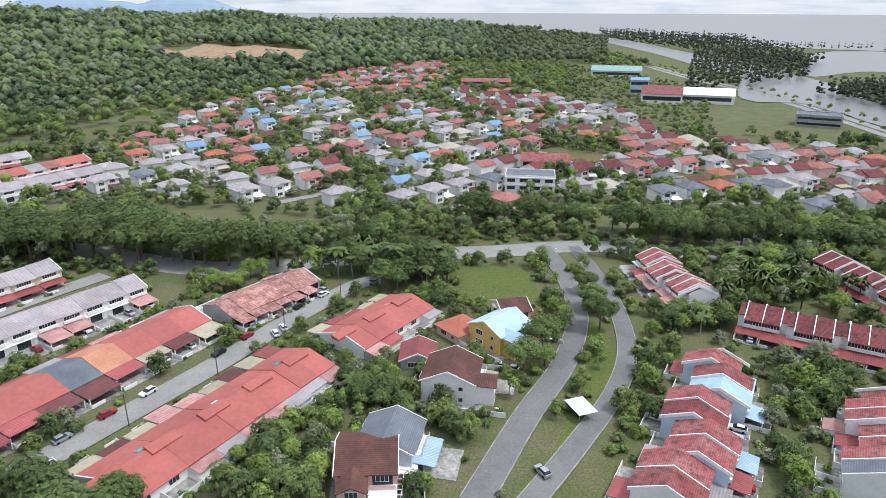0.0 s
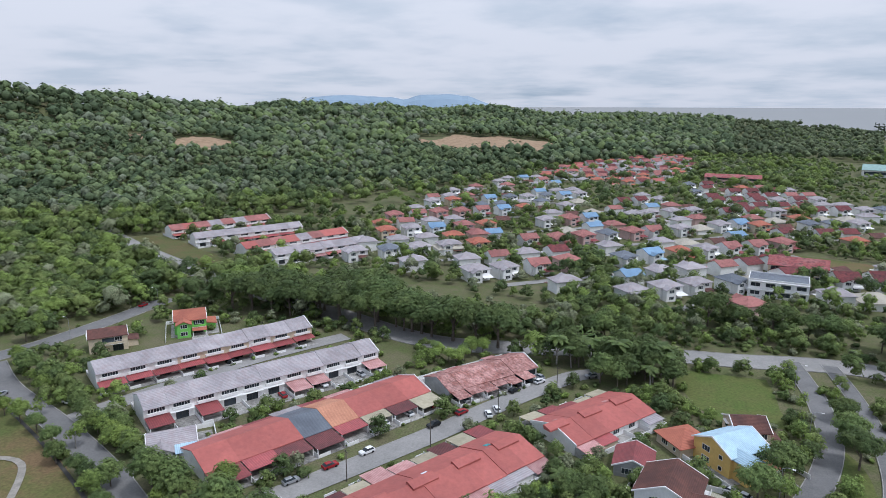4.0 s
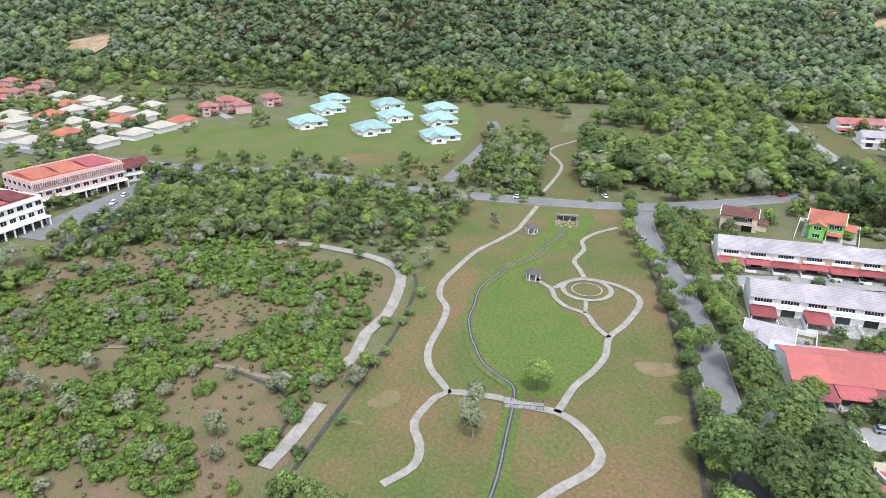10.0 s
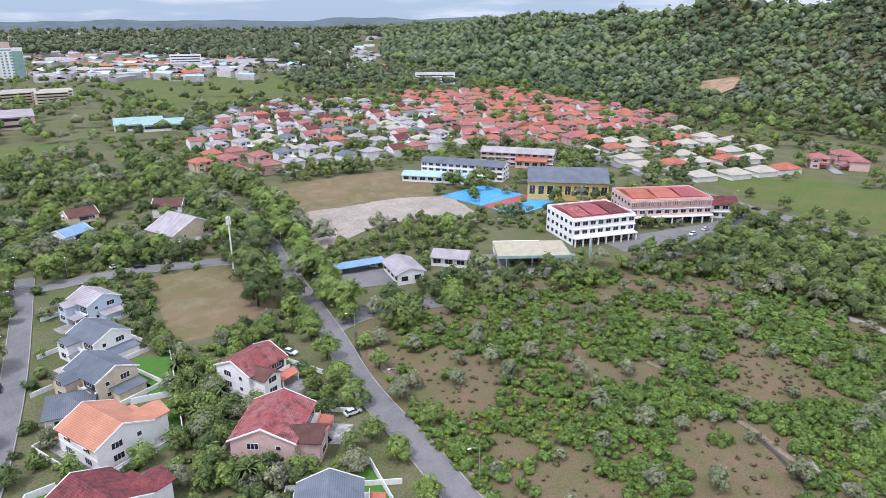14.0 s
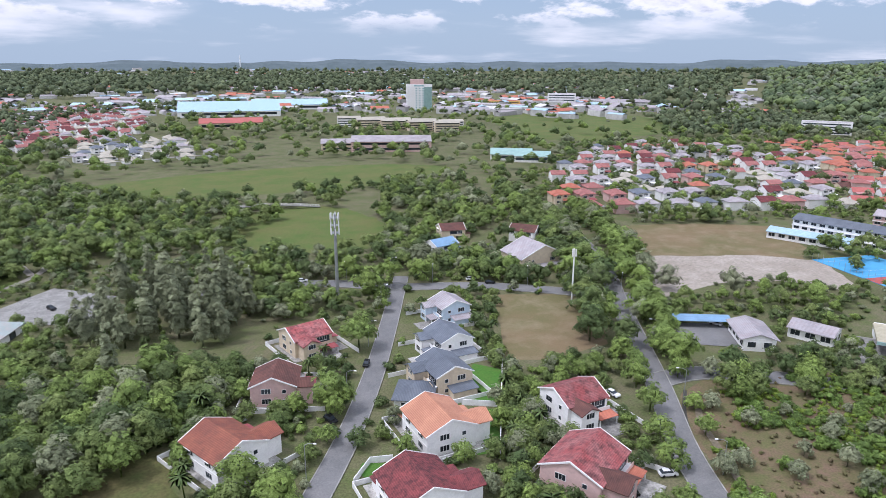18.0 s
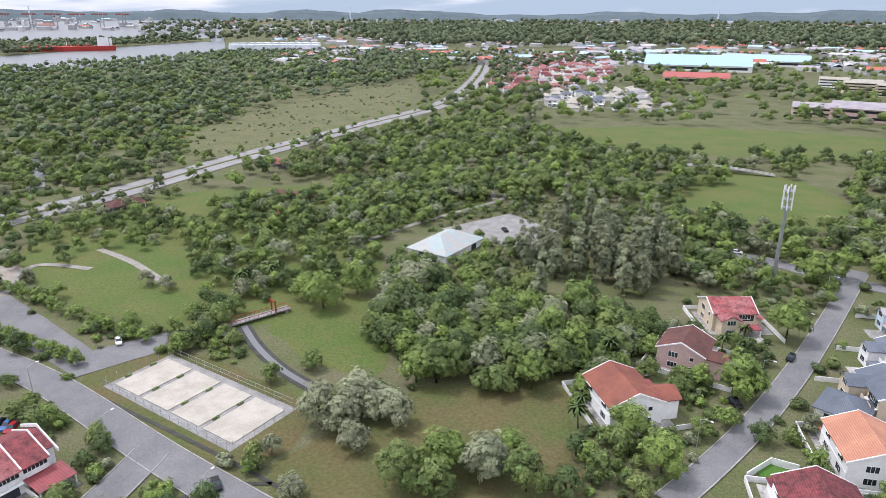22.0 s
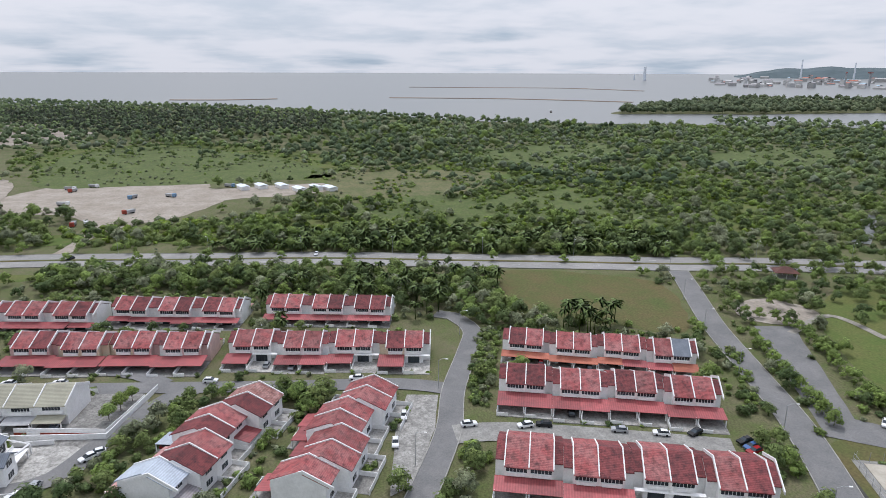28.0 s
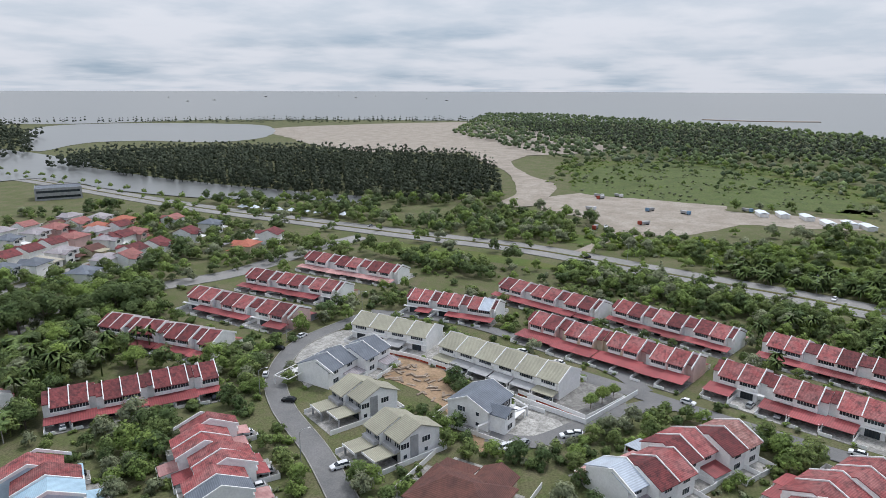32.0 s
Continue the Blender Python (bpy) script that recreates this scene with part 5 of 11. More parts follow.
        if rng.random() < rear:
            rr = rng.uniform(2.5, 4.5)
            lean = Shape().along_x([(depth / 2, 0), (depth / 2 + rr, 0), (depth / 2 + rr, 2.2), (depth / 2, 2.8)], 0.1, w - 0.1)
            part("rear_extension", lean, pick((WALL_WHITE, WALL_GREY, WALL_CREAM)), root, "", pose(x0, dy, 0))
            lr = Shape().along_x([(depth / 2, 2.82), (depth / 2 + rr + 0.4, 2.15), (depth / 2 + rr + 0.4, 2.27), (depth / 2, 2.94)], 0.0, w)
            part("rear_roof", lr, pick((AWNING_PALE, AWNING_RED, ROOF_GREY)), root, "", pose(x0, dy, 0))
    place(me_dv, "parapet", root, n * w, 0, 0)
    return root


def house(at, turn, w, d, floors=2, roof=ROOF_RED, wall=WALL_WHITE, kind="gable", porch=AWNING_RED, label="", wing=True, category="house", detail=2, roof2=None):
    """A detached house centred at 'at'; its front faces -y turned by 'turn'."""
    eave = 2.95 * floors
    ridge = eave + (d * 0.22 if kind == "gable" else min(w, d) * 0.25)
    root = thing("house", pose(at[0], at[1], land(*at), 0, 0, turn) @ pose(-w / 2, 0, 0), label, category)
    if math.hypot(*at) > 1:
        take_box(root.matrix_basis, -1.5, w + 1.5, -d / 2 - (8 if porch else 2), d / 2 + 1.5)
    if kind == "gable":
        part("wall", Shape().along_x([(-d / 2, -0.4), (d / 2, -0.4), (d / 2, eave), (0, ridge), (-d / 2, eave)], 0, w), wall, root)
        part("roof", roof_gable(w, d, eave, ridge), roof, root)
        k = (ridge - eave) / (d / 2)
        for x in (-0.42, w + 0.2) if detail > 1 else ():
            cap = Shape().along_x([(-d / 2 - 0.6, eave - 0.6 * k - 0.05), (0, ridge - 0.1), (d / 2 + 0.6, eave - 0.6 * k - 0.05), (d / 2 + 0.6, eave - 0.6 * k + 0.3), (0, ridge + 0.3), (-d / 2 - 0.6, eave - 0.6 * k + 0.3)], x, x + 0.2)
            part("bargeboard", cap, TRIM, root)
    elif kind == "flat":
        part("wall", Shape().box(0, w, -d / 2, d / 2, -0.4, eave + 0.6), wall, root)
        part("roof", Shape().box(0.2, w - 0.2, -d / 2 + 0.2, d / 2 - 0.2, eave + 0.3, eave + 0.75), roof, root)
    else:
        part("wall", Shape().box(0, w, -d / 2, d / 2, -0.4, eave), wall, root)
        part("roof", roof_hip(w, d, eave, ridge), roof, root)
    if wing:
        ww, wd = w * 0.42, d * 0.36
        we = eave - (0.5 if floors == 2 else 0.2)
        wr = we + ww * 0.24
        x0 = w * 0.08
        part("wing_wall", Shape().solid([(x0, -d / 2 - wd, -0.4), (x0 + ww, -d / 2 - wd, -0.4), (x0 + ww, -d / 2 + 1.0, -0.4), (x0, -d / 2 + 1.0, -0.4)], [(x0, -d / 2 - wd, we), (x0 + ww, -d / 2 - wd, we), (x0 + ww, -d / 2 + 1.0, we), (x0, -d / 2 + 1.0, we)]), wall, root)
        sh = Shape()
        xm = x0 + ww / 2
        prof = [(x0 - 0.5, we - 0.24), (xm, wr), (x0 + ww + 0.5, we - 0.24), (x0 + ww + 0.5, we - 0.02), (xm, wr + 0.22), (x0 - 0.5, we - 0.02)]
        sh.solid([(x, -d / 2 - wd - 0.6, z) for x, z in prof], [(x, -d / 2 + d * 0.3, z) for x, z in prof])
        part("wing_roof", sh, roof2 or roof, root)
        gb = Shape().solid([(x0, -d / 2 - wd + 0.02, we - 0.1), (x0 + ww, -d / 2 - wd + 0.02, we - 0.1), (xm, -d / 2 - wd + 0.02, wr)], [(x0, -d / 2 - wd + 0.2, we - 0.1), (x0 + ww, -d / 2 - wd + 0.2, we - 0.1), (xm, -d / 2 - wd + 0.2, wr)])
        part("gable_end", gb, wall, root)
        for f in range(floors):
            place(WIN_MID, "window", root, xm, -d / 2 - wd - 0.01, 1.0 + 2.95 * f)
    if porch:
        px0, px1 = (w * 0.54, w * 1.0) if wing else (w * 0.1, w * 0.9)
        pr = Shape().along_x([(-d / 2 - 4.6, 2.45), (-d / 2, 2.95), (-d / 2, 3.08), (-d / 2 - 4.6, 2.58)], px0, px1)
        cover = part("porch_roof", pr, porch, root)
        if detail > 1:
            for px in (px0 + 0.25, px1 - 0.25):
                part("porch_post", Shape().box(px - 0.14, px + 0.14, -d / 2 - 4.4, -d / 2 - 4.1, -0.2, 2.5), TRIM, cover)
            part("driveway", Shape().box(px0 - 0.3, px1 + 0.3, -d / 2 - 9, -d / 2, -0.2, 0.2), YARD, root)
    if detail > 1 and floors == 2:
        bx0, bx1 = (w * 0.55, w * 0.98) if wing else (w * 0.3, w * 0.9)
        part("balcony", Shape().box(bx0, bx1, -d / 2 - 1.5, -d / 2 - 0.01, 2.96, 3.12), TRIM, root)
        rail = Shape().box(bx0, bx1, -d / 2 - 1.5, -d / 2 - 1.42, 3.12, 4.0)
        part("balcony_rail", rail, wall, root)
        part("balcony_door", Shape().box(bx0 + 0.6, bx1 - 0.6, -d / 2 - 0.05, -d / 2 - 0.012, 3.15, 5.3), GLASS, root)
        ex = 3.6
        part("side_extension", Shape().box(w + 0.01, w + ex, -d * 0.2, d / 2 - 0.3, -0.3, 2.5), wall, root)
        sr = Shape().solid([(w + 0.01, -d * 0.2 - 0.5, 2.95), (w + ex + 0.5, -d * 0.2 - 0.5, 2.4), (w + ex + 0.5, d / 2 + 0.1, 2.4), (w + 0.01, d / 2 + 0.1, 2.95)], [(w + 0.01, -d * 0.2 - 0.5, 3.08), (w + ex + 0.5, -d * 0.2 - 0.5, 2.53), (w + ex + 0.5, d / 2 + 0.1, 2.53), (w + 0.01, d / 2 + 0.1, 3.08)])
        part("side_roof", sr, porch or roof, root)
        part("string_course", Shape().box(-0.06, w + 0.06, d / 2 + 0.004, d / 2 + 0.1, 2.9, 3.1), TRIM, root)
        for wx in (0.25, 0.75):
            hood = Shape().box(w * wx - 1.5, w * wx + 1.5, d / 2 + 0.01, d / 2 + 0.75, 5.55, 5.66)
            part("window_hood", hood, TRIM, root)
        if not wing:
            part("window_hood", Shape().box(-0.75, -0.01, d * 0.15 - 1.5, d * 0.15 + 1.5, 5.55, 5.66), TRIM, root)
    for f in range(floors):
        z = 1.0 + 2.95 * f
        place(WIN_MID, "window", root, w * 0.76, -d / 2 - 0.01, z)
        if detail > 1:
            place(WIN_MID, "window", root, w * 0.25, d / 2 + 0.01, z, 180)
            place(WIN_MID, "window", root, w * 0.75, d / 2 + 0.01, z, 180)
            place(WIN_MID, "window", root, w + 0.01, d * 0.18, z, 90)
            place(WIN_SMALL, "window", root, w + 0.01, -d * 0.25, z, 90)
            place(WIN_MID, "window", root, -0.01, d * 0.15, z, -90)
            place(WIN_SMALL, "window", root, -0.01, -d * 0.25, z, -90)
    if detail > 1 and wing:
        bw = Shape().box(-3.4, -3.25, -d / 2 - 8, d / 2 + 3.6, -0.3, 1.4).box(-3.25, w + 5.4, d / 2 + 3.45, d / 2 + 3.6, -0.3, 1.4).box(w + 5.25, w + 5.4, -d / 2 - 8, d / 2 + 3.45, -0.3, 1.4)
        part("boundary_wall", bw, TRIM, root)
        part("apron", Shape().box(-1.4, w + 4.6, -d / 2 - 2.6, d / 2 + 1.4, -0.3, 0.16), YARD, root)
    if detail > 1:
        place(DOOR_WIDE, "sliding_door", root, w * 0.74, -d / 2 - 0.02, 0.1)
    return root


def facing(p, q=(0, 0)):
    """Turn in degrees with which a front at p looks at q."""
    return math.degrees(math.atan2(q[1] - p[1], q[0] - p[0])) + 90


REDS = (ROOF_RED, ROOF_RED, ROOF_RED_DARK)
T2 = "two-storey terrace with weathered red tiled roofs and red awnings"
# single and two-storey terraces beyond the park
terrace((-176.4, 149.7), (-136.7, 214.3), 9, True, 2, roofs=(ROOF_GREY,), awn=(AWNING_RED,), label="two-storey terrace with grey roof and red porches", walls=(WALL_CREAM, WALL_WHITE), tall_divider=False, ridge=8)
terrace((-143.5, 135.8), (-101.1, 200.0), 11, True, 2, roofs=(ROOF_GREY,), awn=(AWNING_RED, AWNING_PALE, AWNING_BLUE), label="long two-storey terrace with faded grey roof", tall_divider=False, ridge=8, porch=0.6, yard=8)
terrace((-109.9, 118.8), (-76.0, 181.4), 8, True, 1, depth=15, roofs=(ROOF_SHEET,), roof_pattern=[ROOF_SHEET, ROOF_SHEET, ROOF_SHEET, ROOF_SLATE, ROOF_ORANGE, ROOF_SHEET, ROOF_SHEET, ROOF_SHEET], awn=(AWNING_RED, AWNING_DARK, AWNING_TAN, AWNING_PALE, AWNING_RED), label="single-storey terrace with red, slate and orange roof", tall_divider=False, yard=8, porch=1.0)
terrace((-65.3, 103.0), (-35.5, 155.7), 9, False, 1, depth=16, roofs=(ROOF_SHEET,), awn=(AWNING_TAN, AWNING_RED, AWNING_TAN, AWNING_PALE, AWNING_DARK), label="single-storey terrace with long red roof and ridge vents", tall_divider=False, yard=7, porch=1.0, rear=0.8, clere=True)
terrace((-28.3, 163.9), (-9.9, 191.5), 5, False, 1, depth=16, roofs=(ROOF_SHEET,), awn=(AWNING_TAN, AWNING_RED, AWNING_TAN), label="short single-storey terrace with red roof", tall_divider=False, yard=6, porch=1.0, rear=0.9, clere=True)
terrace((-69.0, 182.9), (-47.9, 212.4), 7, True, 1, depth=14, roofs=(ROOF_RUST,), walls=(WALL_GREY,), awn=(ROOF_RUST,), label="derelict terrace with rusted patchy roof", tall_divider=False, yard=6, porch=0.8)
# terraces east of the road
terrace((75.9, 228.3), (80.6, 191.0), 6, True, roofs=REDS, awn=(AWNING_RED, AWNING_PALE), label=T2, step=0.9)
terrace((89.3, 179.9), (128.6, 156.3), 7, True, roofs=(ROOF_RED_DARK,), awn=(AWNING_RED,), label="two-storey terrace with dark maroon roofs", step=0.5)
terrace((139.5, 225.8), (147.5, 173.1), 7, True, roofs=(ROOF_RED_DARK,), awn=(AWNING_PALE, AWNING_RED), label="two-storey terrace with maroon roofs among trees", step=0.3)
terrace((71.6, 150.0), (42.2, 97.2), 9, True, roofs=(ROOF_RED,), awn=(AWNING_RED, AWNING_BLUE, ROOF_GREY), label="two-storey terrace stepping downhill with bright red roofs", step=1.4, walls=(WALL_WHITE, WALL_BLUE), roof_pattern=[ROOF_RED, ROOF_RED, AWNING_BLUE, ROOF_RED, ROOF_RED_DARK, ROOF_RED, ROOF_RED, ROOF_RED, ROOF_RED])
terrace((103.1, 132.0), (84.3, 101.0), 7, False, roofs=(ROOF_RED,), awn=(AWNING_RED, AWNING_PALE), label="two-storey terrace with red roofs and a grey end house", step=1.2, roof_pattern=[ROOF_RED] * 6 + [ROOF_SLATE])
# terraces by the highway
terrace((129.1, -42.8), (106.8, -98.7), 8, True, depth=14, roofs=REDS, awn=(AWNING_RED,), label="two-storey terrace with mould-streaked red tiles", step=0.6, porch=0.75, yard=7)
terrace((166.3, -55.3), (145.0, -111.4), 8, True, roofs=REDS, awn=(AWNING_RED,), label="two-storey terrace with red roofs and wide car porches", step=0.6, yard=9, porch=0.95)
terrace((192.8, -65.1), (169.9, -120.5), 8, True, roofs=REDS, awn=(AWNING_RED, ROOF_SALMON), label="two-storey terrace ending in a slate-roofed house", roof_pattern=[ROOF_RED_DARK] + [ROOF_RED] * 6 + [ROOF_SLATE], step=0.5)
terrace((209.8, 21.9), (195.4, -41.0), 8, True, roofs=REDS, awn=(AWNING_RED,), label=T2, step=0.5, yard=8, walls=(WALL_WHITE, WALL_CREAM))
terrace((222.7, 89.4), (209.9, 27.4), 8, True, roofs=(ROOF_RED, ROOF_RED_DARK, ROOF_RED), awn=(AWNING_RED,), label="two-storey terrace with large red car porches", step=0.5, yard=9, porch=1.0, walls=(WALL_WHITE, WALL_PINK, WALL_CREAM))
terrace((243.8, 10.9), (232.0, -34.2), 6, True, roofs=REDS, awn=(AWNING_RED,), label=T2)
terrace((253.2, 65.9), (241.4, 19.4), 6, True, roofs=REDS, awn=(AWNING_RED, AWNING_PALE), label=T2)
terrace((259.2, 118.6), (247.9, 69.8), 6, True, roofs=REDS, awn=(AWNING_RED, AWNING_PALE), label="two-storey terrace beside dense trees, red roofs")
terrace((170.4, 13.3), (130.9, 32.6), 7, False, roofs=REDS, awn=(AWNING_RED, ROOF_PALE, AWNING_PALE), label="stepped two-storey terrace with stained red roofs", step=1.4, roof_pattern=[ROOF_RUST, ROOF_RED_DARK, ROOF_RED, ROOF_RED_DARK, ROOF_RED, ROOF_RED_DARK, ROOF_PALE])
terrace((167.6, -18.1), (124.7, 1.3), 7, False, roofs=(ROOF_RED,), awn=(AWNING_RED,), label="stepped two-storey terrace with bright red roofs", step=1.2, roof_pattern=[ROOF_RED] * 7)
terrace((251.7, 225.7), (252.0, 168.5), 6, True, roofs=REDS, awn=(AWNING_RED, AWNING_PALE), label=T2)
terrace((212.5, 226.8), (216.0, 173.9), 6, True, roofs=REDS, awn=(AWNING_RED,), label=T2)
terrace((179.9, 226.3), (181.5, 169.2), 6, True, roofs=REDS, awn=(AWNING_RED, AWNING_PALE), label=T2, walls=(WALL_WHITE, WALL_PINK))
terrace((223.5, 145.1), (227.4, 105.7), 6, True, roofs=REDS, awn=(AWNING_RED,), label="two-storey terrace ending in a pale blue house", roof_pattern=[ROOF_RED] * 5 + [ROOF_PALE])
# new olive-roofed houses and the building plot
NEWL = "new two-storey row with olive tiled roofs and grey trim"
terrace((188.9, 145.0), (190.4, 113.7), 4, True, roofs=(ROOF_OLIVE,), awn=(ROOF_OLIVE, WALL_GREY), label=NEWL, tall_divider=True)
terrace((187.0, 105.3), (178.9, 59.3), 6, True, roofs=(ROOF_OLIVE,), awn=(ROOF_OLIVE, WALL_GREY), label=NEWL)
terrace((171.0, 127.9), (144.0, 128.4), 4, False, roofs=(ROOF_SLATE,), awn=(TRIM,), label="new two-storey row with slate roofs and white pergolas", step=1.6)


def new_pair(at, toward, label):
    """A new pair of houses: stepped olive gables, grey bands and deep car porches on columns."""
    w, d, eave, ridge = 13.0, 12.0, 6.0, 8.6
    root = thing("house", pose(at[0], at[1], 0, 0, 0, facing(at, toward)) @ pose(-w / 2, 0, 0), label, "house", "new paired houses")
    take_box(root.matrix_basis, -2, w + 2, -d / 2 - 9, d / 2 + 2)
    k = (ridge - eave) / (d / 2)
    for s_, x0 in enumerate((0.0, w / 2)):
        dy, x1 = (-0.9, 0.9)[s_], x0 + w / 2
        wall = part("wall", Shape().along_x([(-d / 2, -0.3), (d / 2, -0.3), (d / 2, eave), (0, ridge), (-d / 2, eave)], x0 + 0.01, x1 - 0.01), WALL_WHITE, root, "", pose(0, dy, 0))
        y, z = d / 2 + 0.8, eave - 0.8 * k
        part("roof", Shape().along_x([(-y, z + 0.02), (0, ridge + 0.02), (y, z + 0.02), (y, z + 0.24), (0, ridge + 0.26), (-y, z + 0.24)], x0 - (0.5 if s_ == 0 else 0), x1 + (0.5 if s_ else 0)), ROOF_OLIVE, root, "", pose(0, dy, 0.25 * s_))
        part("grey_band", Shape().box(x0 + 2.4, x0 + 4.1, dy - d / 2 - 0.12, dy - d / 2 - 0.01, 3.1, eave - 0.1), WALL_GREY, root, "dark grey wall panel")
        place(WIN_MID, "window", wall, x0 + 1.3, -d / 2 - 0.01, 3.9)
        place(WIN_MID, "window", wall, x0 + 5.2, -d / 2 - 0.01, 3.9)
        place(DOOR_WIDE, "sliding_door", wall, x0 + w / 4, -d / 2 - 0.01, 0.1)
        slab = part("porch_slab", Shape().box(x0 + 0.3, x1 - 0.3, dy - d / 2 - 7.2, dy - d / 2, 2.95, 3.2), ROOF_OLIVE, root, "flat car porch roof")
        part("porch_edge", Shape().box(x0 + 0.2, x1 - 0.2, dy - d / 2 - 7.34, dy - d / 2 - 7.21, 2.7, 3.3), TRIM, slab)
        for px_ in (x0 + 0.7, x1 - 0.7):
            part("porch_post", Shape().box(px_ - 0.2, px_ + 0.2, dy - d / 2 - 6.9, dy - d / 2 - 6.5, -0.1, 2.94), WALL_GREY, slab)
        part("balcony", Shape().box(x0 + 0.4, x1 - 0.4, dy - d / 2 - 1.6, dy - d / 2 - 0.01, 3.21, 4.1), WALL_GREY, root)
    for x, tn in ((w, 90), (0.0, -90)):
        sg = 1 if x else -1
        part("grey_band", Shape().box(min(x, x + 0.1 * sg) + 0.01 * sg, max(x, x + 0.1 * sg) + 0.01 * sg, -2.2, 0.2, 0.2, 6.6), WALL_GREY, root, "dark grey wall panel")
        for yy_ in (-3.8, 2.6):
            place(WIN_MID, "window", root, x + 0.01 * sg, yy_, 3.9, tn)
            place(WIN_SMALL, "window", root, x + 0.01 * sg, yy_, 1.2, tn)
    part("apron", Shape().box(-1, w + 1, -d / 2 - 9.5, d / 2 + 2.5, -0.3, 0.16), YARD, root)
    part("boundary_wall", Shape().box(-1.2, -1.0, -d / 2 - 9.5, d / 2 + 2.5, -0.3, 1.4).box(w + 1.0, w + 1.2, -d / 2 - 9.5, d / 2 + 2.5, -0.3, 1.4).box(-1.0, w + 1.0, d / 2 + 2.3, d / 2 + 2.5, -0.3, 1.4), TRIM, root)


p = (139.8, 107.0)
new_pair(p, (p[0] - 20, p[1] + 8), "new pair of houses with olive gabled roofs")
p = (127.7, 85.9)
new_pair(p, (p[0] - 20, p[1] + 8), "new pair of houses with olive roof and deep car porches")
p = (152.4, 76.3)
house(p, facing(p, (150.9, 58.4)), 13, 13, 2, ROOF_SLATE, WALL_WHITE, "gable", TRIM, "unfinished white house with slate roof and bare frames")
p = (114.1, 61.5)
house(p, facing(p, (133.2, 61.6)), 20, 14, 1, ROOF_BROWN, WALL_CREAM, "hip", ROOF_BROWN, "low house with wide dark brown hipped roof")
# detached houses by the winding road
p = (2.3, 144.3)
house(p, facing(p, (16.4, 141.7)), 13, 13, 2, ROOF_BROWN, WALL_WHITE, "gable", ROOF_OLIVE, "white two-storey house with brown tiled roof")
p = (16.3, 170.1)
house(p, facing(p, (27.2, 158.6)), 13, 12, 2, AWNING_BLUE, WALL_YELLOW, "gable", ROOF_SALMON, "yellow house with pale blue roof and orange porch")
p = (20.7, 182.1)
house(p, facing(p, (27.2, 158.6)), 9, 10, 2, ROOF_BROWN, WALL_CREAM, "gable", None, "cream house with maroon roof", wing=False)
p = (-15.1, 111.4)
house(p, facing(p, (-13.9, 88.4)), 12, 13, 2, ROOF_BROWN, WALL_PINK, "gable", TRIM, "pink house with brown roof beside a white pergola")
p = (-11.0, 117.7)
house(p, facing(p, (-0.3, 115.6)), 12, 12, 2, ROOF_SLATE, WALL_BLUE, "gable", AWNING_BLUE, "pale blue house with slate-grey roof", wing=False)
p = (-6.6, 158.6)
house(p, facing(p, (8.7, 158.5)), 10, 9, 1, AWNING_RED, WALL_GREY, "gable", None, "low outbuilding with red sheet roof", wing=False, category="outbuilding")
p = (5.2, 174.5)
house(p, facing(p, (17.9, 158.5)), 10, 10, 1, ROOF_SALMON, WALL_CREAM, "hip", None, "low house with salmon roof", wing=False)
p = (-198.7, 177.4)
house(p, facing(p), 13, 9, 2, ROOF_BROWN, WALL_CREAM, "gable", None, "cream house with brown gabled roof", wing=False)
p = (-184.4, 205.1)
house(p, facing(p), 12, 12, 2, ROOF_SALMON, WALL_GREEN, "gable", ROOF_SALMON, "lime green house with salmon roof")
p = (-123.3, 126.6)
house(p, facing(p), 12, 9, 1, ROOF_GREY, WALL_WHITE, "gable", AWNING_BLUE, "white corner house with pale metal roofs", wing=True)

# detached houses along the shaded street
L = (-65.8, -177.8)
for px, roof_, wall_, w_, d_, k_, lab_, rf2 in (
        ((-103.5, -202.3), ROOF_GREY, WALL_BLUE, 11, 11, "gable", "pale blue two-storey house with grey roof", None),
        ((-90.1, -176.7), ROOF_SLATE, WALL_WHITE, 13, 11, "gable", "white two-storey house with slate roof", None),
        ((-78.6, -156.7), ROOF_SLATE, WALL_CREAM, 14, 11, "gable", "cream two-storey house with slate roof", None),
        ((-64.3, -131.4), ROOF_ORANGE, WALL_WHITE, 15, 13, "gable", "white house with bright orange tiled roof", None),
        ((-49.0, -109.2), ROOF_RED_DARK, WALL_WHITE, 14, 14, "gable", "white house with maroon roof", None)):
    house(px, facing(px, (L[0] + (px[0] - L[0]) * 0.2, px[1])) , w_, d_, 2, roof_, wall_, k_, ROOF_SLATE if roof_ == ROOF_SLATE else roof_, lab_, roof2=rf2)
p = (-66.9, -151.2)
house(p, facing(p, (-56.8, -157.7)), 11, 10, 1, ROOF_SLATE, WALL_WHITE, "hip", None, "wide low car porch with slate roof", wing=False, category="car porch")
for px, roof_, wall_, w_, d_, lab_ in (
        ((-49.0, -199.0), ROOF_RED, WALL_CREAM, 13, 12, "cream two-storey house with bright red roof"),
        ((-33.0, -170.3), ROOF_BROWN, WALL_PINK, 12, 12, "pink two-storey house with maroon roof"),
        ((-15.0, -143.4), ROOF_TERRA, WALL_WHITE, 15, 13, "white two-storey house with terracotta roof")):
    house(px, facing(px, (-56.4, -161.3)), w_, d_, 2, roof_, wall_, "gable", AWNING_RED, lab_)
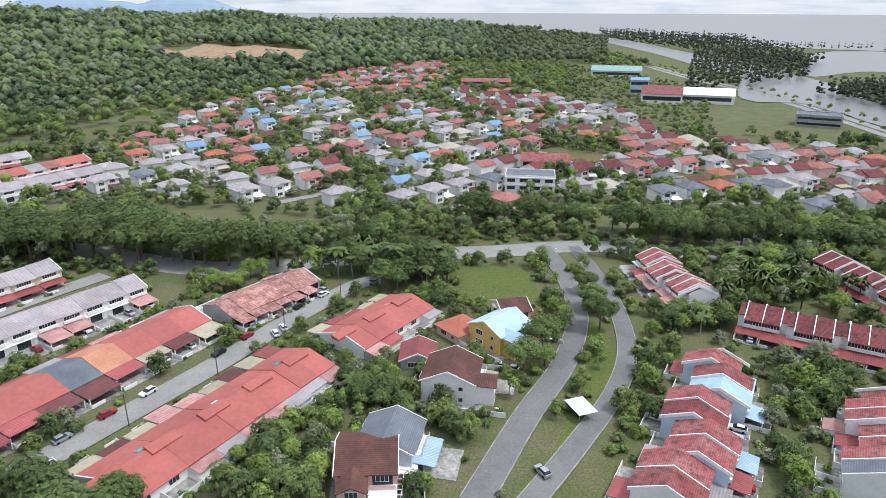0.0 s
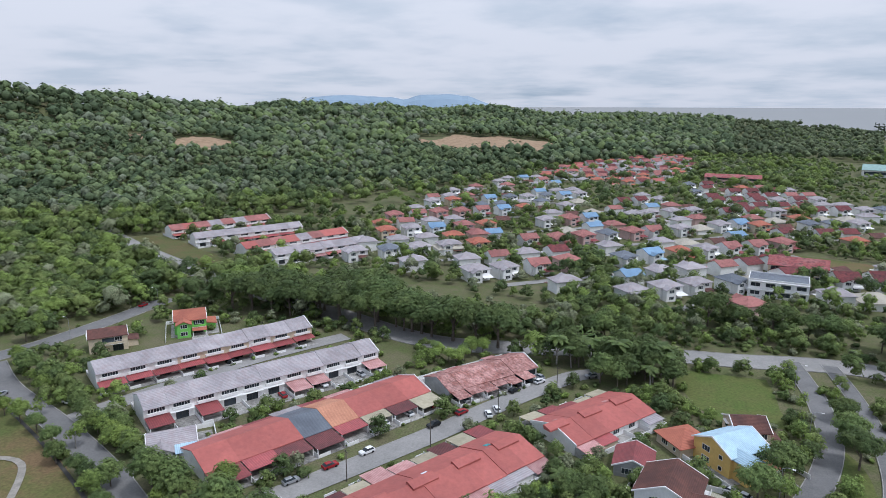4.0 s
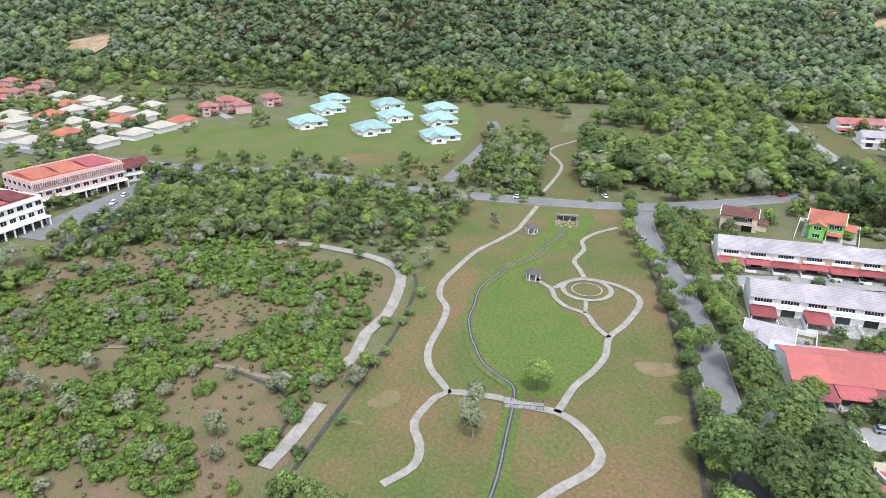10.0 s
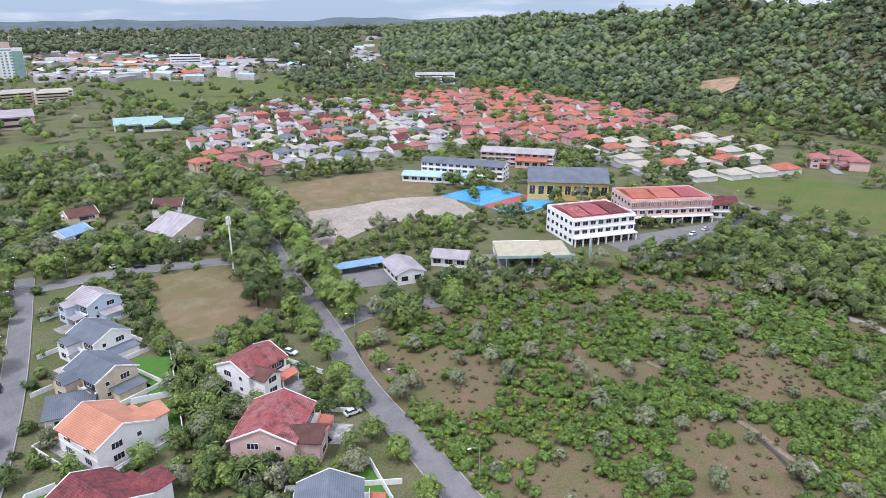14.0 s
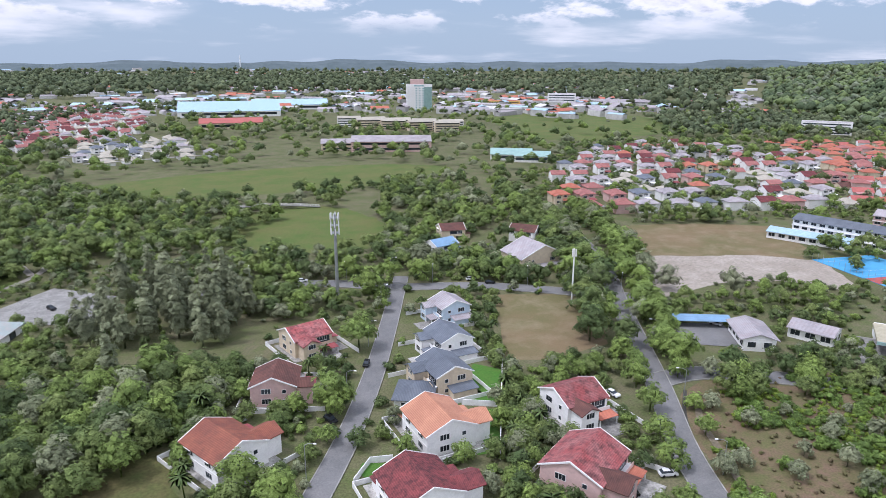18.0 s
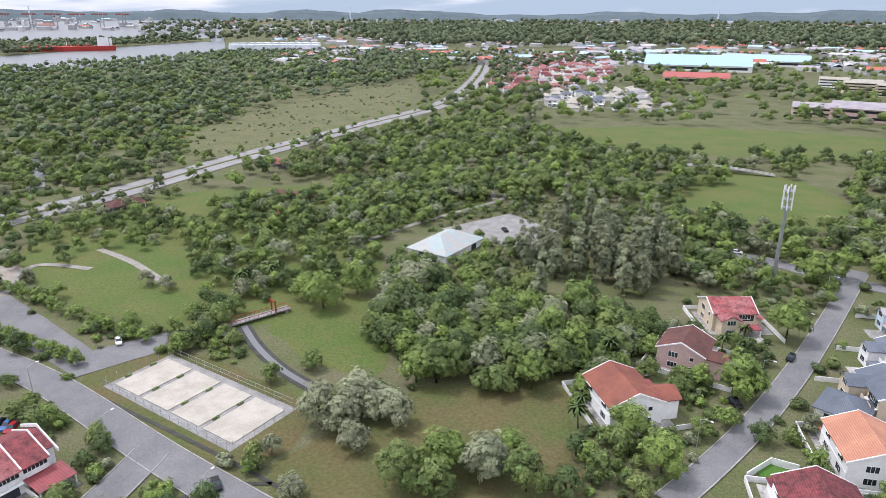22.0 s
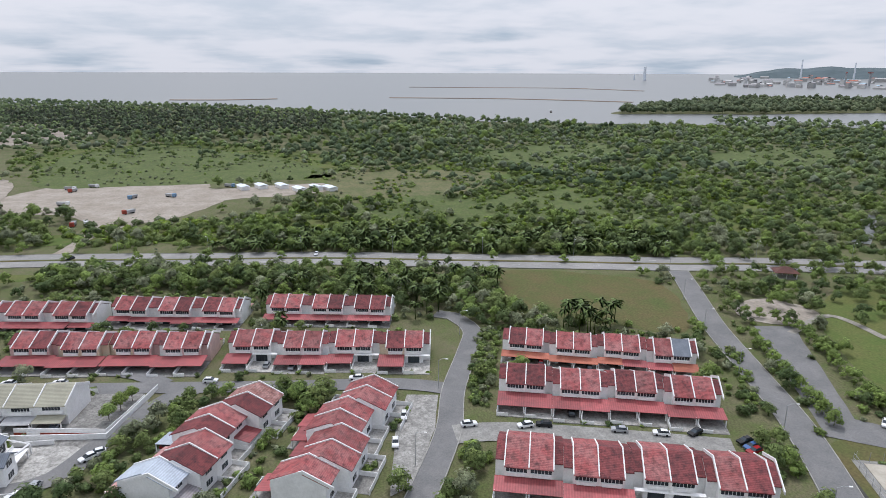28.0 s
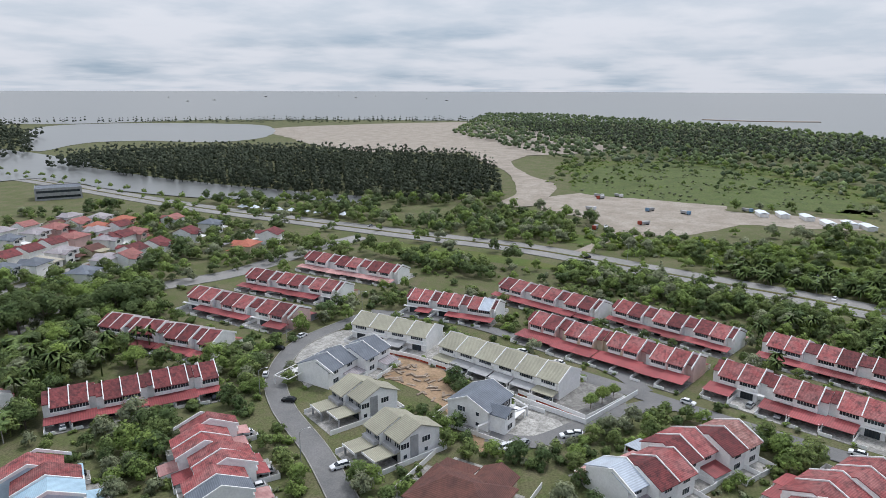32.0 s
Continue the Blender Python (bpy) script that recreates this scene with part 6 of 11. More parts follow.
for px, q_, roof_, wall_, w_, d_, lab_, r2_ in (
        ((-102.1, -126.8), (-102.9, -96.6), ROOF_RED, WALL_WHITE, 13, 12, "white two-storey house with red and brown roof", ROOF_BROWN),
        ((-85.7, -101.0), (-95.3, -83.2), ROOF_RED, WALL_PINK, 16, 14, "pink two-storey house with red roof", ROOF_BROWN),
        ((-71.5, -71.9), (-79.5, -61.9), ROOF_SLATE, WALL_WHITE, 14, 12, "house with grey metal roof behind a white wall", None)):
    house(px, facing(px, q_), w_, d_, 2, roof_, wall_, "gable", ROOF_SALMON, lab_, roof2=r2_)
for px, roof_, wall_, w_, d_, lab_ in (
        ((-155.9, -303.5), ROOF_BROWN, WALL_CREAM, 13, 11, "cream two-storey house with maroon roof"),
        ((-137.8, -278.4), ROOF_BLUE, WALL_WHITE, 13, 10, "house with bright blue sheet roof"),
        ((-189.8, -283.9), ROOF_BROWN, WALL_WHITE, 14, 11, "white two-storey house with maroon roof"),
        ((-169.1, -245.0), ROOF_GREY, WALL_CREAM, 18, 24, "large cream house with grey sheet roof")):
    house(px, facing(px, (-144.0, -245.3)), w_, d_, 2, roof_, wall_, "gable", None, lab_, wing=False)

# hall in the park
p = (48.6, -247.3)
house(p, facing(p, (33.9, -241.1)), 27, 18, 1, ROOF_PATCHED, WALL_WHITE, "hip", None, "white park hall with patched teal hipped roof", wing=False, category="hall")

# town houses: a few models, copied over the estates
MODELS = []
for roof_, wall_, kind_, w_, d_, fl_, porch_, lab_ in (
        (ROOF_ROSE, WALL_WHITE, "gable", 11, 10, 2, AWNING_RED, "white two-storey house with faded red tiled roof"),
        (ROOF_RED_DARK, WALL_WHITE, "gable", 11, 11, 2, TRIM, "white two-storey house with maroon roof"),
        (ROOF_SALMON, WALL_CREAM, "hip", 12, 10, 2, ROOF_SALMON, "cream two-storey house with salmon roof"),
        (ROOF_BROWN, WALL_CREAM, "gable", 10, 10, 1, AWNING_TAN, "low cream house with brown roof"),
        (ROOF_GREY, WALL_WHITE, "hip", 12, 10, 2, TRIM, "white two-storey house with grey roof"),
        (ROOF_ROSE, WALL_PINK, "hip", 12, 11, 2, AWNING_RED, "pink two-storey house with faded red hipped roof"),
        (ROOF_BLUE, WALL_WHITE, "gable", 11, 10, 2, AWNING_BLUE, "white two-storey house with blue roof"),
        (ROOF_CREAM, WALL_WHITE, "hip", 13, 11, 1, None, "white bungalow with pale hipped roof"),
        (ROOF_TEAL, WALL_WHITE, "hip", 18, 14, 1, None, "white villa with teal hipped roof"),
        (ROOF_SLATE, WALL_WHITE, "hip", 11, 10, 2, TRIM, "white two-storey house with slate roof"),
        (ROOF_SHEET, WALL_WHITE, "gable", 13, 11, 1, AWNING_PALE, "white house with red sheet roof"),
        (ROOF_GREY, WALL_WHITE, "hip", 13, 9, 2, ROOF_BROWN, "white two-storey house with weathered grey hipped roof"),
        (ROOF_SALMON, WALL_WHITE, "hip", 14, 11, 1, None, "white bungalow with orange hipped roof")):
    MODELS.append(house((0, 0), 0, w_, d_, fl_, roof_, wall_, kind_, porch_, lab_, detail=1, wing=fl_ == 2 or roof_ == ROOF_TEAL))


USED = set()
CLEAR = []                      # places of buildings, kept free of trees


FAR_HOUSES = []


def put_house(k, x, y, turn):
    m = pose(x, y, land(x, y), 0, 0, turn) @ Matrix.Diagonal((*[{7: 1.12, 8: 1.08, 12: 1.12}.get(k, 1.02)] * 3, 1)) @ pose(-6, 0, 0)
    take_box(m, -2, 20 if k == 8 else 13, -9, 8)
    if math.hypot(x, y) > 400 and k != 8:
        FAR_HOUSES.append((k, m))
        return
    if k not in USED:
        USED.add(k)
        MODELS[k].matrix_basis = m
    else:
        copy_thing(MODELS[k], m)
    CLEAR.append((x, y, 9))


def estate(poly, along, gap, row, mix_, skip=0.08, jitter=1.6):
    """Houses in rows over a polygon; along is the row's heading in degrees."""
    c, s_ = math.cos(radians(along)), math.sin(radians(along))
    loc = [(p[0] * c + p[1] * s_, -p[0] * s_ + p[1] * c) for p in poly]
    u0, u1 = min(p[0] for p in loc), max(p[0] for p in loc)
    v0, v1 = min(p[1] for p in loc), max(p[1] for p in loc)
    v, i = v0 + 5, 0
    while v < v1:
        u = u0 + rng.uniform(0, gap)
        while u < u1:
            uu, vv = u + rng.uniform(-jitter, jitter), v + rng.uniform(-jitter, jitter)
            x, y = uu * c - vv * s_, uu * s_ + vv * c
            if inside((x, y), poly) and rng.random() > skip:
                put_house(pick(mix_), x, y, along + (0 if i % 2 else 180) + rng.uniform(-4, 4))
            u += gap
        if i % 2 == 0:
            run = []
            vv, u = v + row * 0.6, u0
            while u < u1 + 12:
                q = (u * c - vv * s_, u * s_ + vv * c)
                if u < u1 and inside(q, poly):
                    run.append(q)
                else:
                    if len(run) > 4:
                        strip("street", run, 6.0, 0.3 + 0.002 * (i % 7), ROAD_PALE, "pale street between town houses", "road", sm=False)
                    run = []
                u += 9
        v += row * (0.8 if i % 2 else 1.2)
        i += 1


TOWN = (0, 1, 0, 1, 2, 4, 4, 11, 5, 9, 11, 6, 3, 7, 7, 5, 4, 9)
REDTOWN = (0, 1, 1, 5, 4, 2, 9, 7, 1, 11, 3)
estate([(-113.4, 318.4), (-55.6, 299.5), (0.3, 293.8), (37.9, 302.4), (83.4, 389.0), (63.3, 509.0), (-32.1, 658.3), (-118.3, 490.8), (-138.8, 351.5)], 40, 19, 31, TOWN)
estate([(-189.3, 326.0), (-129.3, 326.9), (-118.3, 490.8), (-73.4, 628.2), (-180.0, 807.1), (-223.5, 633.6), (-220.3, 466.7)], 40, 19, 30, (0, 2, 4, 4, 6, 3, 5, 11, 9, 7))
estate([(63.1, 315.0), (151.4, 306.1), (217.0, 311.6), (267.1, 391.3), (252.2, 460.8), (138.4, 480.2), (66.1, 348.4)], 15, 17, 27, REDTOWN)
estate([(80.5, 479.3), (164.4, 459.5), (171.6, 603.6), (126.8, 700.1), (74.6, 773.1), (-3.1, 771.2), (33.9, 526.6)], 25, 19, 30, REDTOWN)
estate([(-180.0, 807.1), (-47.8, 723.2), (14.3, 927.7), (-2.6, 1239.6), (-78.1, 1153.7), (-169.6, 949.4)], 30, 18, 30, (0, 1, 2, 10, 4))
for k_, px in enumerate(((-329.3, 352.5), (-295.5, 336.9), (-247.7, 322.7), (-220.3, 313.4))):
    q_ = (((-295.2, 417.8)), ((-254.1, 397.6)), ((-214.6, 388.9)), ((-188.5, 367.7)))[k_]
    terrace(px, q_, 8, True, roofs=(ROOF_ROSE, ROOF_GREY, ROOF_SHEET) if k_ % 2 == 0 else (ROOF_GREY,), awn=(AWNING_RED, AWNING_PALE, ROOF_SHEET), label="two-storey terrace at the foot of the wooded hill", tall_divider=False, porch=0.7)
estate([(-238.8, -314.6), (-307.2, -295.5), (-366.0, -257.2), (-449.6, -251.4), (-615.7, -416.8), (-584.3, -555.4), (-465.9, -589.3), (-297.5, -412.7)], -20, 19, 29, (0, 1, 4, 5, 0, 2, 9, 5, 4, 1, 7, 11, 11, 3))
estate([(-442.1, -262.3), (-442.1, -200.0), (-535.2, -172.6), (-642.4, -155.0), (-834.2, -433.2), (-682.8, -522.5), (-595.5, -403.1)], -42, 18, 29, (10, 2, 0, 12, 10, 5, 12), 0.04, 0.6)
estate([(-453.7, -182.9), (-415.0, -120.8), (-388.5, -79.8), (-430.8, -29.2), (-540.9, -74.8), (-597.0, -133.7), (-514.3, -170.1)], -40, 21, 30, (7, 7, 7, 7, 12), 0.05)
for px in ((-513.2, 60.6), (-476.1, 50.0), (-433.2, 31.6), (-481.1, 94.1), (-438.3, 90.0), (-403.8, 67.4), (-454.4, 127.0), (-418.7, 115.6), (-374.6, 103.5)):
    put_house(8, *px, facing(px) + 15)
for px in ((-490.3, -27.8), (-513.3, -15.4), (-515.7, 16.6)):
    put_house(5, *px, facing(px) + 10)
estate([(-449.1, -28.0), (-470.3, 3.5), (-516.9, -10.9), (-506.0, -33.5)], 20, 22, 26, (5, 10))
estate([(107.8, -797.8), (61.8, -811.8), (-39.0, -953.8), (-62.2, -1445.4), (53.1, -1577.3), (163.8, -1421.8)], 20, 17, 26, (0, 5, 7, 1, 4))
estate([(56.7, -733.3), (6.3, -654.7), (-91.7, -667.2), (-70.0, -868.3), (19.8, -894.4)], 10, 24, 30, (7, 9, 4))
estate([(154.3, 332.2), (162.8, 283.1), (201.1, 292.5), (245.2, 312.9), (230.5, 264.4), (305.3, 286.2), (308.6, 350.7), (263.2, 389.9), (208.4, 402.1)], 20, 30, 42, (1, 1, 0, 2, 9), 0.15)
estate([(195.5, 349.8), (241.4, 350.4), (277.0, 406.9), (238.5, 406.4)], 20, 22, 26, (1, 2, 0), 0.3)


def join_houses(name, houses, label):
    """Houses too far off to tell apart, in one mesh."""
    mats_, v, f, mi = [], [], [], []
    cache = {}
    for k, m in houses:
        if k not in cache:
            rows_ = []
            for ch in MODELS[k].children:
                me = ch.data
                rows_.append((ch.matrix_basis, [x.co.copy() for x in me.vertices], [(tuple(p_.vertices), me.materials[p_.material_index]) for p_ in me.polygons]))
            cache[k] = rows_
        for mb, vs, fs in cache[k]:
            mm, o = m @ mb, len(v)
            v.extend(tuple(mm @ q) for q in vs)
            for ids, mt in fs:
                if mt not in mats_:
                    mats_.append(mt)
                f.append(tuple(o + i for i in ids))
                mi.append(mats_.index(mt))
    s = Shape()
    s.v, s.f, s.mi = v, f, mi
    return tagged(part(name, s, mats_), label, "town houses", "", "stuff")


join_houses("town_houses", FAR_HOUSES, "distant streets of red, grey and white roofed houses")
for k_ in range(len(MODELS)):
    if k_ not in USED:
        for ch in list(MODELS[k_].children):
            bpy.data.objects.remove(ch)
        bpy.data.objects.remove(MODELS[k_])


# ---- larger buildings ----
def block(name, at, turn, w, d, h, wall, roof, label, category, storeys=3, bays=8, glass=GLASS, flat=True, band=None):
    root = thing(name, pose(at[0], at[1], land(*at), 0, 0, turn) @ pose(-w / 2, 0, 0), label, category)
    take_box(root.matrix_basis, -2, w + 2, -d / 2 - 3, d / 2 + 2)
    distant = math.hypot(*at) > 620
    part("wall", Shape().box(0, w, -d / 2, d / 2, -0.4, h), wall, root)
    if flat:
        part("roof", Shape().box(0.3, w - 0.3, -d / 2 + 0.3, d / 2 - 0.3, h + 0.004, h + 0.35), roof, root)
        pp = Shape()
        for x0, x1, y0, y1 in ((0, w, -d / 2, -d / 2 + 0.3), (0, w, d / 2 - 0.3, d / 2), (0, 0.3, -d / 2 + 0.3, d / 2 - 0.3), (w - 0.3, w, -d / 2 + 0.3, d / 2 - 0.3)):
            pp.box(x0, x1, y0, y1, h + 0.004, h + 0.9)
        part("parapet", pp, wall, root)
    else:
        part("roof", roof_gable(w, d, h, h + d * 0.16, 1.2), roof, root)
        part("gable_wall", Shape().along_x([(-d / 2 + 0.1, h - 0.01), (d / 2 - 0.1, h - 0.01), (0, h + d * 0.155)], 0.1, w - 0.1), wall, root)
    sh = h / storeys
    if distant:
        for s_ in range(storeys):
            part("window_band", Shape().box(w * (0.3 if storeys > 8 else 0.04), w * (0.7 if storeys > 8 else 0.96), -d / 2 - 0.1, -d / 2 - 0.01, s_ * sh + sh * 0.35, s_ * sh + sh * 0.75), glass, root)
            if s_ % 2 == 0 and math.hypot(*at) < 1000:
                part("window_band", Shape().box(w + 0.01, w + 0.1, -d * 0.44, d * 0.44, s_ * sh + sh * 0.35, s_ * sh + sh * 0.75), glass, root)
        return root
    win = window_shape(w / bays * 0.62, sh * 0.45, 2).mesh("window", TRIM, glass)
    for s_ in range(storeys):
        for b in range(bays):
            x = w * (b + 0.5) / bays
            place(win, "window", root, x, -d / 2 - 0.01, s_ * sh + sh * 0.32)
            if storeys * bays < 50:
                place(win, "window", root, x, d / 2 + 0.01, s_ * sh + sh * 0.32, 180)
        part("ledge", Shape().box(-0.25, w + 0.25, -d / 2 - 0.6, -d / 2 - 0.004, (s_ + 1) * sh - 0.35, (s_ + 1) * sh - 0.12), band or TRIM, root)
    nb = max(2, int(bays * d / w))
    win2 = window_shape(d / nb * 0.5, sh * 0.42, 1).mesh("window", TRIM, glass)
    for s_ in range(storeys):
        for b in range(nb):
            y = -d / 2 + d * (b + 0.5) / nb
            place(win2, "window", root, w + 0.01, y, s_ * sh + sh * 0.34, 90)
            place(win2, "window", root, -0.01, y, s_ * sh + sh * 0.34, -90)
    CLEAR.append((at[0], at[1], max(w, d) * 0.55))
    return root




def shop_front(root, w, d, h, fins, roofs_):
    """Arcade columns, a fin screen over the top floor and raised roof steps on a shop block."""
    part("arcade", Shape().box(0.4, w - 0.4, -d / 2 - 0.08, -d / 2 - 0.015, 0.1, 3.0), GRILLE, root, "dark shop arcade")
    for i in range(9):
        x = 0.2 + i * (w - 0.4) / 8
        part("column", Shape().box(x - 0.25, x + 0.25, -d / 2 - 2.4, -d / 2 - 1.9, 0, 3.4), TRIM, root)
    part("canopy", Shape().box(-0.3, w + 0.3, -d / 2 - 2.6, -d / 2 - 0.02, 3.41, 3.75), TRIM, root)
    if fins:
        n = int(w / 0.9)
        for i in range(n):
            part("fin", Shape().box(i * w / n, i * w / n + 0.3, -d / 2 - 0.9, -d / 2 - 0.1, h - 2.2, h + 0.4), WALL_PINK, root)
    for i, q_ in enumerate(roofs_):
        x0 = w * (0.06 + 0.9 * i / len(roofs_))
        x1 = x0 + w * 0.8 / len(roofs_)
        part("raised_roof", Shape().along_x([(-d * 0.36, h + 0.36), (d * 0.36, h + 0.36), (d * 0.36, h + 0.9), (d * 0.1, h + 1.9), (-d * 0.36, h + 0.7)], x0, x1), q_, root)


p = (-270.8, -98.8)
shop_front(block("shop_block", p, facing(p, (-246.1, -67.6)), 30, 24, 11, WALL_WHITE, ROOF_RED, "white three-storey shop block with red roof", "shop block", 3, 8), 30, 24, 11, 0, (ROOF_RED, AWNING_RED, ROOF_RED_DARK))
p = (-317.0, -80.9)
shop_front(block("shop_block", p, facing(p, (-287.6, -56.0)), 40, 24, 11, WALL_PINK, ROOF_SALMON, "pink three-storey shop block with red roof", "shop block", 3, 10), 40, 24, 11, 1, (ROOF_SALMON, ROOF_SALMON, AWNING_RED))
p = (-334.7, -58.3)
block("shop_block", p, facing(p, (-313.2, -47.0)), 16, 14, 7, WALL_WHITE, ROOF_RED_DARK, "white two-storey shop block with maroon roof", "shop block", 2, 4, flat=False)
p = (-333.7, -136.4)
block("sports_hall", p, facing(p, (-273.0, -107.3)), 42, 30, 10, WALL_YELLOW, ROOF_SLATE, "yellow sports hall with slate roof", "hall", 1, 9, flat=False)
p = (-339.9, -205.4)
block("school_block", p, facing(p, (-301.9, -196.9)), 52, 13, 9, WALL_WHITE, ROOF_SLATE, "white school block with grey sheet roof", "school", 3, 12, flat=False)
p = (-389.9, -194.3)
block("school_block", p, facing(p, (-331.3, -177.1)), 48, 14, 9, WALL_PINK, ROOF_GREY, "pink school block with pale sheet roof", "school", 3, 10, flat=False)
p = (-321.0, -213.4)
block("school_block", p, facing(p, (-284.5, -200.2)), 40, 10, 4, WALL_WHITE, AWNING_BLUE, "low school building with blue roof", "school", 1, 8, flat=False)
p = (-391.2, -184.6)
block("school_block", p, facing(p, (-338.6, -166.2)), 20, 18, 5, WALL_PINK, ROOF_SALMON, "low canteen with salmon roof", "school", 1, 4, flat=False)
p = (-184.9, -138.1)
block("depot", p, facing(p, (-172.2, -146.7)), 17, 10, 4.2, WALL_WHITE, ROOF_GREY, "white depot shed with grey roof", "shed", 1, 4, flat=False)
p = (-206.2, -130.4)
block("depot", p, facing(p, (-192.9, -125.7)), 14, 9, 4, WALL_WHITE, ROOF_GREY, "low shed with pale roof", "shed", 1, 3, flat=False)
p = (-178.4, -157.2)
root = thing("carport", pose(p[0], p[1], 0, 0, 0, facing(p, (-172.2, -146.7))), "open carport with blue sheet roof", "carport")
part("roof", Shape().along_x([(-3, 2.6), (3, 3.0), (3, 3.12), (-3, 2.72)], -13, 13), ROOF_BLUE, root)
for x in (-12, -6, 0, 6, 12):
    part("post", Shape().box(x - 0.1, x + 0.1, 2.4, 2.6, 0, 2.9), METAL, root)
# petrol station
p = (-224.2, -105.1)
root = thing("petrol_station", pose(p[0], p[1], 0, 0, 0, facing(p, (-207.6, -93.2))), "petrol station with flat tan canopy and teal fascia", "petrol station")
part("canopy", Shape().box(-14, 14, -9, 9, 5.0, 5.8), AWNING_TAN, root)
part("fascia", Shape().box(-14.2, 14.2, -9.25, -9.004, 4.8, 5.9), ROOF_TEAL, root, "teal fascia")
part("fascia", Shape().box(14.004, 14.25, -9, 9, 4.8, 5.9), ROOF_TEAL, root, "teal fascia")
for x in (-10, 0, 10):
    for y in (-5, 4):
        part("column", Shape().tube((x, y, 0), (x, y, 5), 0.3, 0.3, 8), TRIM, root)
        part("pump", Shape().box(x + 0.6, x + 1.4, y - 0.4, y + 0.4, 0, 1.9), ROOF_TEAL, root)
part("kiosk", Shape().box(-13, 6, 9.01, 15, 0, 4), WALL_WHITE, root)
part("apron", Shape().box(-18, 20, -15, 9, -0.2, 0.2), CONCRETE, root)
p = (-242.5, -87.3)
root = thing("pylon_sign", pose(p[0], p[1], 0, 0, 0, 30), "tall teal pylon sign", "sign")
part("board", Shape().box(-1.4, 1.4, -0.3, 0.3, 0.2, 8), ROOF_TEAL, root)
part("sign_face", Shape().box(-1.0, 1.0, -0.36, -0.304, 4.6, 7.2), TRIM, root)
# sports courts of the school
p = (-303.1, -161.7)
c_ = thing("ball_court", pose(p[0], p[1], 0.25, 0, 0, facing(p, (-310.9, -195.1)) + 90), "blue and red fenced ball courts", "court", "", "structure")
part("surface", Shape().box(-27, 27, -17, 17, -0.2, 0.0), COURT_BLUE, c_)
for x in (8,):
    part("red_strip", Shape().box(x - 5, x + 3, -17, 17, 0.0, 0.012), COURT_RED, c_)
for x in (-27, -22, -6, 0, 12, 26):
    part("court_line", Shape().box(x - 0.06, x + 0.06, -15, 15, 0.014, 0.02), PAINT, c_)
for i in range(18):
    x = -27 + i * 54 / 17
    part("fence_post", Shape().tube((x, -17, 0), (x, -17, 4), 0.06, 0.06, 5), METAL, c_)
# pétanque-like sand courts
c0, c1, c2 = Vector((112.9, -127.6)), Vector((105.9, -144.3)), Vector((69.7, -110.2))
ux, uy = (c1 - c0), (c2 - c0)
lx, ly = ux.length, uy.length
root = thing("sand_court", pose(c0.x, c0.y, 0, 0, 0, math.degrees(math.atan2(uy.y, uy.x))), "fenced row of four pale sand courts", "court", "", "structure")
sgn = 1 if (uy.x * ux.y - uy.y * ux.x) > 0 else -1
part("base", Shape().box(-1, ly + 1, min(0, sgn * lx) - 1, max(0, sgn * lx) + 1, -0.2, 0.06), CONCRETE, root)
for i in range(4):
    x0 = ly * i / 4
    part("court", Shape().box(x0 + 0.6, x0 + ly / 4 - 0.8, min(0, sgn * lx) + 1.2, max(0, sgn * lx) - 1.2, 0.1, 0.225), COURT, root)
    for q_ in (0.3, 0.7):
        part("bench", Shape().box(x0 - 0.3, x0 + 0.3, sgn * lx * q_ - 0.9, sgn * lx * q_ + 0.9, 0.2, 0.65), LEAF_MID, root, "green bench")
fpost = Shape().tube((0, 0, 0), (0, 0, 2.4), 0.05, 0.05, 5).mesh("fence_post", METAL)
for i in range(15):
    place(fpost, "fence_post", root, ly * i / 14, -1 * sgn, 0)
    place(fpost, "fence_post", root, ly * i / 14, sgn * (lx + 1), 0)
for i in range(7):
    place(fpost, "fence_post", root, -0.9, sgn * lx * i / 6, 0)
    place(fpost, "fence_post", root, ly + 0.9, sgn * lx * i / 6, 0)
for y in (-1 * sgn, sgn * (lx + 1)):
    for z in (1.2, 2.35):
        part("fence_rail", Shape().box(0, ly, y - 0.03, y + 0.03, z - 0.03, z + 0.03), METAL, root)
# footbridge with red-brown arches
a_, b_ = Vector((100.0, -163.4)), Vector((87.3, -179.0))
root = thing("footbridge", pose(a_.x, a_.y, 0, 0, 0, math.degrees(math.atan2(b_.y - a_.y, b_.x - a_.x))), "red-brown timber footbridge over the canal", "bridge")
ln_b = (b_ - a_).length
part("deck", Shape().box(-1, ln_b + 1, -1.5, 1.5, 0.9, 1.25), CONCRETE, root)
for y in (-1.5, 1.5):
    part("railing", Shape().box(-1, ln_b + 1, y - 0.06, y + 0.06, 2.15, 2.3), RUST_RED, root)
    for i in range(15):
        part("baluster", Shape().box(i * ln_b / 14 - 0.05, i * ln_b / 14 + 0.05, y - 0.05, y + 0.05, 1.25, 2.15), RUST_RED, root)
    part("pylon", Shape().box(ln_b * 0.78, ln_b * 0.78 + 0.35, y - 0.2, y + 0.2, 1.25, 5.2), RUST_RED, root)
part("crossbeam", Shape().box(ln_b * 0.78 + 0.02, ln_b * 0.78 + 0.33, -1.3, 1.3, 4.4, 4.8), RUST_RED, root)
for x in (0.5, ln_b - 0.5):
    part("pier", Shape().box(x - 0.5, x + 0.5, -1.4, 1.4, -0.3, 0.9), CONCRETE, root)
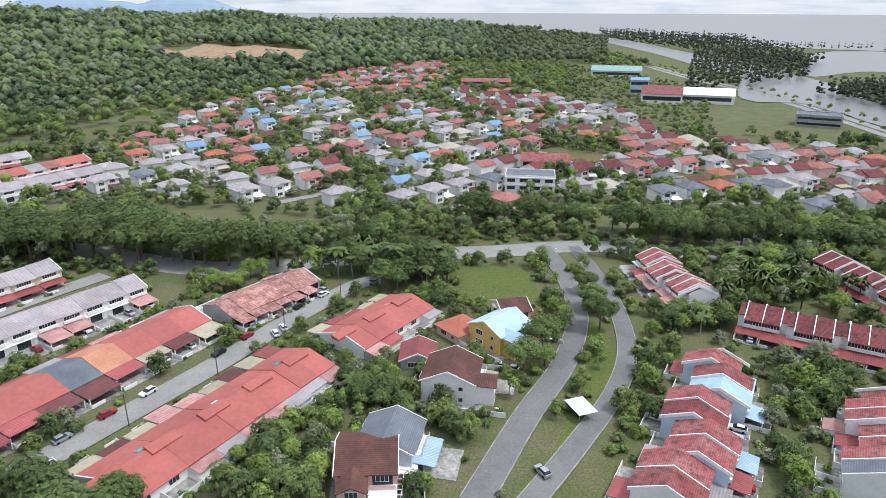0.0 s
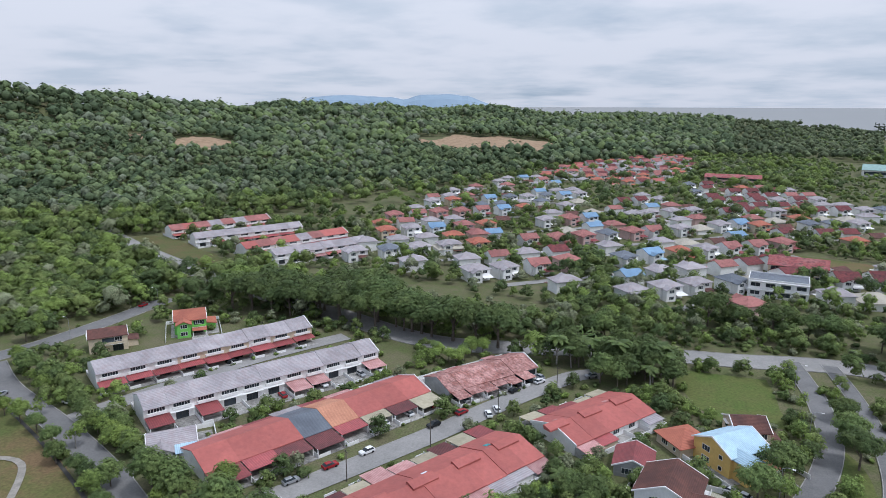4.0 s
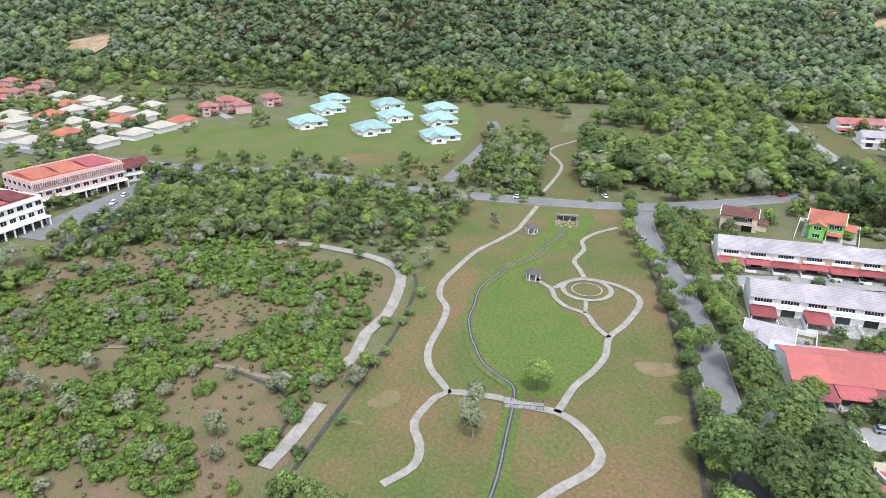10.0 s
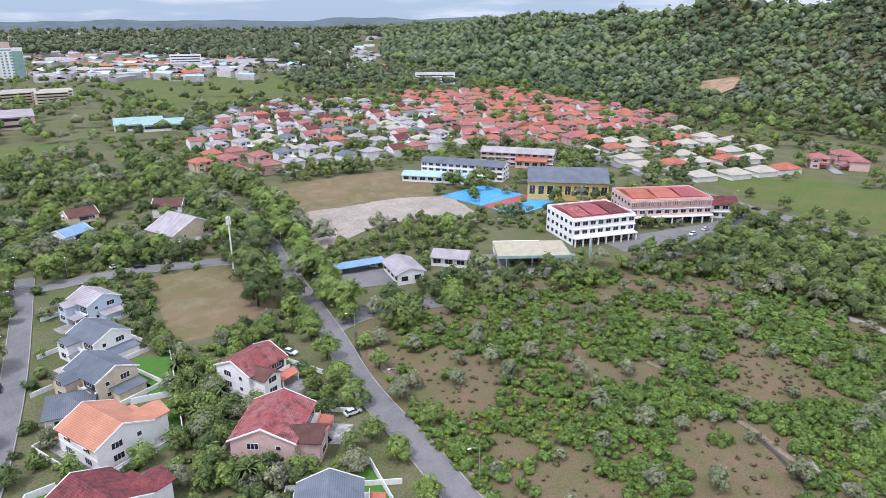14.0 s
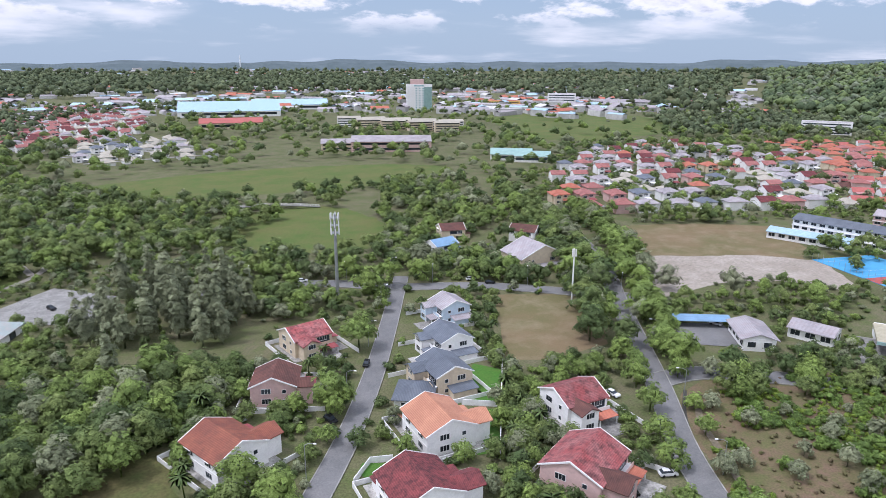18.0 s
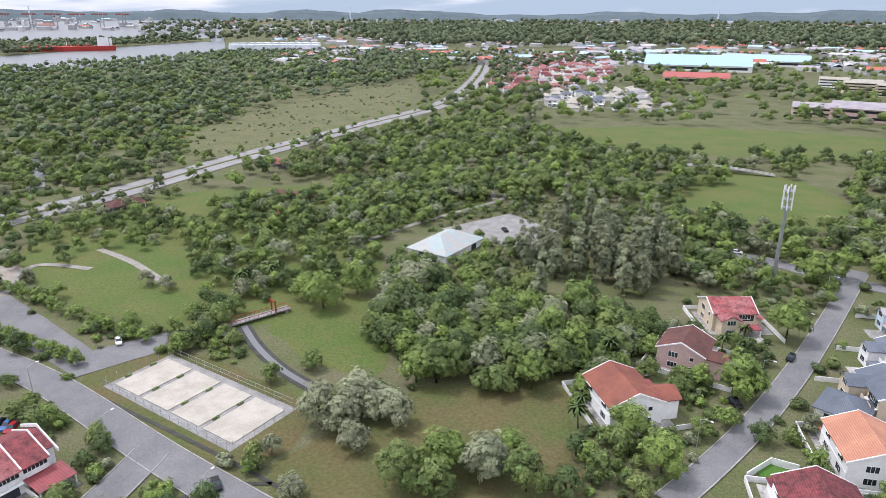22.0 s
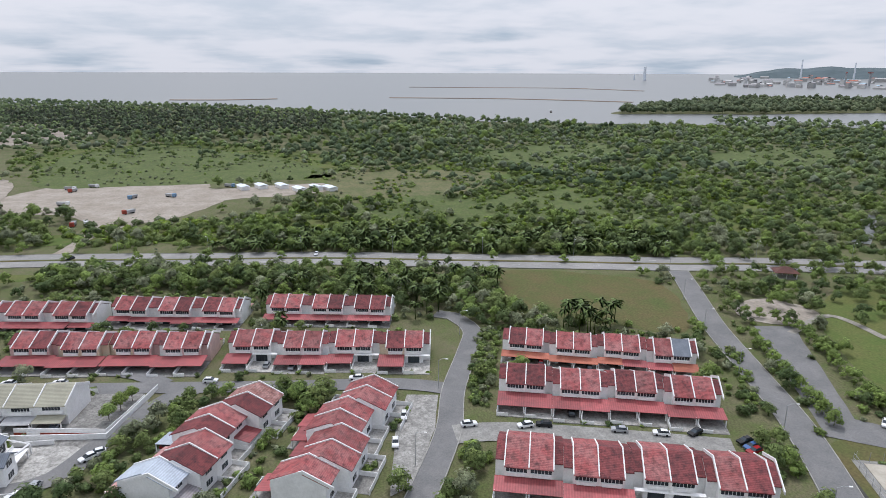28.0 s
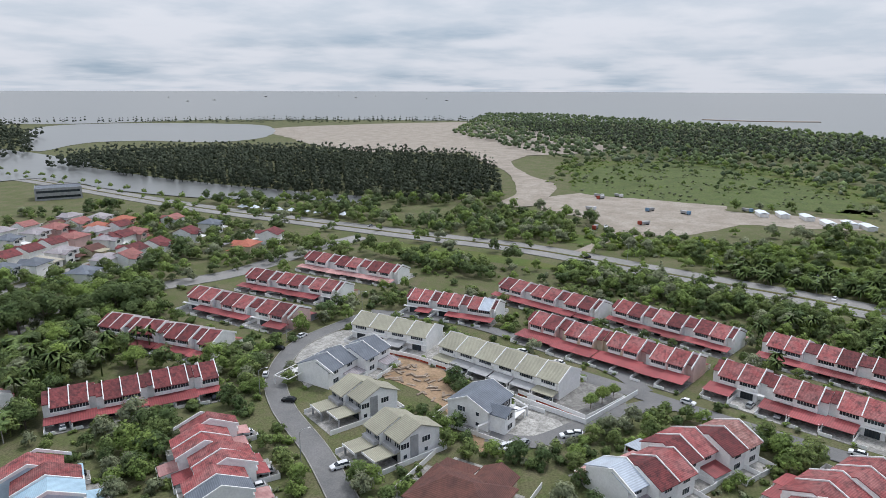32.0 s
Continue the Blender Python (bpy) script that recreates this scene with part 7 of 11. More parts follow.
# park footbridge and gazebos
p = (-114.3, 52.6)
root = thing("footbridge", pose(p[0], p[1], 0, 0, 0, facing(p) + 0), "small concrete park footbridge with dark rails", "bridge")
part("deck", Shape().box(-4.5, 4.5, -1.3, 1.3, 0.06, 0.34), CONCRETE, root)
for y in (-1.3, 1.3):
    for i in range(7):
        part("baluster", Shape().box(-4.4 + i * 1.45, -4.3 + i * 1.45, y - 0.05, y + 0.05, 0.3, 1.2), POLE, root)
    part("railing", Shape().box(-4.5, 4.5, y - 0.05, y + 0.05, 1.15, 1.25), POLE, root)


def gazebo(at):
    root = thing("gazebo", pose(at[0], at[1], 0), "round gazebo with dark conical roof and white posts", "gazebo", "gazebos")
    rf = Shape()
    ring_ = [(2.7 * math.cos(i * math.pi / 6), 2.7 * math.sin(i * math.pi / 6), 2.6) for i in range(12)]
    rf.solid(ring_, [(x * 0.06, y * 0.06, 3.7) for x, y, z in ring_])
    part("roof", rf, POLE, root)
    part("floor", Shape().tube((0, 0, -0.1), (0, 0, 0.2), 2.6, 2.6, 14), CONCRETE, root)
    for i in range(6):
        a = i * math.pi / 3
        part("post", Shape().box(2.1 * math.cos(a) - 0.14, 2.1 * math.cos(a) + 0.14, 2.1 * math.sin(a) - 0.14, 2.1 * math.sin(a) + 0.14, 0.2, 2.7), TRIM, root)
    part("table", Shape().tube((0, 0, 0.2), (0, 0, 0.95), 0.6, 0.6, 8), CONCRETE, root)


gazebo((-176.5, 81.8))
gazebo((-214.9, 97.8))
p = (-222.9, 116.3)
root = thing("culvert", pose(p[0], p[1], 0, 0, 0, facing(p)), "dark stone culvert under the road", "culvert")
part("headwall", Shape().box(-4.5, 4.5, 0.5, 1.5, 0, 2.4), CONCRETE, root)
for x in (-2.6, 0.0, 2.6):
    part("opening", Shape().box(x - 1.1, x + 1.1, 0.3, 0.496, 0.05, 1.9), GRILLE, root)
for i in range(40):
    rr = rng.uniform(0.3, 0.7)
    x, y = rng.uniform(-4.5, 4.5), rng.uniform(-7, 0)
    part("boulder", Shape().tube((x, y, 0), (x + rng.uniform(-.2, .2), y, rr), rr, rr * 0.5, 6), ROCK, root)

# mobile mast
p = (-73.4, -241.2)
root = thing("mobile_mast", pose(p[0], p[1], 0), "grey steel mobile phone mast with antennas", "mast")
part("pole", Shape().tube((0, 0, 0), (0, 0, 34), 0.75, 0.5, 12), METAL, root)
for z in (26.5, 29.5, 32.5):
    part("platform", Shape().tube((0, 0, z), (0, 0, z + 0.2), 1.8, 1.8, 10), METAL, root)
    for i in range(6):
        a = i * math.pi / 3 + z
        part("antenna", Shape().box(1.7 * math.cos(a) - 0.18, 1.7 * math.cos(a) + 0.18, 1.7 * math.sin(a) - 0.18, 1.7 * math.sin(a) + 0.18, z - 0.6, z + 2.0), TRIM, root)
p = (-153.1, -194.6)
root = thing("mobile_mast", pose(p[0], p[1], 0), "slim white mast with antennas", "mast")
part("pole", Shape().tube((0, 0, 0), (0, 0, 22), 0.35, 0.25, 10), TRIM, root)
for i in range(3):
    a = i * 2.1
    part("antenna", Shape().box(0.7 * math.cos(a) - 0.2, 0.7 * math.cos(a) + 0.2, 0.7 * math.sin(a) - 0.2, 0.7 * math.sin(a) + 0.2, 19, 22), TRIM, root)
# lattice tower on the hill
x, y = spot(75.2, 800)
z0 = land(x, y)
root = thing("lattice_tower", pose(x, y, z0 - 1), "red and white lattice tower on the wooded hill", "tower")
for i in range(6):
    w0, w1, h0, h1 = 4.2 - i * 0.52, 4.2 - (i + 1) * 0.52, i * 9.5, (i + 1) * 9.5
    sh = Shape()
    for sx, sy in ((1, 1), (1, -1), (-1, -1), (-1, 1)):
        sh.tube((sx * w0, sy * w0, h0), (sx * w1, sy * w1, h1), 0.4, 0.4, 4)
    for (ax, ay), (bx, by) in (((1, 1), (1, -1)), ((1, -1), (-1, -1)), ((-1, -1), (-1, 1)), ((-1, 1), (1, 1))):
        sh.tube((ax * w0, ay * w0, h0), (bx * w1, by * w1, h1), 0.26, 0.26, 4)
        sh.tube((bx * w0, by * w0, h0), (ax * w1, ay * w1, h1), 0.26, 0.26, 4)
    part("section", sh, (RUST_RED, TRIM)[i % 2], root)


def shelter(at, turn, w, d, roof, label):
    root = thing("park_shelter", pose(at[0], at[1], 0, 0, 0, turn) @ pose(-w / 2, 0, 0), label, "shelter", "park shelters")
    part("roof", roof_hip(w, d, 3.0, 3.0 + min(w, d) * 0.3), roof, root)
    part("floor", Shape().box(0, w, -d / 2, d / 2, -0.2, 0.28), CONCRETE, root)
    for x in (0.3, w / 2, w - 0.3):
        for y in (-d / 2 + 0.3, d / 2 - 0.3):
            part("post", Shape().box(x - 0.12, x + 0.12, y - 0.12, y + 0.12, 0.28, 2.95), TRIM, root)
    take_box(root.matrix_basis, -3, w + 3, -d / 2 - 4, d / 2 + 3)


for px, q_, w_, d_, r_ in (((212.8, -273.0), (180.1, -253.1), 16, 9, ROOF_BROWN), ((140.7, -306.2), (130.9, -334.1), 26, 5, ROOF_BROWN), ((132.6, -275.4), (113.4, -261.9), 6, 6, ROOF_RED), ((177.9, -374.9), (159.6, -351.8), 6, 6, ROOF_RED), ((243.0, -214.5), (224.2, -206.0), 9, 7, ROOF_BROWN), ((86.8, -282.4), (76.6, -261.0), 12, 8, ROOF_BROWN), ((183.9, -380.1), (169.2, -360.0), 7, 7, ROOF_RED)):
    shelter(px, facing(px, q_), w_, d_, r_, "open park shelter with brown hipped roof")
# arched bridge over the pond
a_, b_ = Vector((-45.0, -424.3)), Vector((-115.5, -410.5))
root = thing("footbridge", pose(a_.x, a_.y, 0, 0, 0, math.degrees(math.atan2(b_.y - a_.y, b_.x - a_.x))), "white arched footbridge over the pond", "bridge")
ln_b = (b_ - a_).length
deck = Shape()
for i in range(12):
    x0, x1 = ln_b * i / 12, ln_b * (i + 1) / 12
    z0, z1 = (0.3 + 2.6 * math.sin(math.pi * k_ / 12) for k_ in (i, i + 1))
    deck.solid([(x0, -1.4, z0), (x0, 1.4, z0), (x0, 1.4, z0 + 0.4), (x0, -1.4, z0 + 0.4)], [(x1, -1.4, z1), (x1, 1.4, z1), (x1, 1.4, z1 + 0.4), (x1, -1.4, z1 + 0.4)])
part("deck", deck, CONCRETE, root)
for y in (-1.4, 1.4):
    rail = Shape()
    for i in range(12):
        x0, x1 = ln_b * i / 12, ln_b * (i + 1) / 12
        z0, z1 = (1.5 + 2.6 * math.sin(math.pi * k_ / 12) for k_ in (i, i + 1))
        rail.tube((x0, y, z0), (x1, y, z1), 0.09, 0.09, 5)
    part("railing", rail, TRIM, root)
    for i in range(13):
        z0 = 0.6 + 2.6 * math.sin(math.pi * i / 12)
        part("baluster", Shape().box(ln_b * i / 12 - 0.06, ln_b * i / 12 + 0.06, y - 0.06, y + 0.06, z0, z0 + 0.95), TRIM, root)


# ---- distance: town blocks, port, hills ----
p = (-546.6, -1202.0)
root = block("tower_block", p, facing(p), 50, 26, 50, WALL_WHITE, ROOF_GREY, "tall white and teal glazed apartment tower", "tower block", 11, 6, GLASS_TEAL)
part("upper_block", Shape().box(8, 34, -9, 9, 50.4, 60), WALL_PINK, root)
part("side_wing", Shape().box(34.5, 49.5, -13.6, -13.01, 4, 46), ROOF_TEAL, root, "teal glazed wing")
for i in range(5):
    part("balcony", Shape().box(2.0 + i * 6.4, 5.4 + i * 6.4, -14.4, -13.12, 3, 47), WALL_WHITE, root, "stack of white balconies")
for px, w_, d_, h_, wl_, rf_, st_, lab_ in (
        ((-268.0, -662.0), 84, 30, 11, WALL_PINK, ROOF_GREY, 2, "long pink school block with pale roof"),
        ((-225.0, -690.0), 50, 22, 8, WALL_CREAM, ROOF_GREY, 2, "cream institute building with pale roof"),
        ((-666.1, -1185.0), 90, 30, 12, WALL_WHITE, ROOF_GREY, 3, "white shop row far off"),
        ((-765.9, -1245.2), 70, 30, 12, WALL_YELLOW, ROOF_SALMON, 3, "yellow and orange shop row"),
        ((-891.9, -1209.4), 60, 30, 26, WALL_WHITE, ROOF_GREY, 5, "white block at the edge of town"),
        ((-1029.6, -1169.9), 120, 30, 9, WALL_WHITE, ROOF_GREY, 2, "long white shed far off"),
        ((-860.6, -574.2), 60, 24, 15, WALL_WHITE, ROOF_GREY, 4, "white institute on the wooded edge"),
        ((-194.7, -1241.2), 170, 90, 10, WALL_WHITE, AWNING_BLUE, 1, "huge pale blue warehouse roof"),
        ((-155.8, -990.0), 86, 34, 9, WALL_CREAM, ROOF_SHEET, 1, "warehouse with red roof"),
        ((-333.3, -1368.3), 150, 60, 10, WALL_WHITE, AWNING_BLUE, 1, "pale blue warehouse beside the town"),
        ((-348.9, -550.4), 40, 26, 6, WALL_WHITE, ROOF_TEAL, 1, "mosque-like hall with turquoise roofs"),
        ((-359.0, -528.4), 34, 22, 6, WALL_WHITE, ROOF_TEAL, 1, "hall with turquoise roof"),
        ((249.2, 983.1), 70, 36, 9, WALL_WHITE, ROOF_TEAL, 1, "long hall with grey-green sheet roof"),
        ((264.6, 703.2), 72, 34, 9, WALL_WHITE, TRIM, 1, "white factory with pale roof"),
        ((227.7, 702.3), 40, 40, 10, WALL_WHITE, ROOF_RED, 1, "factory hall with red roof"),
        ((220.2, 760.5), 20, 14, 17, WALL_BLUE, ROOF_BLUE, 2, "tall bright blue factory block"),
        ((52.2, 830.8), 60, 18, 8, WALL_PINK, ROOF_RED, 2, "long pink school with red roof"),
        ((312.2, 553.0), 34, 24, 9, WALL_GREY, ROOF_SLATE, 2, "modern grey hall with slate roof"),
        ((46.3, 343.7), 26, 16, 8, WALL_WHITE, ROOF_SLATE, 2, "modern white and black house"),
        ((60.0, 383.6), 28, 18, 8, WALL_CREAM, ROOF_RED, 2, "large house with tiered red roofs")):
    block("building", px, facing(px), w_, d_, h_, wl_, rf_, lab_, "building", st_, max(4, int(w_ / 9)), flat=rf_ in (ROOF_SLATE,) or st_ > 2)
# rows of pale flats
for i in range(9):
    px = Vector((-316.1, -944.7)).lerp(Vector((-423.1, -826.0)), i / 8)
    px = (px.x, px.y + (i % 2) * 30)
    block("apartment_block", px, facing(px) + (i % 3) * 8, 34, 14, 13, WALL_CREAM if i % 2 else WALL_WHITE, ROOF_CREAM, "four-storey cream apartment block", "apartments", 4, 5, flat=False)


def far_town(name, az0, az1, r0, r1, n, seed, label, tall=10):
    """Very distant roofs, too small to tell apart."""
    rr = random.Random(seed)
    s = Shape()
    for _ in range(n):
        a, r = rr.uniform(az0, az1), rr.uniform(r0, r1)
        x, y = spot(a, r)
        w, d, h = rr.uniform(14, 60), rr.uniform(10, 24), rr.uniform(4, tall)
        t = rr.uniform(0, math.pi)
        c, q = math.cos(t), math.sin(t)
        z = land(x, y)
        ring_ = [(x + u * c - v * q, y + u * q + v * c) for u, v in ((-w / 2, -d / 2), (w / 2, -d / 2), (w / 2, d / 2), (-w / 2, d / 2))]
        s.solid([(*p_, z - 1) for p_ in ring_], [(*p_, z + h) for p_ in ring_], 0)
        m1, m2 = ((ring_[0][0] + ring_[3][0]) / 2, (ring_[0][1] + ring_[3][1]) / 2), ((ring_[1][0] + ring_[2][0]) / 2, (ring_[1][1] + ring_[2][1]) / 2)
        top = [(*p_, z + h + 0.1) for p_ in ring_]
        g0, g1 = (*m1, z + h + d * 0.2), (*m2, z + h + d * 0.2)
        k = rr.choice((1, 1, 1, 0, 2, 3))
        s.poly([top[0], top[1], g1, g0], k)
        s.poly([top[2], top[3], g0, g1], k)
    ob = part(name, s, (WALL_FAR, ROOF_GREY, ROOF_SALMON, AWNING_BLUE))
    return tagged(ob, label, "distant town", "", "stuff")


far_town("distant_town", 128, 205, 1250, 2700, 620, 3, "pale roofs of a distant town")
far_town("distant_industry", 150, 215, 2600, 4300, 260, 4, "far sheds of an industrial estate", 16)
far_town("distant_port", 214, 236, 3300, 4400, 130, 5, "pale sheds of a distant port", 22)
far_town("distant_edge_town", 138, 152, 1150, 1600, 60, 6, "white roofs at the edge of town", 12)
# tanks and chimneys of the port
tk = Shape().tube((0, 0, 0), (0, 0, 16), 16, 16, 16).mesh("storage_tank", TENT)
for i in range(22):
    x, y = spot(*( (208.2 - (i % 11) * 0.62, 1760 + (i // 11) * 110)))
    tagged(part("storage_tank", tk, (), None, "", pose(x, y, rise(math.hypot(x, y)))), "pale cylindrical storage tank", "tank", "storage tanks")
for a, r, h in ((240.6, 4000, 75), (241.4, 4100, 30), (226, 4300, 90), (222, 4200, 80), (229.4, 4200, 110), (170, 4300, 90), (199, 4300, 80)):
    x, y = spot(a, r)
    root = thing("chimney", pose(x, y, rise(r)), "tall pale chimney of a distant plant", "chimney", "distant chimneys")
    part("shaft", Shape().tube((0, 0, 0), (0, 0, h), 9 if h == 75 else 5, 7 if h == 75 else 3, 10), TENT, root)
for i in range(8):
    x, y = spot(216 + i * 1.5, 3600)
    root = thing("port_crane", pose(x, y, rise(3600), 0, 0, 20 * i), "far steel quay crane above the port", "crane", "port cranes")
    part("legs", Shape().box(-9, -6, -3, 3, 0, 60).box(6, 9, -3, 3, 0, 60), METAL, root)
    part("boom", Shape().box(-30, 40, -2, 2, 56, 61), RUST_RED, root)
# the ship
a_, b_ = Vector((1300.2, -1382.2)), Vector((1144.4, -1526.5))
root = thing("tanker_ship", pose(a_.x, a_.y, rise(a_.length) + 0.6, 0, 0, math.degrees(math.atan2(b_.y - a_.y, b_.x - a_.x))), "long red tanker with white superstructure", "ship")
SL = (b_ - a_).length
hull = Shape().solid([(6, -9, -0.5), (SL - 3, -9, -0.5), (SL, 0, -0.5), (SL - 3, 9, -0.5), (6, 9, -0.5), (0, 0, -0.5)], [(2, -11, 11), (SL, -11, 11), (SL + 2, 0, 11), (SL, 11, 11), (2, 11, 11), (-8, 0, 13)])
part("hull", hull, SHIP_RED, root)
part("superstructure", Shape().box(SL * 0.82, SL * 0.93, -9, 9, 11, 30), TRIM, root)
part("funnel", Shape().box(SL * 0.94, SL * 0.97, -3, 3, 11, 28), TRIM, root)
for i in range(7):
    part("deck_gear", Shape().box(SL * (0.1 + 0.1 * i), SL * (0.13 + 0.1 * i), -5, 5, 11, 15), RUST_RED, root)
part("mast", Shape().tube((SL * 0.5, 0, 11), (SL * 0.5, 0, 28), 0.8, 0.5, 6), TRIM, root)
# breakwaters and island
for pts in ([(2126.7, -316.5), (1998.2, -668.0), (1748.2, -954.9)], [(2987.4, -534.4), (2884.8, -832.1), (2759.6, -1178.9), (2445.1, -1381.0)], [(2072.5, 330.6), (2054.2, 173.7), (2102.9, 30.9)]):
    strip("breakwater", pts, 16, 2.5, ROCK, "dark rock breakwater in the bay", "breakwater", thick=4)
# boats on the sea
bt = Shape().solid([(-6, -2, 0), (6, -2, 0), (9, 0, 0), (6, 2, 0), (-6, 2, 0)], [(-6, -2.4, 2.5), (6, -2.4, 2.5), (11, 0, 3.5), (6, 2.4, 2.5), (-6, 2.4, 2.5)]).mesh("hull", POLE)
cb = Shape().box(-4, 1, -1.6, 1.6, 2.5, 6).mesh("cabin", TRIM)
for px in ((2421.8, 3126.4), (2233.1, 2743.0), (2410.5, 2754.2), (2898.0, 2882.2), (3246.7, 2619.0), (3125.3, 2397.4), (3388.4, 2447.2), (3243.2, 1991.9), (3117.4, 1791.4), (1375.8, -557.7)):
    root = thing("fishing_boat", pose(px[0], px[1], rise(math.hypot(*px)) + 0.8, 0, 0, rng.uniform(0, 360)), "small dark fishing boat at sea", "boat", "fishing boats")
    place(bt, "hull", root, 0, 0, 0)
    place(cb, "cabin", root, 0, 0, 0)


def ridge_line(name, az0, az1, r, low, high, material, label, scale, depth=260):
    s = Shape()
    n = int((az1 - az0) * 2)
    for k in range(n + 1):
        a = az0 + (az1 - az0) * k / n
        e = min(1, (a - az0) / 3, (az1 - a) / 3)
        h = (low + (high - low) * (0.5 + 0.5 * noise.noise((a / scale, r / 500, 2)) + 0.22 * noise.noise((a * 3 / scale, 1, 4)))) * max(0, e)
        for rr_, hh in ((r, -5), (r + depth * 0.5, h * 0.7), (r + depth, h), (r + depth * 1.4, 0)):
            x, y = spot(a, rr_)
            s.v.append((x, y, rise(min(rr_, 4900)) + hh))
    s.f = [(4 * k + i, 4 * k + i + 1, 4 * (k + 1) + i + 1, 4 * (k + 1) + i) for k in range(n) for i in range(3)]
    s.mi = [0] * len(s.f)
    return tagged(part(name, s, material), label, "hills", "", "structure")


# horizon ridges; their bluish tint is painted aerial haze
ridge_line("backdrop_hills_south", 112, 200, 4300, 20, 85, HILL_HAZE, "low wooded hills on the horizon, haze blue put into their colour", 7, 300)
ridge_line("backdrop_hills_port", 194, 234, 4400, 15, 80, HILL_HAZE, "low hills behind the port, haze blue put into their colour", 5, 250)
ridge_line("backdrop_mountain", 15, 34, 4350, 40, 125, MOUNTAIN_HAZE, "mountains far beyond the hills, pale blue haze put into their colour", 4, 250)


# ---- trees ----
def crown_quads(lobes, n, size, rr, up=0.75, flat=1.0):
    """Leaf clumps scattered over the lobes of a crown: an array of quads."""
    out = np.zeros((n, 4, 3))
    wts = [l[3] ** 2 for l in lobes]
    for i in range(n):
        cx_, cy_, cz_, r = rr.choices(lobes, wts)[0]
        a, u = rr.uniform(0, 2 * math.pi), rr.uniform(-0.55, 1)
        q = math.sqrt(1 - u * u)
        d = Vector((q * math.cos(a), q * math.sin(a), u))
        k = r * rr.uniform(0.72, 1.08)
        c = Vector((cx_ + d.x * k, cy_ + d.y * k, cz_ + d.z * k * flat))
        nrm = (d + Vector((rr.uniform(-.4, .4), rr.uniform(-.4, .4), rr.uniform(-.1, .5) + up))).normalized()
        t = nrm.cross(Vector((rr.uniform(-1, 1), rr.uniform(-1, 1), rr.uniform(-1, 1)))).normalized()
        b = nrm.cross(t)
        s_ = size * rr.uniform(0.6, 1.35)
        bend = nrm * s_ * 0.25
        for j, (e, g, h) in enumerate(((-1, -0.15, -1), (0.1, -0.8, 0.4), (1, 0.1, -1), (-0.1, 0.85, 0.4))):
            out[i, j] = c + t * (e * s_) + b * (g * s_) + bend * h
    return out


def soft_normals(v, lobes, flat=0.85, tilt=0.45):
    """Directions for shading that follow the rounded lobes of a crown, shaken a little from leaf to leaf."""
    v, lb = np.asarray(v, dtype=float), np.array(lobes)
    mid = np.average(lb[:, :3], axis=0, weights=lb[:, 3])
    near_ = np.argmin(np.linalg.norm(v[:, None, :] - lb[None, :, :3], axis=2) / lb[None, :, 3], axis=1)
    a = (v - lb[near_, :3]) / np.array((1, 1, flat))
    b = v - mid
    a /= np.linalg.norm(a, axis=1, keepdims=True) + 1e-6
    b /= np.linalg.norm(b, axis=1, keepdims=True) + 1e-6
    n = 0.75 * a + 0.35 * b + np.array((0, 0, 0.25)) + tilt * np.sin(np.floor(np.arange(len(v)) / 4)[:, None] * np.array((12.9, 78.2, 37.7)))
    return n / (np.linalg.norm(n, axis=1, keepdims=True) + 1e-6)


def set_normals(me, n):
    at_ = me.attributes.new("custom_normal", "FLOAT_VECTOR", "POINT")
    at_.data.foreach_set("vector", np.ascontiguousarray(n, dtype=np.float32).ravel())
    me.update()
    return me


def core(lobes, flat=1.0, k=0.78):
    """Rounded inner masses that close the crown."""
    sh = Shape()
    for cx_, cy_, cz_, r in lobes:
        rings = []
        for z, q in ((-0.7, 0.6), (0.0, 1.0), (0.65, 0.7)):
            rings.append([(cx_ + r * k * q * math.cos(i * math.pi / 3 + z), cy_ + r * k * q * math.sin(i * math.pi / 3 + z), cz_ + r * k * z * flat) for i in range(6)])
        o = len(sh.v)
        for g in rings:
            sh.v.extend(g)
        sh.v.append((cx_, cy_, cz_ + r * k * flat))
        for a in range(2):
            for i in range(6):
                j = (i + 1) % 6
                sh.f.append((o + a * 6 + i, o + a * 6 + j, o + a * 6 + 6 + j, o + a * 6 + 6 + i))
        for i in range(6):
            sh.f.append((o + 12 + i, o + 12 + (i + 1) % 6, o + 18))
        sh.f.append(tuple(o + i for i in range(5, -1, -1)))
    sh.mi = [0] * len(sh.f)
    return sh


def crown_shape(lobes, n, size, seed, flat=1.0, k=0.78):
    rr = random.Random(seed)
    sh = core(lobes, flat, k)
    for q in crown_quads(lobes, n, size, rr, flat=flat):
        sh.poly([tuple(v) for v in q])
    return sh


def trunk_shape(h, r, limbs, seed):
    rr = random.Random(seed)
    sh = Shape().tube((0, 0, -0.3), (0.1 * r, 0, h * 0.6), r, r * 0.65, 7)
    sh.tube((0.1 * r, 0, h * 0.58), (rr.uniform(-.4, .4), rr.uniform(-.4, .4), h), r * 0.65, r * 0.25, 6)
    for x, y, z in limbs:
        sh.tube((0, 0, h * rr.uniform(0.4, 0.65)), (x, y, z), r * 0.42, r * 0.12, 5)
    return sh


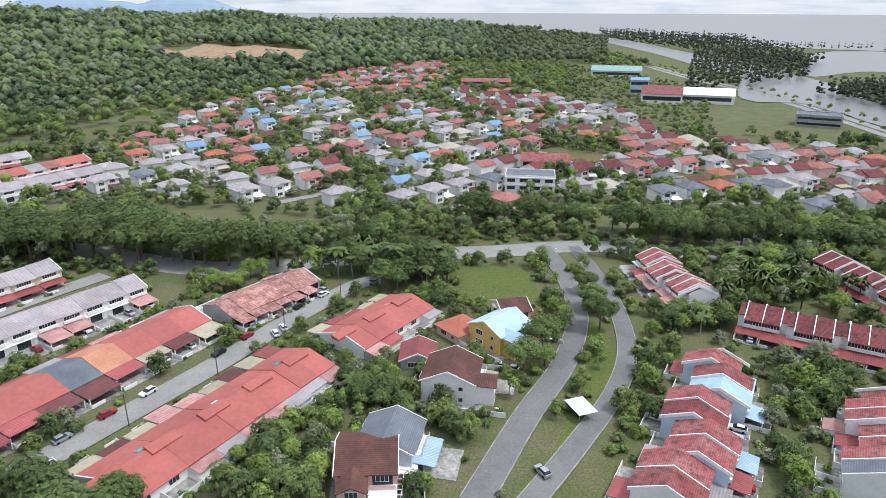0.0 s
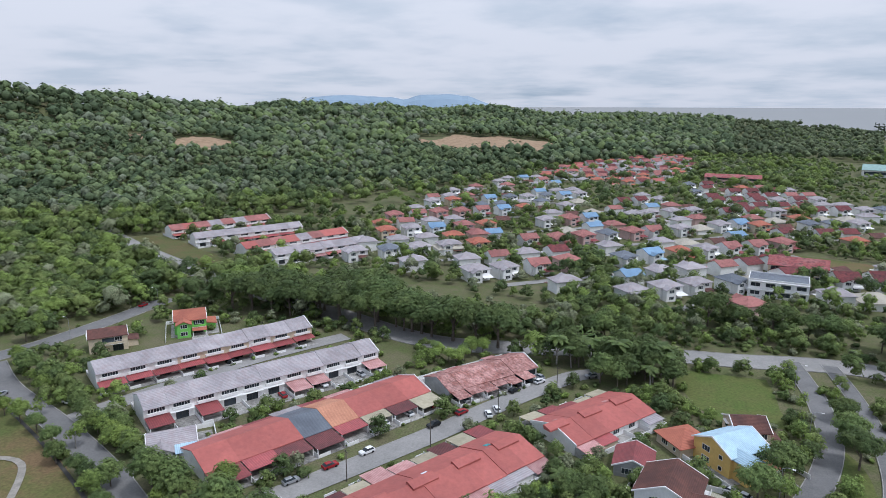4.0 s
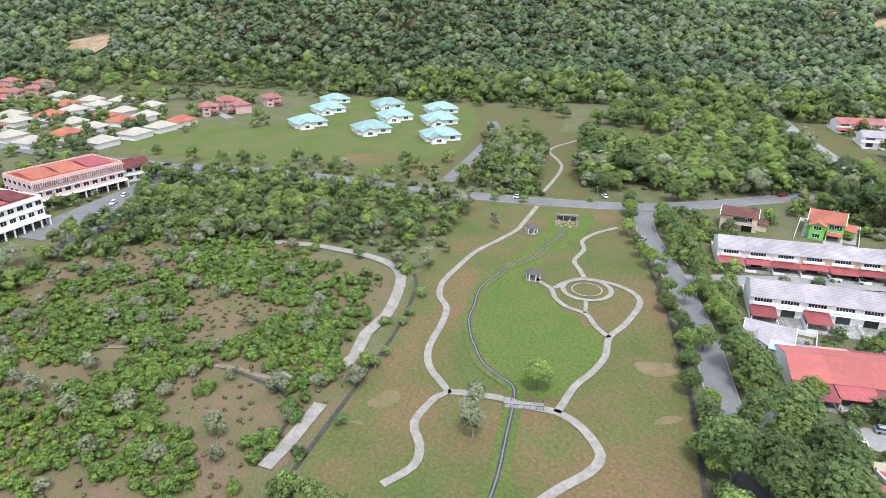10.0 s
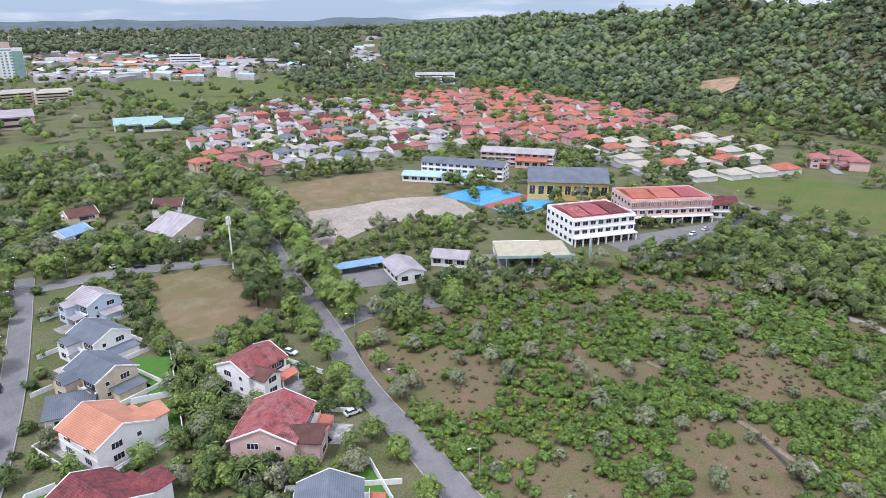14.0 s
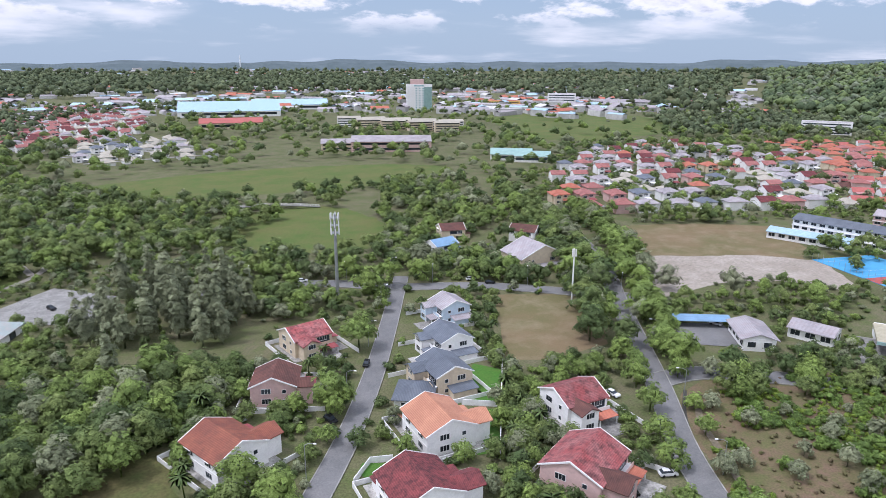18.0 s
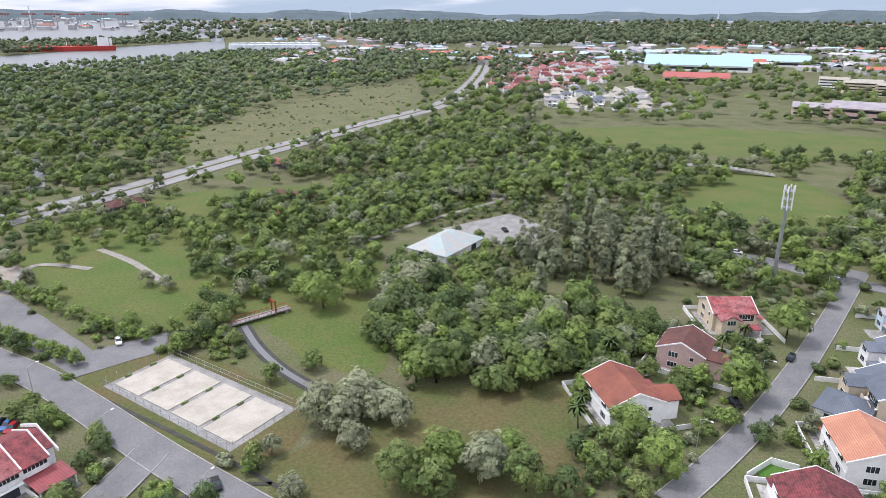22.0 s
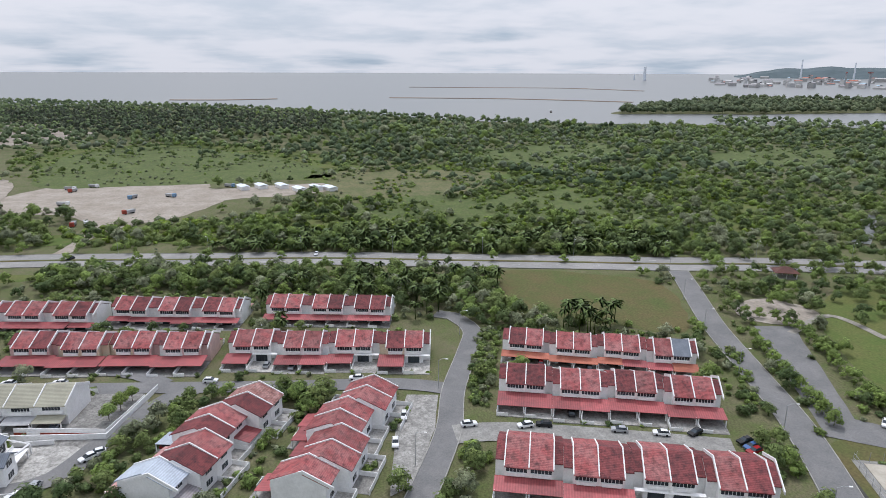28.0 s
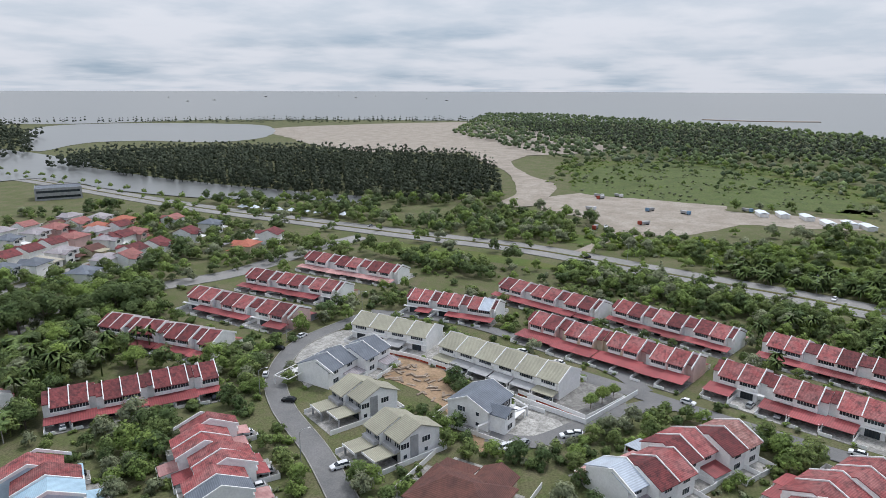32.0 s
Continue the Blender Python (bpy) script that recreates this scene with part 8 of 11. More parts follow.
def lobes_for(kind, rr):
    if kind == "round":
        return [(0, 0, 6.6, 2.6)] + [(2.1 * math.cos(a), 2.1 * math.sin(a), rr.uniform(4.6, 6.2), rr.uniform(1.6, 2.2)) for a in [i * 1.257 + rr.uniform(-.3, .3) for i in range(5)]]
    if kind == "umbrella":
        return [(0, 0, 8.4, 2.8)] + [(rr.uniform(2.8, 4.2) * math.cos(a), rr.uniform(2.8, 4.2) * math.sin(a), rr.uniform(6.8, 8.2), rr.uniform(2.0, 2.7)) for a in [i * 0.9 + rr.uniform(-.3, .3) for i in range(7)]]
    if kind == "slender":
        return [(rr.uniform(-1.4, 1.4), rr.uniform(-1.4, 1.4), rr.uniform(3.2, 6.4), rr.uniform(0.8, 1.4)) for _ in range(7)]
    if kind == "tall":
        return [(rr.uniform(-1.6, 1.6), rr.uniform(-1.6, 1.6), z, rr.uniform(2.2, 3.2) * (1.25 - z / 18)) for z in (4.5, 6, 7.5, 9, 10.5, 12)]
    if kind == "bush":
        return [(rr.uniform(-.9, .9), rr.uniform(-.9, .9), rr.uniform(0.6, 1.3), rr.uniform(0.7, 1.15)) for _ in range(4)]
    return [(0, 0, z, max(0.5, 2.6 * (1.05 - z / 15))) for z in (3, 5, 7, 9, 11, 13)]


TREES = {}


def tree_model(key, kind, leaf, bark, n, size, label, h, r, flat=0.85, k=0.78):
    TREES[key] = []
    for v in range(3):
        rr = random.Random(v * 17 + len(key) * 5 + n)
        lb = lobes_for(kind, rr)
        t_me = trunk_shape(h, r, [(x * 0.8, y * 0.8, z) for x, y, z, q in lb[1:5]], v).mesh("trunk", bark)
        c_sh = crown_shape(lb, int(n * 1.9), size * 0.72, v + n, flat, k)
        c_me = bpy.data.meshes.new("crown")
        c_me.from_pydata(c_sh.v, [], c_sh.f, shade_flat=False)
        c_me.materials.append(leaf)
        set_normals(c_me, soft_normals(c_sh.v, lb, flat))
        TREES[key].append((t_me, c_me, label))


tree_model("round", "round", LEAF_MID, BARK, 420, 0.55, "leafy green tree with a rounded crown", 4.8, 0.24)
tree_model("dark", "round", LEAF_DARK, BARK, 460, 0.55, "dense dark green tree", 4.8, 0.26)
tree_model("light", "round", LEAF_LIGHT, BARK, 400, 0.52, "bright green leafy tree", 4.8, 0.22)
tree_model("grey", "tall", LEAF_GREY, BARK_PALE, 520, 0.55, "grey-green tall tree with drooping foliage", 9, 0.28)
tree_model("tall", "tall", LEAF_MID, BARK, 520, 0.6, "tall broad tree with layered crown", 9, 0.3)
tree_model("umbrella", "umbrella", LEAF_DARK, BARK, 620, 0.6, "large spreading roadside tree with dense crown", 6.8, 0.4)
tree_model("umbrella_light", "umbrella", LEAF_MID, BARK, 560, 0.55, "spreading street tree with feathery crown", 6.8, 0.34)
tree_model("slender", "slender", LEAF_LIGHT, BARK_PALE, 170, 0.42, "young street tree with thin light crown", 4.8, 0.12, 0.85, 0.45)
tree_model("sparse", "slender", LEAF_GREY, BARK_PALE, 200, 0.45, "thin grey-green tree with open crown", 5.5, 0.14, 0.9, 0.4)
tree_model("pine", "cone", LEAF_PINE, BARK, 560, 0.5, "tall dark casuarina with feathery branches", 13, 0.28, 1.2, 0.6)
tree_model("bush", "bush", LEAF_MID, BARK, 120, 0.32, "low leafy garden shrub", 1.0, 0.08)


def palm_meshes(h, fr, n, seed):
    rr = random.Random(seed)
    tr = Shape()
    bx, by = rr.uniform(-.7, .7), rr.uniform(-.7, .7)
    tr.tube((0, 0, -0.3), (bx * 0.4, by * 0.4, h * 0.5), 0.24, 0.17, 7).tube((bx * 0.4, by * 0.4, h * 0.5), (bx, by, h), 0.17, 0.13, 7)
    cr = Shape()
    for i in range(n):
        a = 2 * math.pi * i / n + rr.uniform(-.2, .2)
        lift = rr.uniform(-0.25, 0.9)
        c, s_ = math.cos(a), math.sin(a)
        pts = []
        for k in range(6):
            t = k / 5
            d = fr * t
            pts.append((bx + c * d * (1 - 0.12 * t), by + s_ * d * (1 - 0.12 * t), h + lift * d * 0.6 - 0.75 * fr * t * t * (0.5 + 0.25 * rr.random())))
        for k in range(5):
            p0, p1 = pts[k], pts[k + 1]
            w0, w1 = 0.75 * math.sin(math.pi * (k / 5 * 0.85 + 0.1)), 0.75 * math.sin(math.pi * ((k + 1) / 5 * 0.85 + 0.1))
            for sg in (-1, 1):
                cr.poly([p0, p1, (p1[0] - s_ * w1 * sg, p1[1] + c * w1 * sg, p1[2] - 0.28 * w1), (p0[0] - s_ * w0 * sg, p0[1] + c * w0 * sg, p0[2] - 0.28 * w0)])
    return tr.mesh("trunk", BARK_PALE), cr.mesh("crown", LEAF_PALM)


TREES["palm"] = [(*palm_meshes(7.5, 3.6, 16, i), "coconut palm with arching fronds") for i in range(3)]
TREES["small_palm"] = [(*palm_meshes(2.6, 2.2, 12, i + 5), "young palm in the grass") for i in range(2)]
TREES["oil_palm"] = [(*palm_meshes(4.2, 4.2, 22, i + 9), "squat oil palm with dense fronds") for i in range(2)]

COUNT = [0]


LATER = []                      # trees too far off to tell apart


def tree(key, x, y, scale=1.0, group="", z=None):
    take(x, y, 2.0 * scale)
    if math.hypot(x, y) > 300 or COUNT[0] > 250:
        LATER.append((x, y, scale * 0.95, key))
        return None
    t_me, c_me, label = pick(TREES[key])
    k = scale * rng.uniform(0.85, 1.15)
    root = thing("palm" if "palm" in key else ("shrub" if key == "bush" else "tree"), pose(x, y, land(x, y) if z is None else z, 0, 0, rng.uniform(0, 360)) @ Matrix.Diagonal((k, k, k * rng.uniform(0.9, 1.1), 1)), label, "palm" if "palm" in key else ("shrub" if key == "bush" else "tree"), group)
    part("trunk", t_me, (), root)
    part("crown", c_me, (), root)
    COUNT[0] += 1
    return root


def tree_row(key, pts, gap, offset, scale, group, jitter=1.0, keep=1.0):
    keys = key if isinstance(key, tuple) else (key,)
    for x, y, a in points_along(pts, gap, offset, jitter):
        if rng.random() < keep:
            tree(pick(keys), x, y, scale, group)


# big trees along the main road
tree_row("umbrella", [(-209.5, 227.3), (-189.0, 232.0), (-165.3, 235.1), (-138.5, 235.3)], 9.5, 0, 1.45, "trees along the main road", 1.5)
tree_row("umbrella", [(-252.3, 261.2), (-226.0, 268.4), (-189.8, 265.1), (-153.9, 261.2), (-119.2, 263.0)], 10, 0, 1.45, "trees along the main road", 1.5)
MAINROW = [(-214.8, 242.2), (-164.5, 237.0), (-118.5, 226.2), (-80.6, 217.4), (-58.7, 216.3)]
tree_row("umbrella", MAINROW, 9.5, 12, 1.55, "trees along the main road", 1.5)
tree_row("umbrella", [(-176.1, 254.0), (-140.6, 247.5), (-106.6, 241.3), (-84.7, 241.5)], 9.5, -9, 1.5, "trees along the main road", 1.5)
tree_row("umbrella", [(67.1, 249.3), (91.8, 241.7), (122.8, 237.0), (164.7, 228.5)], 11, 10, 1.3, "trees along the main road", 2)
tree_row("umbrella_light", [(9.1, 282.3), (44.0, 278.5), (77.1, 270.9), (124.5, 267.5), (184.9, 260.7)], 11, 0, 1.2, "street trees", 2)
tree_row(("umbrella_light", "slender"), R_WEST[1:6], 12, 7, 0.95, "street trees", 1.5)
tree_row(("umbrella_light", "slender"), R_EAST[1:6], 13, 7, 0.85, "street trees", 1.5)
tree_row("round", [(-47.6, 301.3), (-50.4, 358.1), (-60.2, 400.8)], 8, 0, 1.0, "town trees", 1.5)
tree_row(("light", "round", "slender"), R_SIDE, 9, 6.5, 0.8, "lane trees", 1.5)
tree_row(("light", "round"), R_SIDE, 10, -6.5, 0.75, "lane trees", 1.5)
# park trees
for px, key, sc in (((-119.5, 58.1), "light", 0.95), ((-107.1, 38.0), "grey", 0.8), ((-121.4, 43.1), "small_palm", 1.3), ((-222.7, 86.3), "sparse", 1.1), ((-193.0, 50.4), "sparse", 1.1),
                    ((-100.9, 90.9), "light", 0.75), ((-69.9, 73.8), "light", 1.05), ((-225.1, 144.7), "light", 0.8), ((-171.5, 127.1), "slender", 1.2), ((-249.4, 108.4), "small_palm", 1.2), ((-255.1, 98.2), "small_palm", 1.2),
                    ((-251.3, 147.4), "round", 1.0), ((-233.3, 171.1), "round", 1.1), ((-146.4, 116.8), "slender", 1.2), ((-146.2, 125.5), "light", 0.8), ((-135.1, 121.0), "light", 0.8),
                    ((-123.6, 106.4), "round", 1.0), ((-112.3, 107.9), "round", 1.25), ((-105.9, 107.9), "round", 1.2), ((-187.4, 143.7), "round", 1.2), ((-200.2, 146.2), "round", 1.0)):
    tree(key, *px, sc, "park trees")
for px in ((-119.0, 11.6), (-139.1, 23.3), (-144.2, 26.6), (-158.5, 34.9), (-163.7, 38.3), (-173.8, 44.5), (-205.5, 61.1), (-196.4, 53.3)):
    tree("small_palm", *px, 0.85, "young palms along the path")
# grove in front of the red terrace
for px, key, sc in (((-87.9, 91.6), "tall", 0.95), ((-88.9, 102.9), "round", 1.5), ((-74.8, 98.7), "dark", 1.6), ((-74.3, 85.3), "dark", 1.6), ((-60.8, 92.7), "round", 1.5), ((-80.3, 81.6), "round", 1.4), ((-63.0, 85.9), "grey", 0.8), ((-60.2, 100.1), "dark", 1.2), ((-96.3, 114.1), "light", 0.9),
                    ((-73.0, 85.2), "round", 1.5), ((-66.3, 91.6), "dark", 1.5), ((-84.1, 82.1), "round", 1.3), ((-59.5, 98.3), "round", 1.3)):
    tree(key, *px, sc, "grove by the terrace")
# gardens between houses
for pts, key, n, sc in (([(-34.3, 158.2), (-11.3, 136.6), (-3.0, 127.5), (-19.5, 136.6), (-28.9, 144.1)], ("round", "palm", "bush", "dark"), 16, 0.7),
                        ([(-45.4, 131.8), (-30.1, 121.2), (-18.5, 108.5), (-33.5, 105.1), (-43.9, 110.1)], ("round", "light", "bush", "palm"), 16, 0.7),
                        ([(-95.6, 229.3), (-72.5, 229.5), (-50.1, 203.6), (-62.2, 186.1), (-87.7, 213.1)], ("light", "round", "palm"), 9, 0.8),
                        ([(-48.3, 235.6), (-33.3, 255.3), (-5.4, 248.7), (3.2, 213.8), (-15.9, 203.9), (-37.2, 218.7)], ("dark", "palm", "dark", "round"), 34, 1.25),
                        ([(74.1, 199.9), (89.5, 187.2), (81.7, 172.0), (63.0, 175.5)], ("round", "palm", "light"), 8, 0.8),
                        ([(109.7, 243.7), (147.2, 250.2), (139.3, 204.0), (153.8, 179.6), (130.3, 180.2), (100.4, 205.6)], ("round", "palm", "light", "light", "palm"), 26, 0.85),
                        ([(101.8, 160.3), (104.5, 149.4), (92.2, 131.3), (90.6, 144.3)], ("dark", "round"), 4, 1.0),
                        ([(177.1, 6.1), (177.8, -6.7), (161.1, -7.3), (160.4, 3.1)], ("dark", "round"), 5, 0.9),
                        ([(200.4, 6.2), (238.7, -6.1), (217.5, -49.5), (269.8, -56.2), (295.2, -18.9), (283.6, 6.5), (238.2, 18.5)], ("palm", "palm", "light", "dark", "palm", "round"), 36, 0.85),
                        ([(289.1, 102.1), (294.1, 54.6), (280.4, -7.9), (306.7, -9.1), (324.4, 71.9), (324.0, 112.9)], ("dark", "round", "pine"), 16, 0.8),
                        ([(219.3, -93.8), (214.2, -116.8), (245.1, -132.6), (257.1, -114.4)], ("palm", "palm", "dark"), 9, 0.8),
                        ([(3.1, -146.4), (-15.0, -177.2), (-28.2, -197.8), (-11.7, -147.1), (-5.1, -132.3)], ("palm", "round", "bush", "light"), 14, 0.75),
                        ([(-22.0, -134.1), (-44.7, -161.3), (-59.9, -188.4), (-47.2, -183.4), (-22.4, -143.9)], ("round", "palm", "bush"), 8, 0.7),
                        ([(-114.8, -203.1), (-106.5, -165.7), (-97.9, -145.4), (-82.7, -115.9), (-70.5, -112.7), (-92.5, -161.7)], ("round", "palm", "bush", "dark", "bush"), 18, 0.65),
                        ([(-98.3, -156.3), (-98.7, -132.7), (-80.0, -106.6), (-88.2, -90.3), (-83.6, -79.7), (-68.5, -93.3), (-69.3, -108.3)], ("round", "palm", "bush", "dark"), 22, 0.7)):
    xs, ys = [p_[0] for p_ in pts], [p_[1] for p_ in pts]
    made = tries = 0
    while made < n and tries < n * 30:
        tries += 1
        x, y = rng.uniform(min(xs), max(xs)), rng.uniform(min(ys), max(ys))
        if inside((x, y), pts) and is_free(x, y):
            tree(pick(key), x, y, sc * rng.uniform(0.8, 1.2), "garden trees")
            made += 1
# street by the detached houses
for px, sc in (((-64.2, -190.0), 1.3), ((-43.9, -154.4), 1.25), ((-22.1, -120.6), 1.1), ((-81.9, -229.2), 1.35), ((-96.1, -243.9), 1.2), ((-109.8, -242.5), 1.1), ((-147.3, -232.1), 1.2), ((-84.4, -259.4), 1.2), ((-182.5, -338.2), 1.1), ((-191.7, -324.9), 1.1), ((-16.1, -131.6), 1.1)):
    tree("umbrella_light", *px, sc, "street trees")
for px in ((-55.6, -131.4), (-63.5, -126.5)):
    tree("pine", *px, 0.42, "garden conifers")
tree_row(("slender", "umbrella_light"), R_SCHOOL[1:6], 12, 6.5, 0.85, "street trees", 1.5)
tree_row(("slender", "round"), R_SCHOOL[2:6], 15, -7, 0.8, "street trees", 1.5)
tree_row("umbrella", [(-177.1, -195.5), (-197.9, -235.7), (-233.4, -322.6), (-253.3, -406.7)], 9.5, 6, 1.35, "trees by the school road", 2)
tree_row("umbrella", [(-188.8, -204.3), (-214.1, -245.8), (-240.6, -311.9)], 9.5, -8, 1.3, "trees by the school road", 2)
for px, key, sc in (((-198.2, -190.2), "sparse", 1.4), ((-214.8, -172.4), "sparse", 1.4), ((-234.6, -149.9), "dark", 1.5), ((-221.1, -155.8), "dark", 1.2), ((-193.9, -176.7), "dark", 1.0), ((-270.7, -134.9), "dark", 1.2)):
    tree(key, *px, sc, "school trees")
tree_row("umbrella", [(-140.5, -153.8), (-157.0, -182.1), (-173.6, -213.3), (-195.4, -253.9), (-220.8, -311.9), (-245.0, -390.9)], 9, 6, 1.3, "trees by the school road", 2)
tree_row("umbrella_light", [(-141.6, -131.2), (-155.2, -155.4), (-173.7, -186.0), (-194.8, -218.7), (-228.0, -273.2), (-249.3, -330.3)], 9, -4, 1.25, "trees by the school road", 2)
# car park trees
for pts in ([(184.6, -152.6), (154.3, -143.4), (126.8, -134.8)], [(178.1, -170.9), (145.5, -159.6), (114.6, -149.5)], [(207.1, -163.0), (196.3, -171.3), (181.0, -174.0)]):
    tree_row("light", pts, 4.6, 0, 0.62, "car park trees", 0.6)
# highway palms and trees
tree_row("slender", R_HIGHWAY, 26, 14, 0.9, "highway trees", 2)
tree_row("slender", R_HIGHWAY, 34, 0, 0.7, "highway trees", 0.3)
# tree crowds in the park south
for px, key, sc in (((102.1, -163.5), "tall", 1.05), ((104.1, -149.8), "round", 0.9), ((76.5, -183.5), "light", 1.7), ((69.4, -196.7), "light", 1.6), ((85.5, -189.9), "light", 1.3), ((134.5, -186.2), "grey", 0.9), ((143.5, -188.5), "grey", 0.8), ((43.4, -115.5), "grey", 1.05), ((42.3, -127.7), "grey", 0.9), ((72.9, -137.7), "bush", 1.8), ((8.6, -193.9), "pine", 1.6), ((-3.2, -227.2), "pine", 1.7), ((-14.1, -242.8), "pine", 1.6), ((-18.9, -214.1), "pine", 1.5), ((4.0, -224.1), "pine", 1.5), ((22.8, -109.9), "light", 1.3), ((29.7, -105.2), "round", 1.4), ((12.9, -112.2), "round", 1.3), ((50.3, -98.5), "grey", 0.8),
                    ((112.3, -214.6), "tall", 1.0), ((94.9, -81.9), "light", 0.75)):
    tree(key, *px, sc, "park trees")


# ---- woods: crowds of trees joined as stuff ----
def low_core(lobes, flat=0.85, k=0.8):
    """Cheap inner masses for far trees."""
    sh = Shape()
    for cx_, cy_, cz_, r in lobes:
        o = len(sh.v)
        for z, q in ((-0.6, 0.75), (0.3, 0.95)):
            sh.v.extend((cx_ + r * k * q * math.cos(i * 1.2566 + z), cy_ + r * k * q * math.sin(i * 1.2566 + z), cz_ + r * k * z * flat) for i in range(5))
        sh.v.append((cx_, cy_, cz_ + r * k * flat))
        for i in range(5):
            j = (i + 1) % 5
            sh.f.append((o + i, o + j, o + 5 + j, o + 5 + i))
            sh.f.append((o + 5 + i, o + 5 + j, o + 10))
    return sh


def low_tree(kind, seed):
    """A light-weight tree as arrays: points and faces."""
    rr = random.Random(seed)
    if kind == "far":
        lb = [(0, 0, 5.2, 3.2)] + [(2.4 * math.cos(a), 2.4 * math.sin(a), rr.uniform(3.6, 5.4), rr.uniform(1.7, 2.5)) for a in (rr.uniform(0, 2), rr.uniform(2.6, 4.4))]
        n, size = 16, 0.95
    elif kind == "very_far":
        lb = [(0, 0, 4.6, 3.9)]
        n, size = 6, 1.5
    elif kind == "thicket":
        lb = [(0, 0, 0.9, 3.4), (rr.uniform(1.5, 2.6), rr.uniform(-2, 2), 0.7, 2.2)]
        n, size = 9, 1.0
    elif kind == "pine_far":
        lb = [(0, 0, 4.5, 2.3), (0, 0, 9.0, 1.4)]
        n, size = 10, 1.1
    elif kind == "near":
        lb = [(0, 0, 5.6, 3.0)] + [(2.4 * math.cos(a), 2.4 * math.sin(a), rr.uniform(2.2, 5.2), rr.uniform(1.7, 2.3)) for a in [i * 1.257 + rr.uniform(-.4, .4) for i in range(5)]]
        n, size = 160, 0.62
    elif kind == "mid":
        lb = [(0, 0, 5.6, 3.0)] + [(2.4 * math.cos(a), 2.4 * math.sin(a), rr.uniform(2.4, 5.2), rr.uniform(1.7, 2.3)) for a in [i * 1.57 + rr.uniform(-.4, .4) for i in range(4)]]
        n, size = 54, 0.8
    elif kind == "pine_near":
        lb = [(rr.uniform(-.6, .6), rr.uniform(-.6, .6), z, max(0.5, 2.6 * (1.1 - z / 15))) for z in (3, 5, 7, 9, 11, 13)]
        n, size = 150, 0.7
    elif kind == "pine":
        lb = [(0, 0, z, max(0.5, 2.4 * (1.05 - z / 14))) for z in (3, 6, 9, 12)]
        n, size = 30, 0.95
    else:
        lb = [(rr.uniform(-.8, .8), rr.uniform(-.8, .8), rr.uniform(0.5, 1.1), rr.uniform(0.7, 1.1)) for _ in range(4)]
        n, size = (40, 0.42) if kind == "bush" else (14, 0.55)
    sh = low_core(lb)
    quads = crown_quads(lb, n, size, rr, flat=0.85)
    v = np.concatenate([np.array(sh.v), quads.reshape(-1, 3)])
    tris = [f for f in sh.f]
    o = len(sh.v)
    tris += [(o + 4 * i, o + 4 * i + 1, o + 4 * i + 2, o + 4 * i + 3) for i in range(n)]
    if kind in ("near", "pine", "pine_near"):
        o = len(v)
        tk_ = Shape().tube((0, 0, -0.5), (0, 0, 3.5), 0.25, 0.15, 4)
        v = np.concatenate([v, np.array([tuple(p_) for p_ in tk_.v])])
        tris += [tuple(o + i for i in f) for f in tk_.f]
    sizes = np.array([len(f) for f in tris])
    flat_ = np.array([i for f in tris for i in f])
    return v, sizes, flat_, soft_normals(v, lb, 0.85, 0.3 if "far" in kind else 0.45)


def low_palm(h, fr, n, seed):
    """A palm as arrays, from the trunk and crown of the full one."""
    vs, sizes, ids, o = [], [], [], 0
    for me in palm_meshes(h, fr, n, seed):
        vs.append(np.array([tuple(q.co) for q in me.vertices]))
        for p_ in me.polygons:
            sizes.append(len(p_.vertices))
            ids.extend(o + i for i in p_.vertices)
        o += len(me.vertices)
    v = np.concatenate(vs)
    n_ = (v - np.array((0, 0, h - 1.2))) * np.array((1, 1, 0.6)) + np.array((0, 0, 1.6)) + 0.9 * np.sin(np.floor(np.arange(len(v)) / 4)[:, None] * np.array((12.9, 78.2, 37.7)))
    return v, np.array(sizes), np.array(ids), n_ / np.linalg.norm(n_, axis=1, keepdims=True)


LOW = {k: [low_tree(k, i + 3) for i in range(4)] for k in ("far", "very_far", "thicket", "near", "mid", "pine", "pine_far", "pine_near", "bush", "speck")}
LOW["oil_palm"] = [low_palm(4.2, 4.4, 18, i) for i in range(4)]
LOW["coconut"] = [low_palm(8.5, 3.8, 14, i + 4) for i in range(4)]


